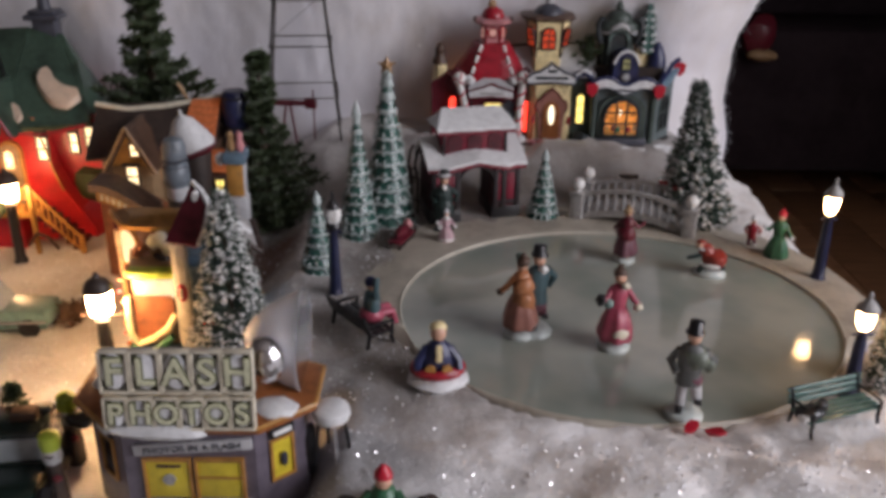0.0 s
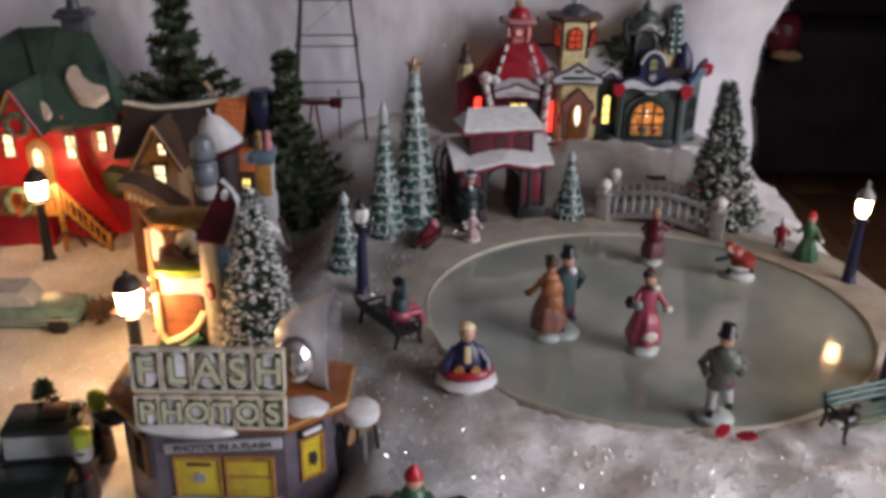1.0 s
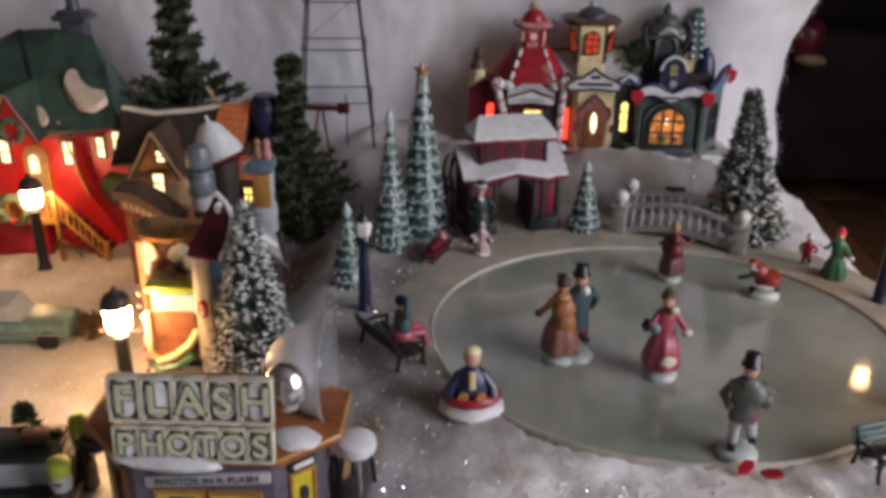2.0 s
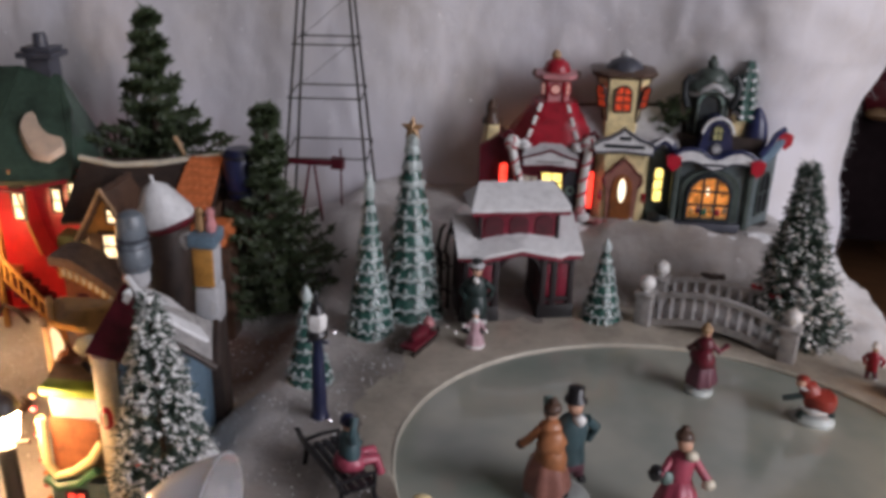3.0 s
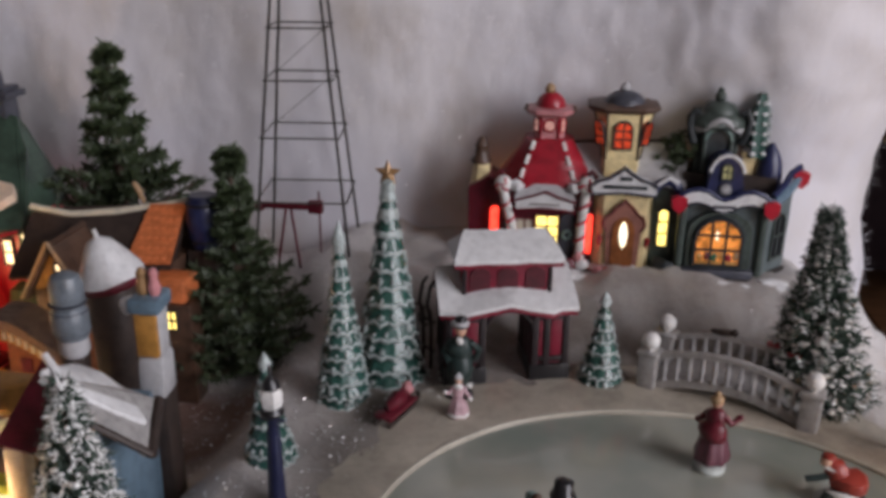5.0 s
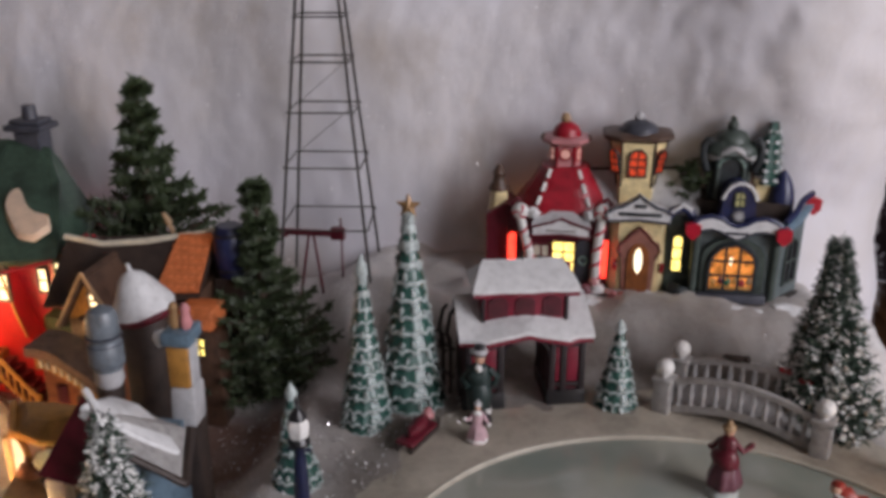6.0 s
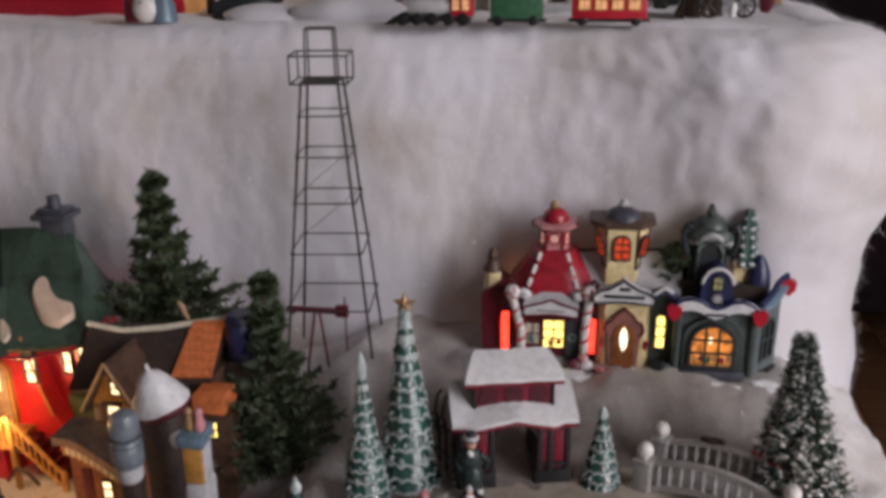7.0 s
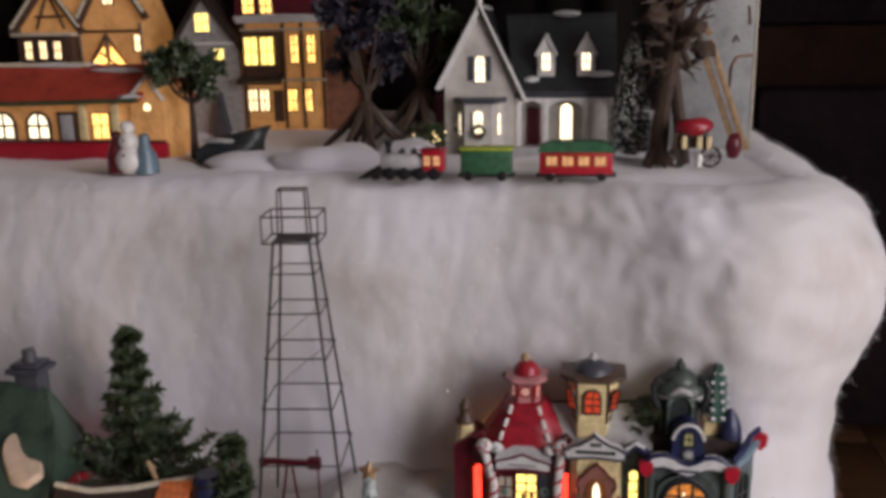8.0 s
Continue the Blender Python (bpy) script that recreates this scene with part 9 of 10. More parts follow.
b.box(0.0195, 0.120, 1.098, 1.104, 0.341, 0.3475, 0.0008)
wpart("porch_beam", b, SLATE, farm)
for x in (0.0225, 0.0500, 0.0900, 0.1145):
    b = B()
    b.box(x - 0.0028, x + 0.0028, 1.0985, 1.1035, 0.284, 0.341, 0.0006)
    wpart("porch_post", b, WHITE, farm)
for x0, x1 in ((0.0225, 0.0500), (0.0500, 0.0900), (0.0900, 0.1145)):
    w = (x1 - x0) / 2
    cx = (x0 + x1) / 2
    pts = [(x0, 0.341)] + [(cx - w * math.cos(math.pi * i / 12), 0.322 + 0.0165 * math.sin(math.pi * i / 12)) for i in range(13)] + [(x1, 0.341)]
    b = B()
    b.prism(pts, 1.0992, 1.1028)
    wpart("porch_arch", b, WHITE, farm)
b = B()
b.box(0.0300, 0.0445, 1.1155, 1.1185, 0.293, 0.330, 0.0005)
wpart("door", b, WINE, farm, label="dark red door")
wwindow(farm, (0.0705, 1.1172, 0.3160), 0.0120, 0.036, 0, YEL, WIN_CREAM, (0, 0), True)
b = B()
b.box(0.010, 0.120, 1.088, 1.120, 0.280, 0.2925, 0.001)
wpart("porch_floor", b, GREYW, farm)
b = B()
b.box(-0.066, -0.049, 1.115, 1.185, 0.284, 0.345, 0.001)
wpart("side_annex", b, WINE, farm, label="dark red side annex")
rl = random.Random(31)
b = B()
needle_cloud(b, rl, [(Vector((rl.gauss(0, 0.008), rl.gauss(0, 0.006), 0.004 + 0.024 * rl.random())), Vector((0, 0, 1))) for _ in range(60)], 900, 0.007, 0.0007)
bush = thing("lit_bush", at(-0.062, 1.075, 0.287), "dark bush strung with tiny gold lights", "bush")
part("twigs", b, NEEDLE, bush)
for _ in range(14):
    bb = B()
    bb.ball((rl.gauss(0, 0.008), -0.006 + rl.gauss(0, 0.004), 0.006 + 0.022 * rl.random()), 0.0008, n=6)
    part("bulb", bb, BULB, bush, "tiny lit bulb")

# -- train
train_g = "toy train"
eng = thing("locomotive", at(-0.055, 0.922, 0.2865), "black toy steam engine with a red cab", "train engine", train_g)
b = B()
b.box(-0.036, 0.028, -0.008, 0.008, 0.003, 0.0075, 0.001)
b.prism([(-0.044, 0.001), (-0.034, 0.001), (-0.034, 0.008)], -0.008, 0.008)
part("chassis", b, BLACK, eng)
b = B()
b.lathe([(0.0066, 0.0), (0.0076, 0.002), (0.0076, 0.036), (0.0060, 0.038)], n=14, m=pose(-0.024, 0, 0.0145, 0, 90, 0))
part("boiler", b, GREYW, eng, "frosted grey boiler")
b = B()
b.lathe([(0.0026, 0.0), (0.0026, 0.008), (0.0046, 0.012), (0.003, 0.0125)], (-0.018, 0, 0.020), 10)
part("stack", b, BLACK, eng)
for x in (-0.006, 0.004):
    b = B()
    b.lathe([(0.0030, 0.020), (0.0030, 0.0245), (0.001, 0.026)], (x, 0, 0), 10)
    part("dome", b, BLACK, eng)
b = B()
b.box(0.012, 0.030, -0.0085, 0.0085, 0.0075, 0.024, 0.0008)
cab = part("cab", b, REDB, eng, "bright red cab")
b = B()
b.box(0.010, 0.032, -0.010, 0.010, 0.024, 0.0262, 0.0006)
part("roof", b, RED, cab)
for x in (0.0165, 0.0245):
    window(eng, x - 0.0028, x + 0.0028, 0.0125, 0.0205, -0.0086, RED, WIN_TRAIN, (0, 1), 0.0008, 0.0006)


def train_wheels(t, xs, r=0.0042):
    for x in xs:
        for y in (-0.0075, 0.0075):
            b = B()
            b.lathe([(r, -0.001), (r, 0.001), (r * 0.8, 0.0014)], n=14, m=pose(x, y, r, 90, 0, 0))
            part("wheel", b, BLACK, t)


train_wheels(eng, (-0.028, -0.016, -0.004, 0.010, 0.022), 0.0052)
tender = thing("box_car", at(0.010, 0.922, 0.2865), "green toy box car with a yellow edge", "train car", train_g)
b = B()
b.box(-0.0205, 0.0215, -0.0085, 0.0085, 0.0055, 0.0255, 0.001)
part("body", b, GREEN, tender)
b = B()
b.box(-0.0215, 0.0225, -0.0095, 0.0095, 0.0250, 0.0275, 0.0006)
part("edge", b, LIME, tender, "yellow-green edge")
b = B()
b.box(-0.023, 0.024, -0.0075, 0.0075, 0.0030, 0.0055, 0.0005)
part("chassis", b, BLACK, tender)
train_wheels(tender, (-0.014, 0.014))
coach = thing("coach", at(0.084, 0.925, 0.2865), "red toy coach with lit windows and a green roof", "train car", train_g)
b = B()
b.box(-0.0295, 0.0295, -0.009, 0.009, 0.0055, 0.0235, 0.001)
part("body", b, REDB, coach)
b = B()
b.prism([(-0.031, 0.0235), (0.031, 0.0235), (0.029, 0.0285), (0.020, 0.0320), (-0.020, 0.0320), (-0.029, 0.0285)], -0.010, 0.010)
part("roof", b, GREEN, coach, "dark green roof")
for k in range(4):
    x = -0.0195 + 0.013 * k
    window(coach, x - 0.0042, x + 0.0042, 0.0130, 0.0200, -0.0091, OCHRE, WIN_TRAIN, (1, 0), 0.0009, 0.0007)
b = B()
b.box(-0.032, 0.032, -0.0075, 0.0075, 0.0030, 0.0055, 0.0005)
part("chassis", b, BLACK, coach)
train_wheels(coach, (-0.021, 0.021))

# -- snowman with two children's coats beside it
b = B()
b.use(0).ball((0, 0, 0.012), 0.0135, 0.012, 0.013, 14).ball((0, 0, 0.029), 0.0095, 0.009, 0.009, 12).ball((0, 0, 0.0415), 0.0065, 0.006, 0.0065, 12)
b.use(1).ball((0, -0.0088, 0.031), 0.0012, n=6).ball((0, -0.0115, 0.018), 0.0012, n=6)
b.use(2).lathe([(0.0100, 0.0), (0.0095, 0.016), (0.0050, 0.028), (0.0045, 0.036), (0.002, 0.038)], (-0.014, 0.004, 0), 12)
b.use(3).lathe([(0.0110, 0.0), (0.0100, 0.016), (0.0050, 0.026), (0.0045, 0.034), (0.002, 0.036)], (0.014, 0.003, 0), 12)
b.wobble(0.0006, 120)
solid("snowman", b, [WHITE, BLACK, WINE, BLUEG], at(-0.321, 0.945, 0.286), "white snowman between two small coated figures", "snowman")
b = B()
loft(b, [[(-0.034, -0.012, -0.004), (0.014, -0.012, -0.004), (0.030, 0.010, -0.004), (-0.034, 0.014, -0.004)],
         [(-0.032, -0.010, 0.010), (0.016, -0.010, 0.012), (0.034, 0.006, 0.020), (-0.030, 0.012, 0.014)],
         [(-0.022, -0.002, 0.019), (0.016, -0.003, 0.025), (0.040, 0.004, 0.033), (-0.020, 0.008, 0.021)]])
bmesh.ops.subdivide_edges(b.bm, edges=b.bm.edges[:], cuts=3, use_grid_fill=True)
b.wobble(0.0030, 60)
rock = solid("boulder", b, DKSLATE, at(-0.262, 1.040, 0.286, 6), "dark slate rock slanting up out of the snow", "rock")
b = B()
b.blob((-0.010, -0.004, 0.0195), 0.018, 0.006, 0.003, 0.5, 4.0)
part("snow", b, GREYW, rock, "thin drift of snow")

# -- diner
diner = thing("diner", at(-0.45, 1.09, 0.286), "low lit diner with a red roof and arched windows", "house")
b = B()
b.box(-0.60, -0.375, 1.062, 1.13, 0.282, 0.348, 0.001)
# this wall's amber glow is in its own material, not from a lamp
wpart("wall", b, HONEYGLOW, diner)
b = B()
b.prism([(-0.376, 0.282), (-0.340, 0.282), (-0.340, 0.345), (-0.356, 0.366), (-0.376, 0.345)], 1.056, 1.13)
wpart("end_gable", b, HONEYGLOW, diner)
b = B()
b.box(-0.60, -0.339, 1.0545, 1.062, 0.282, 0.3005, 0.0008)
wpart("red_plinth", b, REDB, diner, label="red painted plinth")
b = B()
b.box(-0.60, -0.339, 1.053, 1.0565, 0.3005, 0.3035, 0.0004)
wpart("plinth_rail", b, WINE, diner)
b = B()
sheet(b, [(-0.60, 1.046, 0.344), (-0.362, 1.046, 0.346), (-0.350, 1.095, 0.380), (-0.60, 1.095, 0.380)], 0.004)
sheet(b, [(-0.60, 1.096, 0.380), (-0.350, 1.096, 0.380), (-0.342, 1.14, 0.346), (-0.60, 1.14, 0.344)], 0.004)
b.wobble(0.001, 40)
wpart("roof", b, BRICKRED, diner, label="red roof with thin snow")
b = B()
b.tube([(-0.60, 1.0455, 0.3425), (-0.50, 1.0455, 0.3425), (-0.362, 1.0455, 0.3445)], 0.0026, 7)
b.wobble(0.0012, 90)
wpart("garland", b, NEEDLE, diner, label="dark green garland under the eave")
b = B()
sheet(b, [(-0.60, 1.090, 0.3835), (-0.44, 1.090, 0.3825), (-0.43, 1.100, 0.382), (-0.60, 1.104, 0.383)], 0.004)
b.wobble(0.002, 60)
wpart("roof_snow", b, CREAM, diner)
for k, (x, y, z, rx) in enumerate(((-0.400, 1.085, 0.3745, 0.030), (-0.352, 1.075, 0.3640, 0.006), (-0.470, 1.094, 0.3800, 0.040), (-0.372, 1.050, 0.3485, 0.012))):
    b = B()
    b.blob((x, y, z), rx, 0.0065, 0.0030, 0.5, k * 3.7, 3)
    wpart("roof_drift", b, SNOWP, diner, label="drift of snow on the red roof")
b = B()
b.tube([(-0.3770, 1.0545, 0.3460), (-0.3560, 1.0545, 0.3685), (-0.3385, 1.0545, 0.3450)], 0.0022, 6)
wpart("gable_edge", b, SNOWP, diner, label="snowy gable edge")
for x in (-0.575, -0.5265, -0.4855):
    wwindow(diner, (x, 1.0612, 0.3180), 0.023, 0.025, 0, DKBROWN, WIN_CREAM, (1, 1), True, fr=0.0030)
wwindow(diner, (-0.3565, 1.0555, 0.3380), 0.0085, 0.0085, 0, OCHRE, WIN_WARM, (0, 0), True)
b = B()
b.box(-0.4575, -0.4425, 1.0565, 1.0605, 0.284, 0.330, 0.0006)
dd = wpart("door", b, GREYW, diner, label="pale door in a dark frame")
b = B()
b.box(-0.4605, -0.4575, 1.0560, 1.0615, 0.284, 0.333).box(-0.4425, -0.4395, 1.0560, 1.0615, 0.284, 0.333).box(-0.4605, -0.4395, 1.0560, 1.0615, 0.330, 0.333)
wpart("door_frame", b, BROWN, diner, dd)
for x in (-0.432, -0.395):
    b = B()
    b.box(x - 0.004, x + 0.004, 1.0555, 1.0615, 0.284, 0.345, 0.0008)
    wpart("pilaster", b, YEL, diner)
wwindow(diner, (-0.4135, 1.0612, 0.3180), 0.018, 0.026, 0, BROWN, WIN_AMBER, (1, 1))

# -- half-timbered inn
inn = thing("inn", at(-0.50, 1.22, 0.30), "tall half-timbered inn with amber lit windows", "house")
b = B()
b.prism([(-0.585, 0.29), (-0.425, 0.29), (-0.425, 0.42), (-0.455, 0.50), (-0.50, 0.445), (-0.535, 0.49), (-0.585, 0.42)], 1.195, 1.27)
wpart("wall", b, HONEYGLOW, inn)
b = B()
b.box(-0.578, -0.508, 1.178, 1.20, 0.372, 0.412, 0.001)
wpart("jetty", b, BROWN, inn)
for k in range(3):
    wwindow(inn, (-0.563 + 0.0185 * k, 1.1772, 0.3955), 0.0085, 0.020, 0, DKBROWN, WIN_WARM, (1, 1))
for k in range(8):
    b = B()
    b.box(-0.577 + 0.0092 * k, -0.5745 + 0.0092 * k, 1.1755, 1.1785, 0.373, 0.386, 0.0004)
    wpart("rail_post", b, BROWN, inn)
b = B()
b.tube([(-0.592, 1.190, 0.415), (-0.542, 1.190, 0.470), (-0.500, 1.190, 0.415)], 0.005, 6)
wpart("gable_roof", b, BROWN, inn)
b = B()
b.tube([(-0.505, 1.190, 0.425), (-0.460, 1.190, 0.495), (-0.418, 1.190, 0.430)], 0.005, 6)
wpart("gable_roof", b, BROWN, inn)
for pts in (((-0.590, 0.4185), (-0.542, 0.4735), (-0.502, 0.4185)), ((-0.503, 0.4290), (-0.460, 0.4985), (-0.420, 0.4340))):
    b = B()
    b.tube([(x, 1.1865, z + 0.0030) for x, z in pts], 0.0026, 6)
    b.wobble(0.0008, 90)
    wpart("gable_snow", b, CREAM, inn, label="cream line of snow on the gable")
for x0, z0, x1, z1 in ((-0.583, 0.372, -0.583, 0.420), (-0.506, 0.300, -0.506, 0.440), (-0.428, 0.300, -0.428, 0.425), (-0.506, 0.416, -0.428, 0.416), (-0.506, 0.372, -0.428, 0.372), (-0.560, 0.420, -0.542, 0.462), (-0.524, 0.420, -0.542, 0.462), (-0.560, 0.434, -0.524, 0.434)):
    b = B()
    b.tube([(x0, 1.1925, z0), (x1, 1.1925, z1)], 0.0017, 6)
    wpart("timber", b, BROWN, inn, label="dark brown timber")
b = B()
b.box(-0.582, -0.504, 1.172, 1.20, 0.4115, 0.4155, 0.0008)
b.wobble(0.0006, 90)
wpart("jetty_snow", b, CREAM, inn)
wwindow(inn, (-0.466, 1.1942, 0.455), 0.012, 0.016, 0, DKBROWN, WIN_WARM, (1, 1))
b = B()
b.tube([(-0.497, 1.192, 0.375), (-0.472, 1.192, 0.412), (-0.447, 1.192, 0.375), (-0.497, 1.192, 0.375)], 0.0022, 6)
b.tube([(-0.472, 1.192, 0.412), (-0.472, 1.192, 0.375)], 0.0018, 6).tube([(-0.484, 1.192, 0.394), (-0.460, 1.192, 0.376)], 0.0015, 6)
wpart("timber", b, BROWN, inn, label="dark triangular timbering")
for x in (-0.484, -0.461):
    b = B()
    b.prism([(x - 0.009, 0.378), (x + 0.009, 0.378), (x + (0.007 if x < -0.47 else -0.007), 0.398)], 1.1925, 1.1952)
    wpart("pane", b, WIN_AMBER, inn, label="lit amber pane")
wwindow(inn, (-0.433, 1.1942, 0.402), 0.008, 0.018, 0, DKBROWN, WIN_WARM, (0, 1))
wwindow(inn, (-0.592, 1.1942, 0.372), 0.008, 0.018, 0, DKBROWN, WIN_WARM, (0, 1))

# -- grey gabled cottage
cot = thing("cottage", at(-0.345, 1.21, 0.30), "pale grey cottage with a yellow lit gable window", "house")
b = B()
b.prism([(-0.386, 0.29), (-0.305, 0.29), (-0.305, 0.398), (-0.345, 0.452), (-0.386, 0.398)], 1.185, 1.26)
wpart("wall", b, STONE, cot)
for s in (-1, 1):
    b = B()
    sheet(b, [(-0.345, 1.180, 0.459), (-0.345, 1.265, 0.459), (-0.345 + s * 0.047, 1.265, 0.394), (-0.345 + s * 0.047, 1.180, 0.394)], 0.005)
    wpart("roof", b, DKBROWN, cot)
wwindow(cot, (-0.347, 1.1842, 0.4235), 0.0165, 0.020, 0, GREYW, WIN_YELLOW, (1, 1))
wwindow(cot, (-0.3285, 1.1842, 0.3875), 0.0105, 0.0125, 0, GREYW, WIN_YELLOW, (0, 0))
b = B()
b.prism([(-0.340, 0.29), (-0.318, 0.29), (-0.329, 0.345)], 1.172, 1.186)
wpart("porch", b, SLATE, cot)
b = B()
b.box(-0.384, -0.307, 1.182, 1.186, 0.398, 0.4015, 0.0005)
wpart("trim", b, WHITE, cot)

# -- red and amber town house
town = thing("town_house", at(-0.262, 1.21, 0.31), "tall amber town house with red upper floor and lit bays", "house")
b = B()
b.box(-0.302, -0.205, 1.190, 1.27, 0.30, 0.425, 0.001)
wpart("wall", b, HONEYGLOW, town)
b = B()
b.prism([(-0.308, 0.424), (-0.200, 0.424), (-0.208, 0.520), (-0.300, 0.520)], 1.185, 1.27)
wpart("upper_floor", b, WINE, town, label="dark red upper floor")
b = B()
b.box(-0.306, -0.2, 1.182, 1.19, 0.4215, 0.4265, 0.0008)
wpart("cornice", b, SNOWP, town)
for x in (-0.290, -0.269):
    wwindow(town, (x, 1.1842, 0.4405), 0.013, 0.016, 0, BROWN, WIN_AMBER, (1, 1))
b = B()
b.slab([(-0.302, 1.192), (-0.296, 1.176), (-0.258, 1.176), (-0.252, 1.192)], 0.362, 0.412)
wpart("bay", b, BROWN, town)
for x in (-0.2865, -0.2675):
    wwindow(town, (x, 1.1755, 0.3905), 0.0150, 0.030, 0, OCHRE, WIN_YELLOW, (1, 1))
wwindow(town, (-0.2400, 1.1895, 0.392), 0.009, 0.030, 0, BROWN, WIN_AMBER, (1, 2))
wwindow(town, (-0.2200, 1.1895, 0.392), 0.009, 0.030, 0, BROWN, WIN_AMBER, (1, 2))
b = B()
sheet(b, [(-0.303, 1.165, 0.356), (-0.250, 1.165, 0.356), (-0.254, 1.190, 0.370), (-0.299, 1.190, 0.370)], 0.003)
wpart("canopy", b, DKBROWN, town, label="dark canopy")
for x, g in ((-0.2930, WIN_WARM), (-0.2790, WIN_WARM), (-0.2450, WIN_AMBER), (-0.2270, WIN_AMBER)):
    wwindow(town, (x, 1.1895, 0.3345), 0.0105, 0.024, 0, BROWN, g, (1, 1))
b = B()
b.box(-0.2675, -0.2565, 1.1865, 1.1905, 0.310, 0.346, 0.0005)
wpart("door", b, BROWN, town)
for x in (-0.3005, -0.2530, -0.2310, -0.2070):
    b = B()
    b.box(x - 0.0016, x + 0.0016, 1.1865, 1.1905, 0.302, 0.4215, 0.0005)
    wpart("pilaster", b, BROWN, town)
for z in (0.3575, 0.4140):
    b = B()
    b.box(-0.303, -0.204, 1.1860, 1.1905, z - 0.0015, z + 0.0015, 0.0005)
    wpart("string_course", b, CREAM, town)
b = B()
b.tube([(-0.308, 1.183, 0.4275), (-0.26, 1.182, 0.4290), (-0.200, 1.183, 0.4275)], 0.0024, 6)
b.wobble(0.0010, 80)
wpart("cornice_snow", b, SNOWP, town, label="line of snow on the cornice")
b = B()
b.slab([(-0.205, 1.19), (-0.17, 1.20), (-0.17, 1.26), (-0.205, 1.26)], 0.30, 0.47)
wpart("side_block", b, SIENNA, town, label="dim red brick side block")


# -- trees of the upper tier
def clump_tree(name, m, height, crown_z, crown_r, mat_leaf, label, seed, roots=False, snow=0.0):
    t = thing(name, m, label, "tree")
    rng = random.Random(seed)
    b = B()
    b.tube([(0, 0, -0.004), (0.001, 0, crown_z * 0.5), (0, 0.001, crown_z * 1.2)], height * 0.045, 8, height * 0.02)
    if roots:
        for a in (200, 250, 290, 335, 20, 120):
            c, s = math.cos(radians(a)), math.sin(radians(a))
            b.tube([(0, 0, crown_z * 0.75), (c * height * 0.16, s * height * 0.16, crown_z * 0.3), (c * height * 0.30, s * height * 0.24, -0.002)], height * 0.035, 6, height * 0.012)
    part("trunk", b, BARK, t)
    pts = []
    for k in range(9):
        a = 2 * math.pi * k / 9 + rng.uniform(-0.3, 0.3)
        r = crown_r * rng.uniform(0.4, 0.95)
        e = Vector((r * math.cos(a), r * math.sin(a) * 0.8, crown_z + (height - crown_z) * rng.uniform(0.15, 0.9)))
        limb = B()
        limb.tube([(0, 0, crown_z * 0.9), e * 0.5 + Vector((0, 0, crown_z * 0.35)), e], height * 0.015, 5, height * 0.004)
        part("limb", limb, BARK, t, angle=60)
        for _ in range(16):
            d = Vector((rng.gauss(0, 1), rng.gauss(0, 1), rng.gauss(0, 1))).normalized()
            pts.append((e + d * crown_r * 0.36 * rng.random(), d))
    crown = B()
    needle_cloud(crown, rng, pts, 2600, crown_r * 0.22, crown_r * 0.05)
    part("crown", crown, mat_leaf, t)
    if snow:
        sb = B()
        for p, d in pts:
            if rng.random() < snow:
                sb.blob(p + Vector((0, 0, crown_r * 0.08)), crown_r * 0.08, crown_r * 0.08, crown_r * 0.05, 0.5, rng.uniform(0, 9), 1)
        part("snow", sb, SNOWP, t, "frost on the leaves")
    return t


clump_tree("frosted_tree", at(-0.311, 1.06, 0.288), 0.108, 0.058, 0.040, NEEDLE, "round dark tree with frosted leaves on a brown trunk", 41, False, 0.22)
clump_tree("purple_tree", at(-0.132, 1.085, 0.292), 0.170, 0.060, 0.048, PURPLE, "dark purple tree on spreading roots", 42, True)
clump_tree("purple_tree", at(-0.085, 1.14, 0.295), 0.190, 0.070, 0.045, NEEDLE, "dark green tree standing in the shade", 43, True)
brush_tree("flocked_tree", at(0.1335, 1.065, 0.289), 0.112, 0.0225, "frosted slim green tree beside the farmhouse", 0.55, 0, 44, needles=7500, trunk_h=0.004, taper=0.72)

# -- bare trunk, skis, cart and white board at the right end
trunk = thing("bare_tree", at(0.168, 1.045, 0.287), "bare brown tree with knotted branches", "tree")
b = B()
b.tube([(-0.012, -0.02, -0.002), (-0.008, -0.012, 0.05), (0.0, 0.0, 0.10), (0.004, 0.0, 0.17)], 0.0085, 9, 0.0075)
b.tube([(0.012, -0.014, -0.002), (0.008, -0.006, 0.04), (0.001, 0.0, 0.085)], 0.0065, 8, 0.0050)
b.tube([(-0.022, -0.026, -0.003), (-0.012, -0.018, 0.018), (-0.006, -0.010, 0.05)], 0.0048, 7, 0.0040)
b.wobble(0.0022, 60)
part("trunk", b, BARK, trunk)
for k, (x, y, z) in enumerate(((-0.03, 0.0, 0.155), (0.030, -0.005, 0.15), (0.016, -0.02, 0.12), (-0.018, -0.02, 0.13), (0.028, 0.01, 0.10), (0.0, -0.01, 0.19))):
    b = B()
    b.tube([(0.0, 0.0, 0.085 + 0.008 * k), (x * 0.6, y, z - 0.015), (x, y, z)], 0.0045, 7, 0.0025)
    b.blob((x, y, z), 0.011, 0.009, 0.009, 0.6, k * 2.0)
    part("branch", b, BARK, trunk)
rt = random.Random(19)
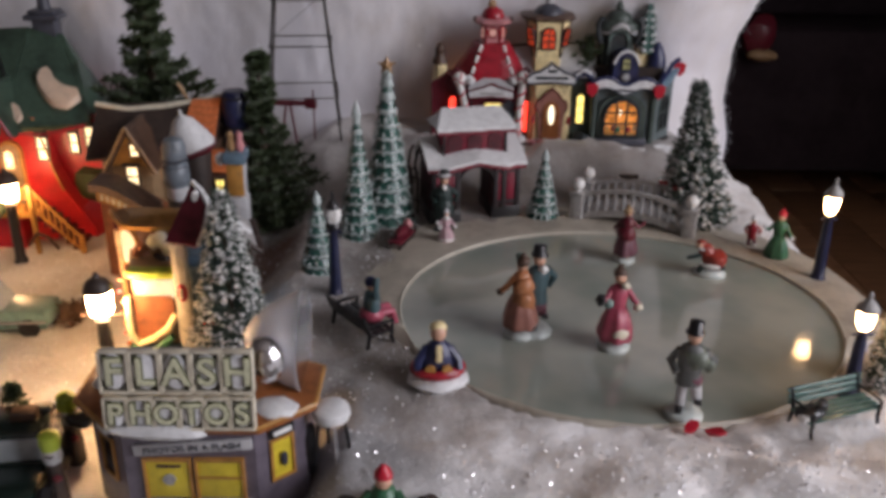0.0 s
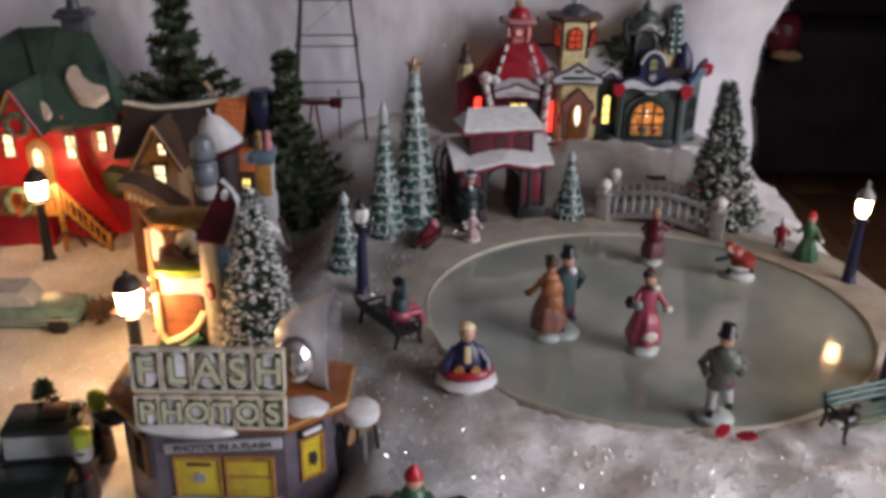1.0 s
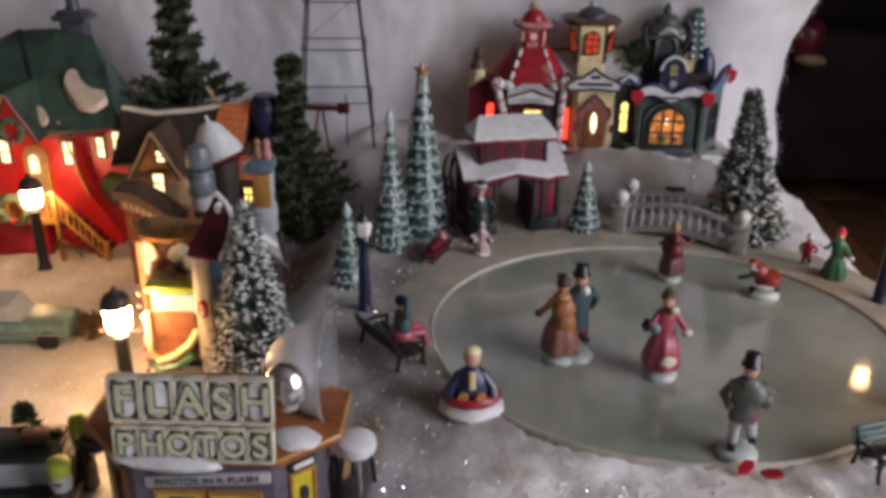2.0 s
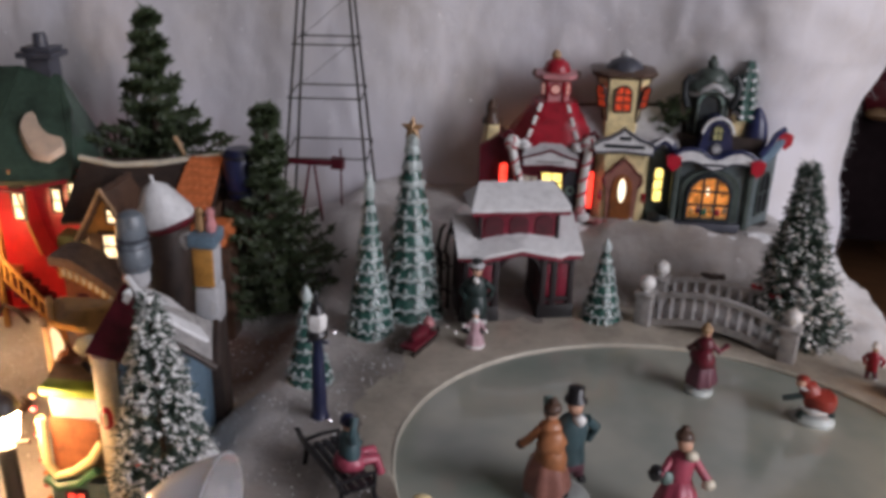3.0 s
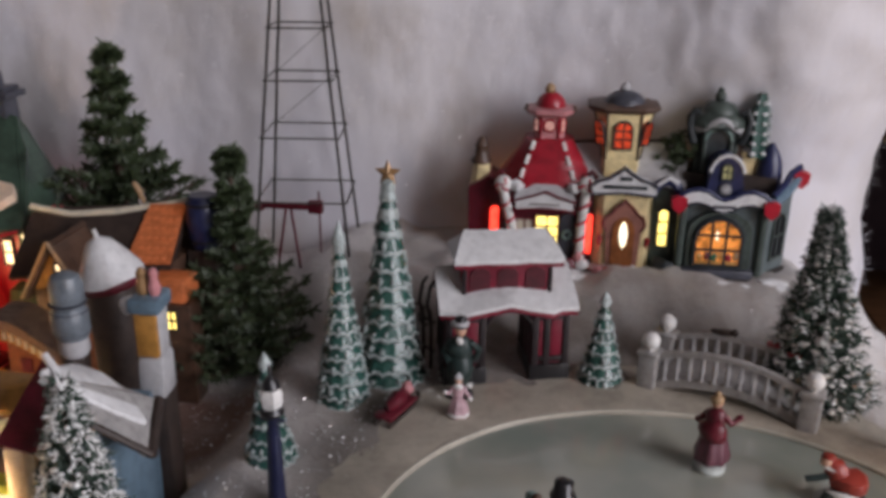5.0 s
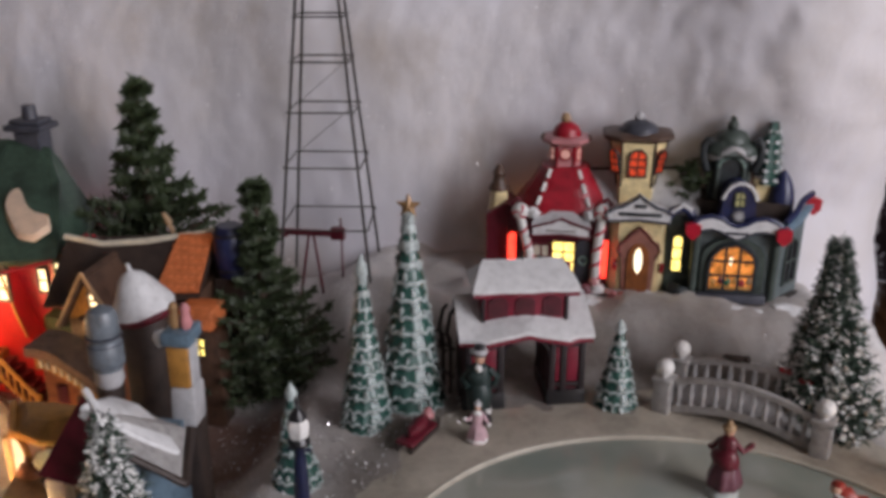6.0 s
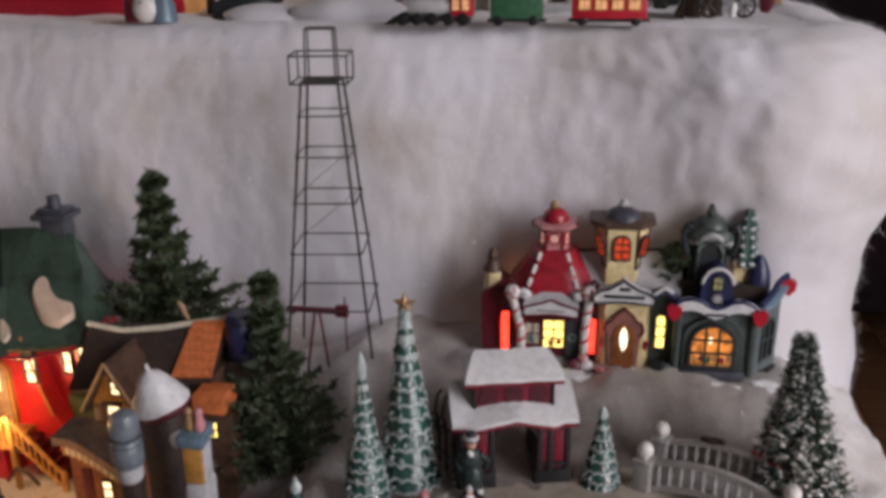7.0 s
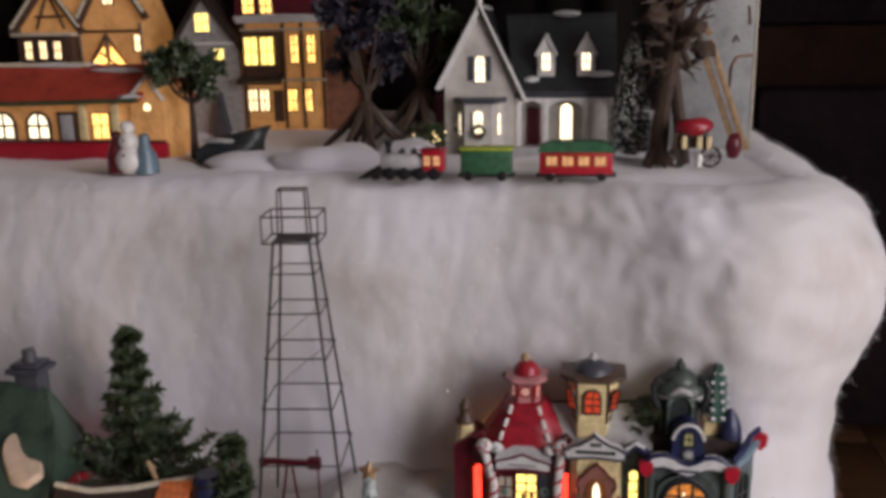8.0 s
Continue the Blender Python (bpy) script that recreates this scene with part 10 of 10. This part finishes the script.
for k in range(26):
    z0 = rt.uniform(0.075, 0.165)
    a = rt.uniform(0, 6.28)
    d = Vector((math.cos(a), 0.7 * math.sin(a), rt.uniform(-0.5, 0.9))).normalized()
    p = Vector((0.0, 0.0, z0))
    ln = rt.uniform(0.022, 0.046)
    b = B()
    b.tube([p, p + d * ln * 0.5 + Vector((0, 0, rt.uniform(-0.004, 0.006))), p + d * ln], 0.0026, 5, 0.0010)
    q = p + d * ln * 0.6
    for _ in range(3):
        e = (d + Vector((rt.gauss(0, 0.7), rt.gauss(0, 0.7), rt.gauss(0, 0.7)))).normalized()
        b.tube([q, q + e * ln * 0.45], 0.0013, 4, 0.0005)
    b.wobble(0.0012, 90)
    part("twig", b, BARK, trunk)
for k in (0, 1):
    b = B()
    b.box(-0.0030, 0.0030, -0.0012, 0.0012, -0.056, 0.056, 0.0008, pose(0, 0, 0.056, 8, -21, 0))
    b.box(-0.0030, 0.0030, -0.0012, 0.0012, -0.004, 0.004, 0.0008, pose(-0.0215, -0.002, 0.115, 30, -21, 0))
    solid("ski", b, TAN, at(0.2135 + 0.009 * k, 1.072 - 0.004 * k, 0.288), "tan wooden ski leaning on the white board", "ski", "pair of skis")
b = B()
b.blob((0, 0, 0.010), 0.008, 0.006, 0.012, 0.4, 3.0)
solid("red_sack", b, WINE, at(0.2290, 1.062, 0.288), "dark red sack at the foot of the skis", "sack")
cart = thing("hand_cart", at(0.186, 1.01, 0.287), "small wooden cart with a red blanket", "cart")
b = B()
b.box(-0.016, 0.016, -0.009, 0.009, 0.016, 0.022, 0.0008)
part("bed", b, BROWN, cart)
b = B()
b.blob((0, 0, 0.0335), 0.0175, 0.011, 0.0095, 0.3, 2.0)
part("blanket", b, RED, cart, "crimson blanket")
b = B()
b.box(-0.012, 0.012, -0.0075, 0.0075, 0.021, 0.030, 0.001)
part("load", b, DKBROWN, cart)
for x in (-0.014, 0.014):
    b = B()
    b.tube([(x + 0.0085 * math.cos(a), -0.0105, 0.0085 + 0.0085 * math.sin(a)) for a in np.linspace(0, 2 * math.pi, 20)], 0.0013, 6)
    for a in np.linspace(0, math.pi, 5)[:-1]:
        b.tube([(x + 0.0085 * math.cos(a), -0.0105, 0.0085 + 0.0085 * math.sin(a)), (x - 0.0085 * math.cos(a), -0.0105, 0.0085 - 0.0085 * math.sin(a))], 0.0006, 5)
    part("wheel", b, DKBROWN, cart)
for x in (-0.009, 0.004, 0.012):
    b = B()
    b.box(x - 0.0022, x + 0.0022, -0.0150, -0.0105, 0.016, 0.027, 0.0008)
    part("lantern", b, YEL, cart, "pale yellow hanging lantern")
b = B()
b.tube([(-0.014, -0.0135, 0.016), (-0.026, -0.0135, -0.001)], 0.0018, 6).tube([(-0.016, -0.010, 0.03), (-0.020, -0.014, 0.0)], 0.0018, 6)
part("handle", b, BARK, cart)
b = B()
b.lathe([(0.0030, 0.0), (0.0032, 0.010), (0.002, 0.012)], (0.004, -0.014, 0.006), 10)
solid("milk_can", b, WHITE, at(0.186, 1.01, 0.281), "small white milk can by the cart", "milk can")

boardw = thing("white_board", at(0.205, 1.13, 0.287), "tall pale cracked board with thin painted lines", "board")
b = B()
b.box(-0.035, 0.0495, 0.0, 0.012, -0.03, 0.30, 0.0015)
part("panel", b, PALEBOARD, boardw)
for pts in (((0.028, 0.082), (0.033, 0.0915), (0.048, 0.0925)), ((0.028, 0.105), (0.031, 0.112), (0.034, 0.106)), ((0.042, 0.140), (0.0435, 0.122)), ((0.028, 0.082), (0.027, 0.06))):
    b = B()
    b.tube([(x, -0.0004, z) for x, z in pts], 0.0011, 6)
    part("painted_line", b, BROWN if len(pts) != 3 or pts[0][1] != 0.082 else RUST, boardw)
b = B()
b.box(0.0488, 0.0508, -0.001, 0.013, -0.03, 0.30, 0.0005)
part("edge_strip", b, CREAM, boardw)

# -- dark curtain behind the upper tier
b = B()
n = 120
front = [(-0.95 + 1.16 * i / n, 1.40 + 0.012 * math.sin(i * 0.9) + 0.008 * math.sin(i * 0.37 + 1)) for i in range(n + 1)]
b.slab(front + [(x, y + 0.006) for x, y in front[::-1]], -0.49, 1.10)
solid("curtain", b, DRAPE, Matrix(), "dark grey curtain hanging in folds behind the houses", "curtain", kind="structure", angle=80)
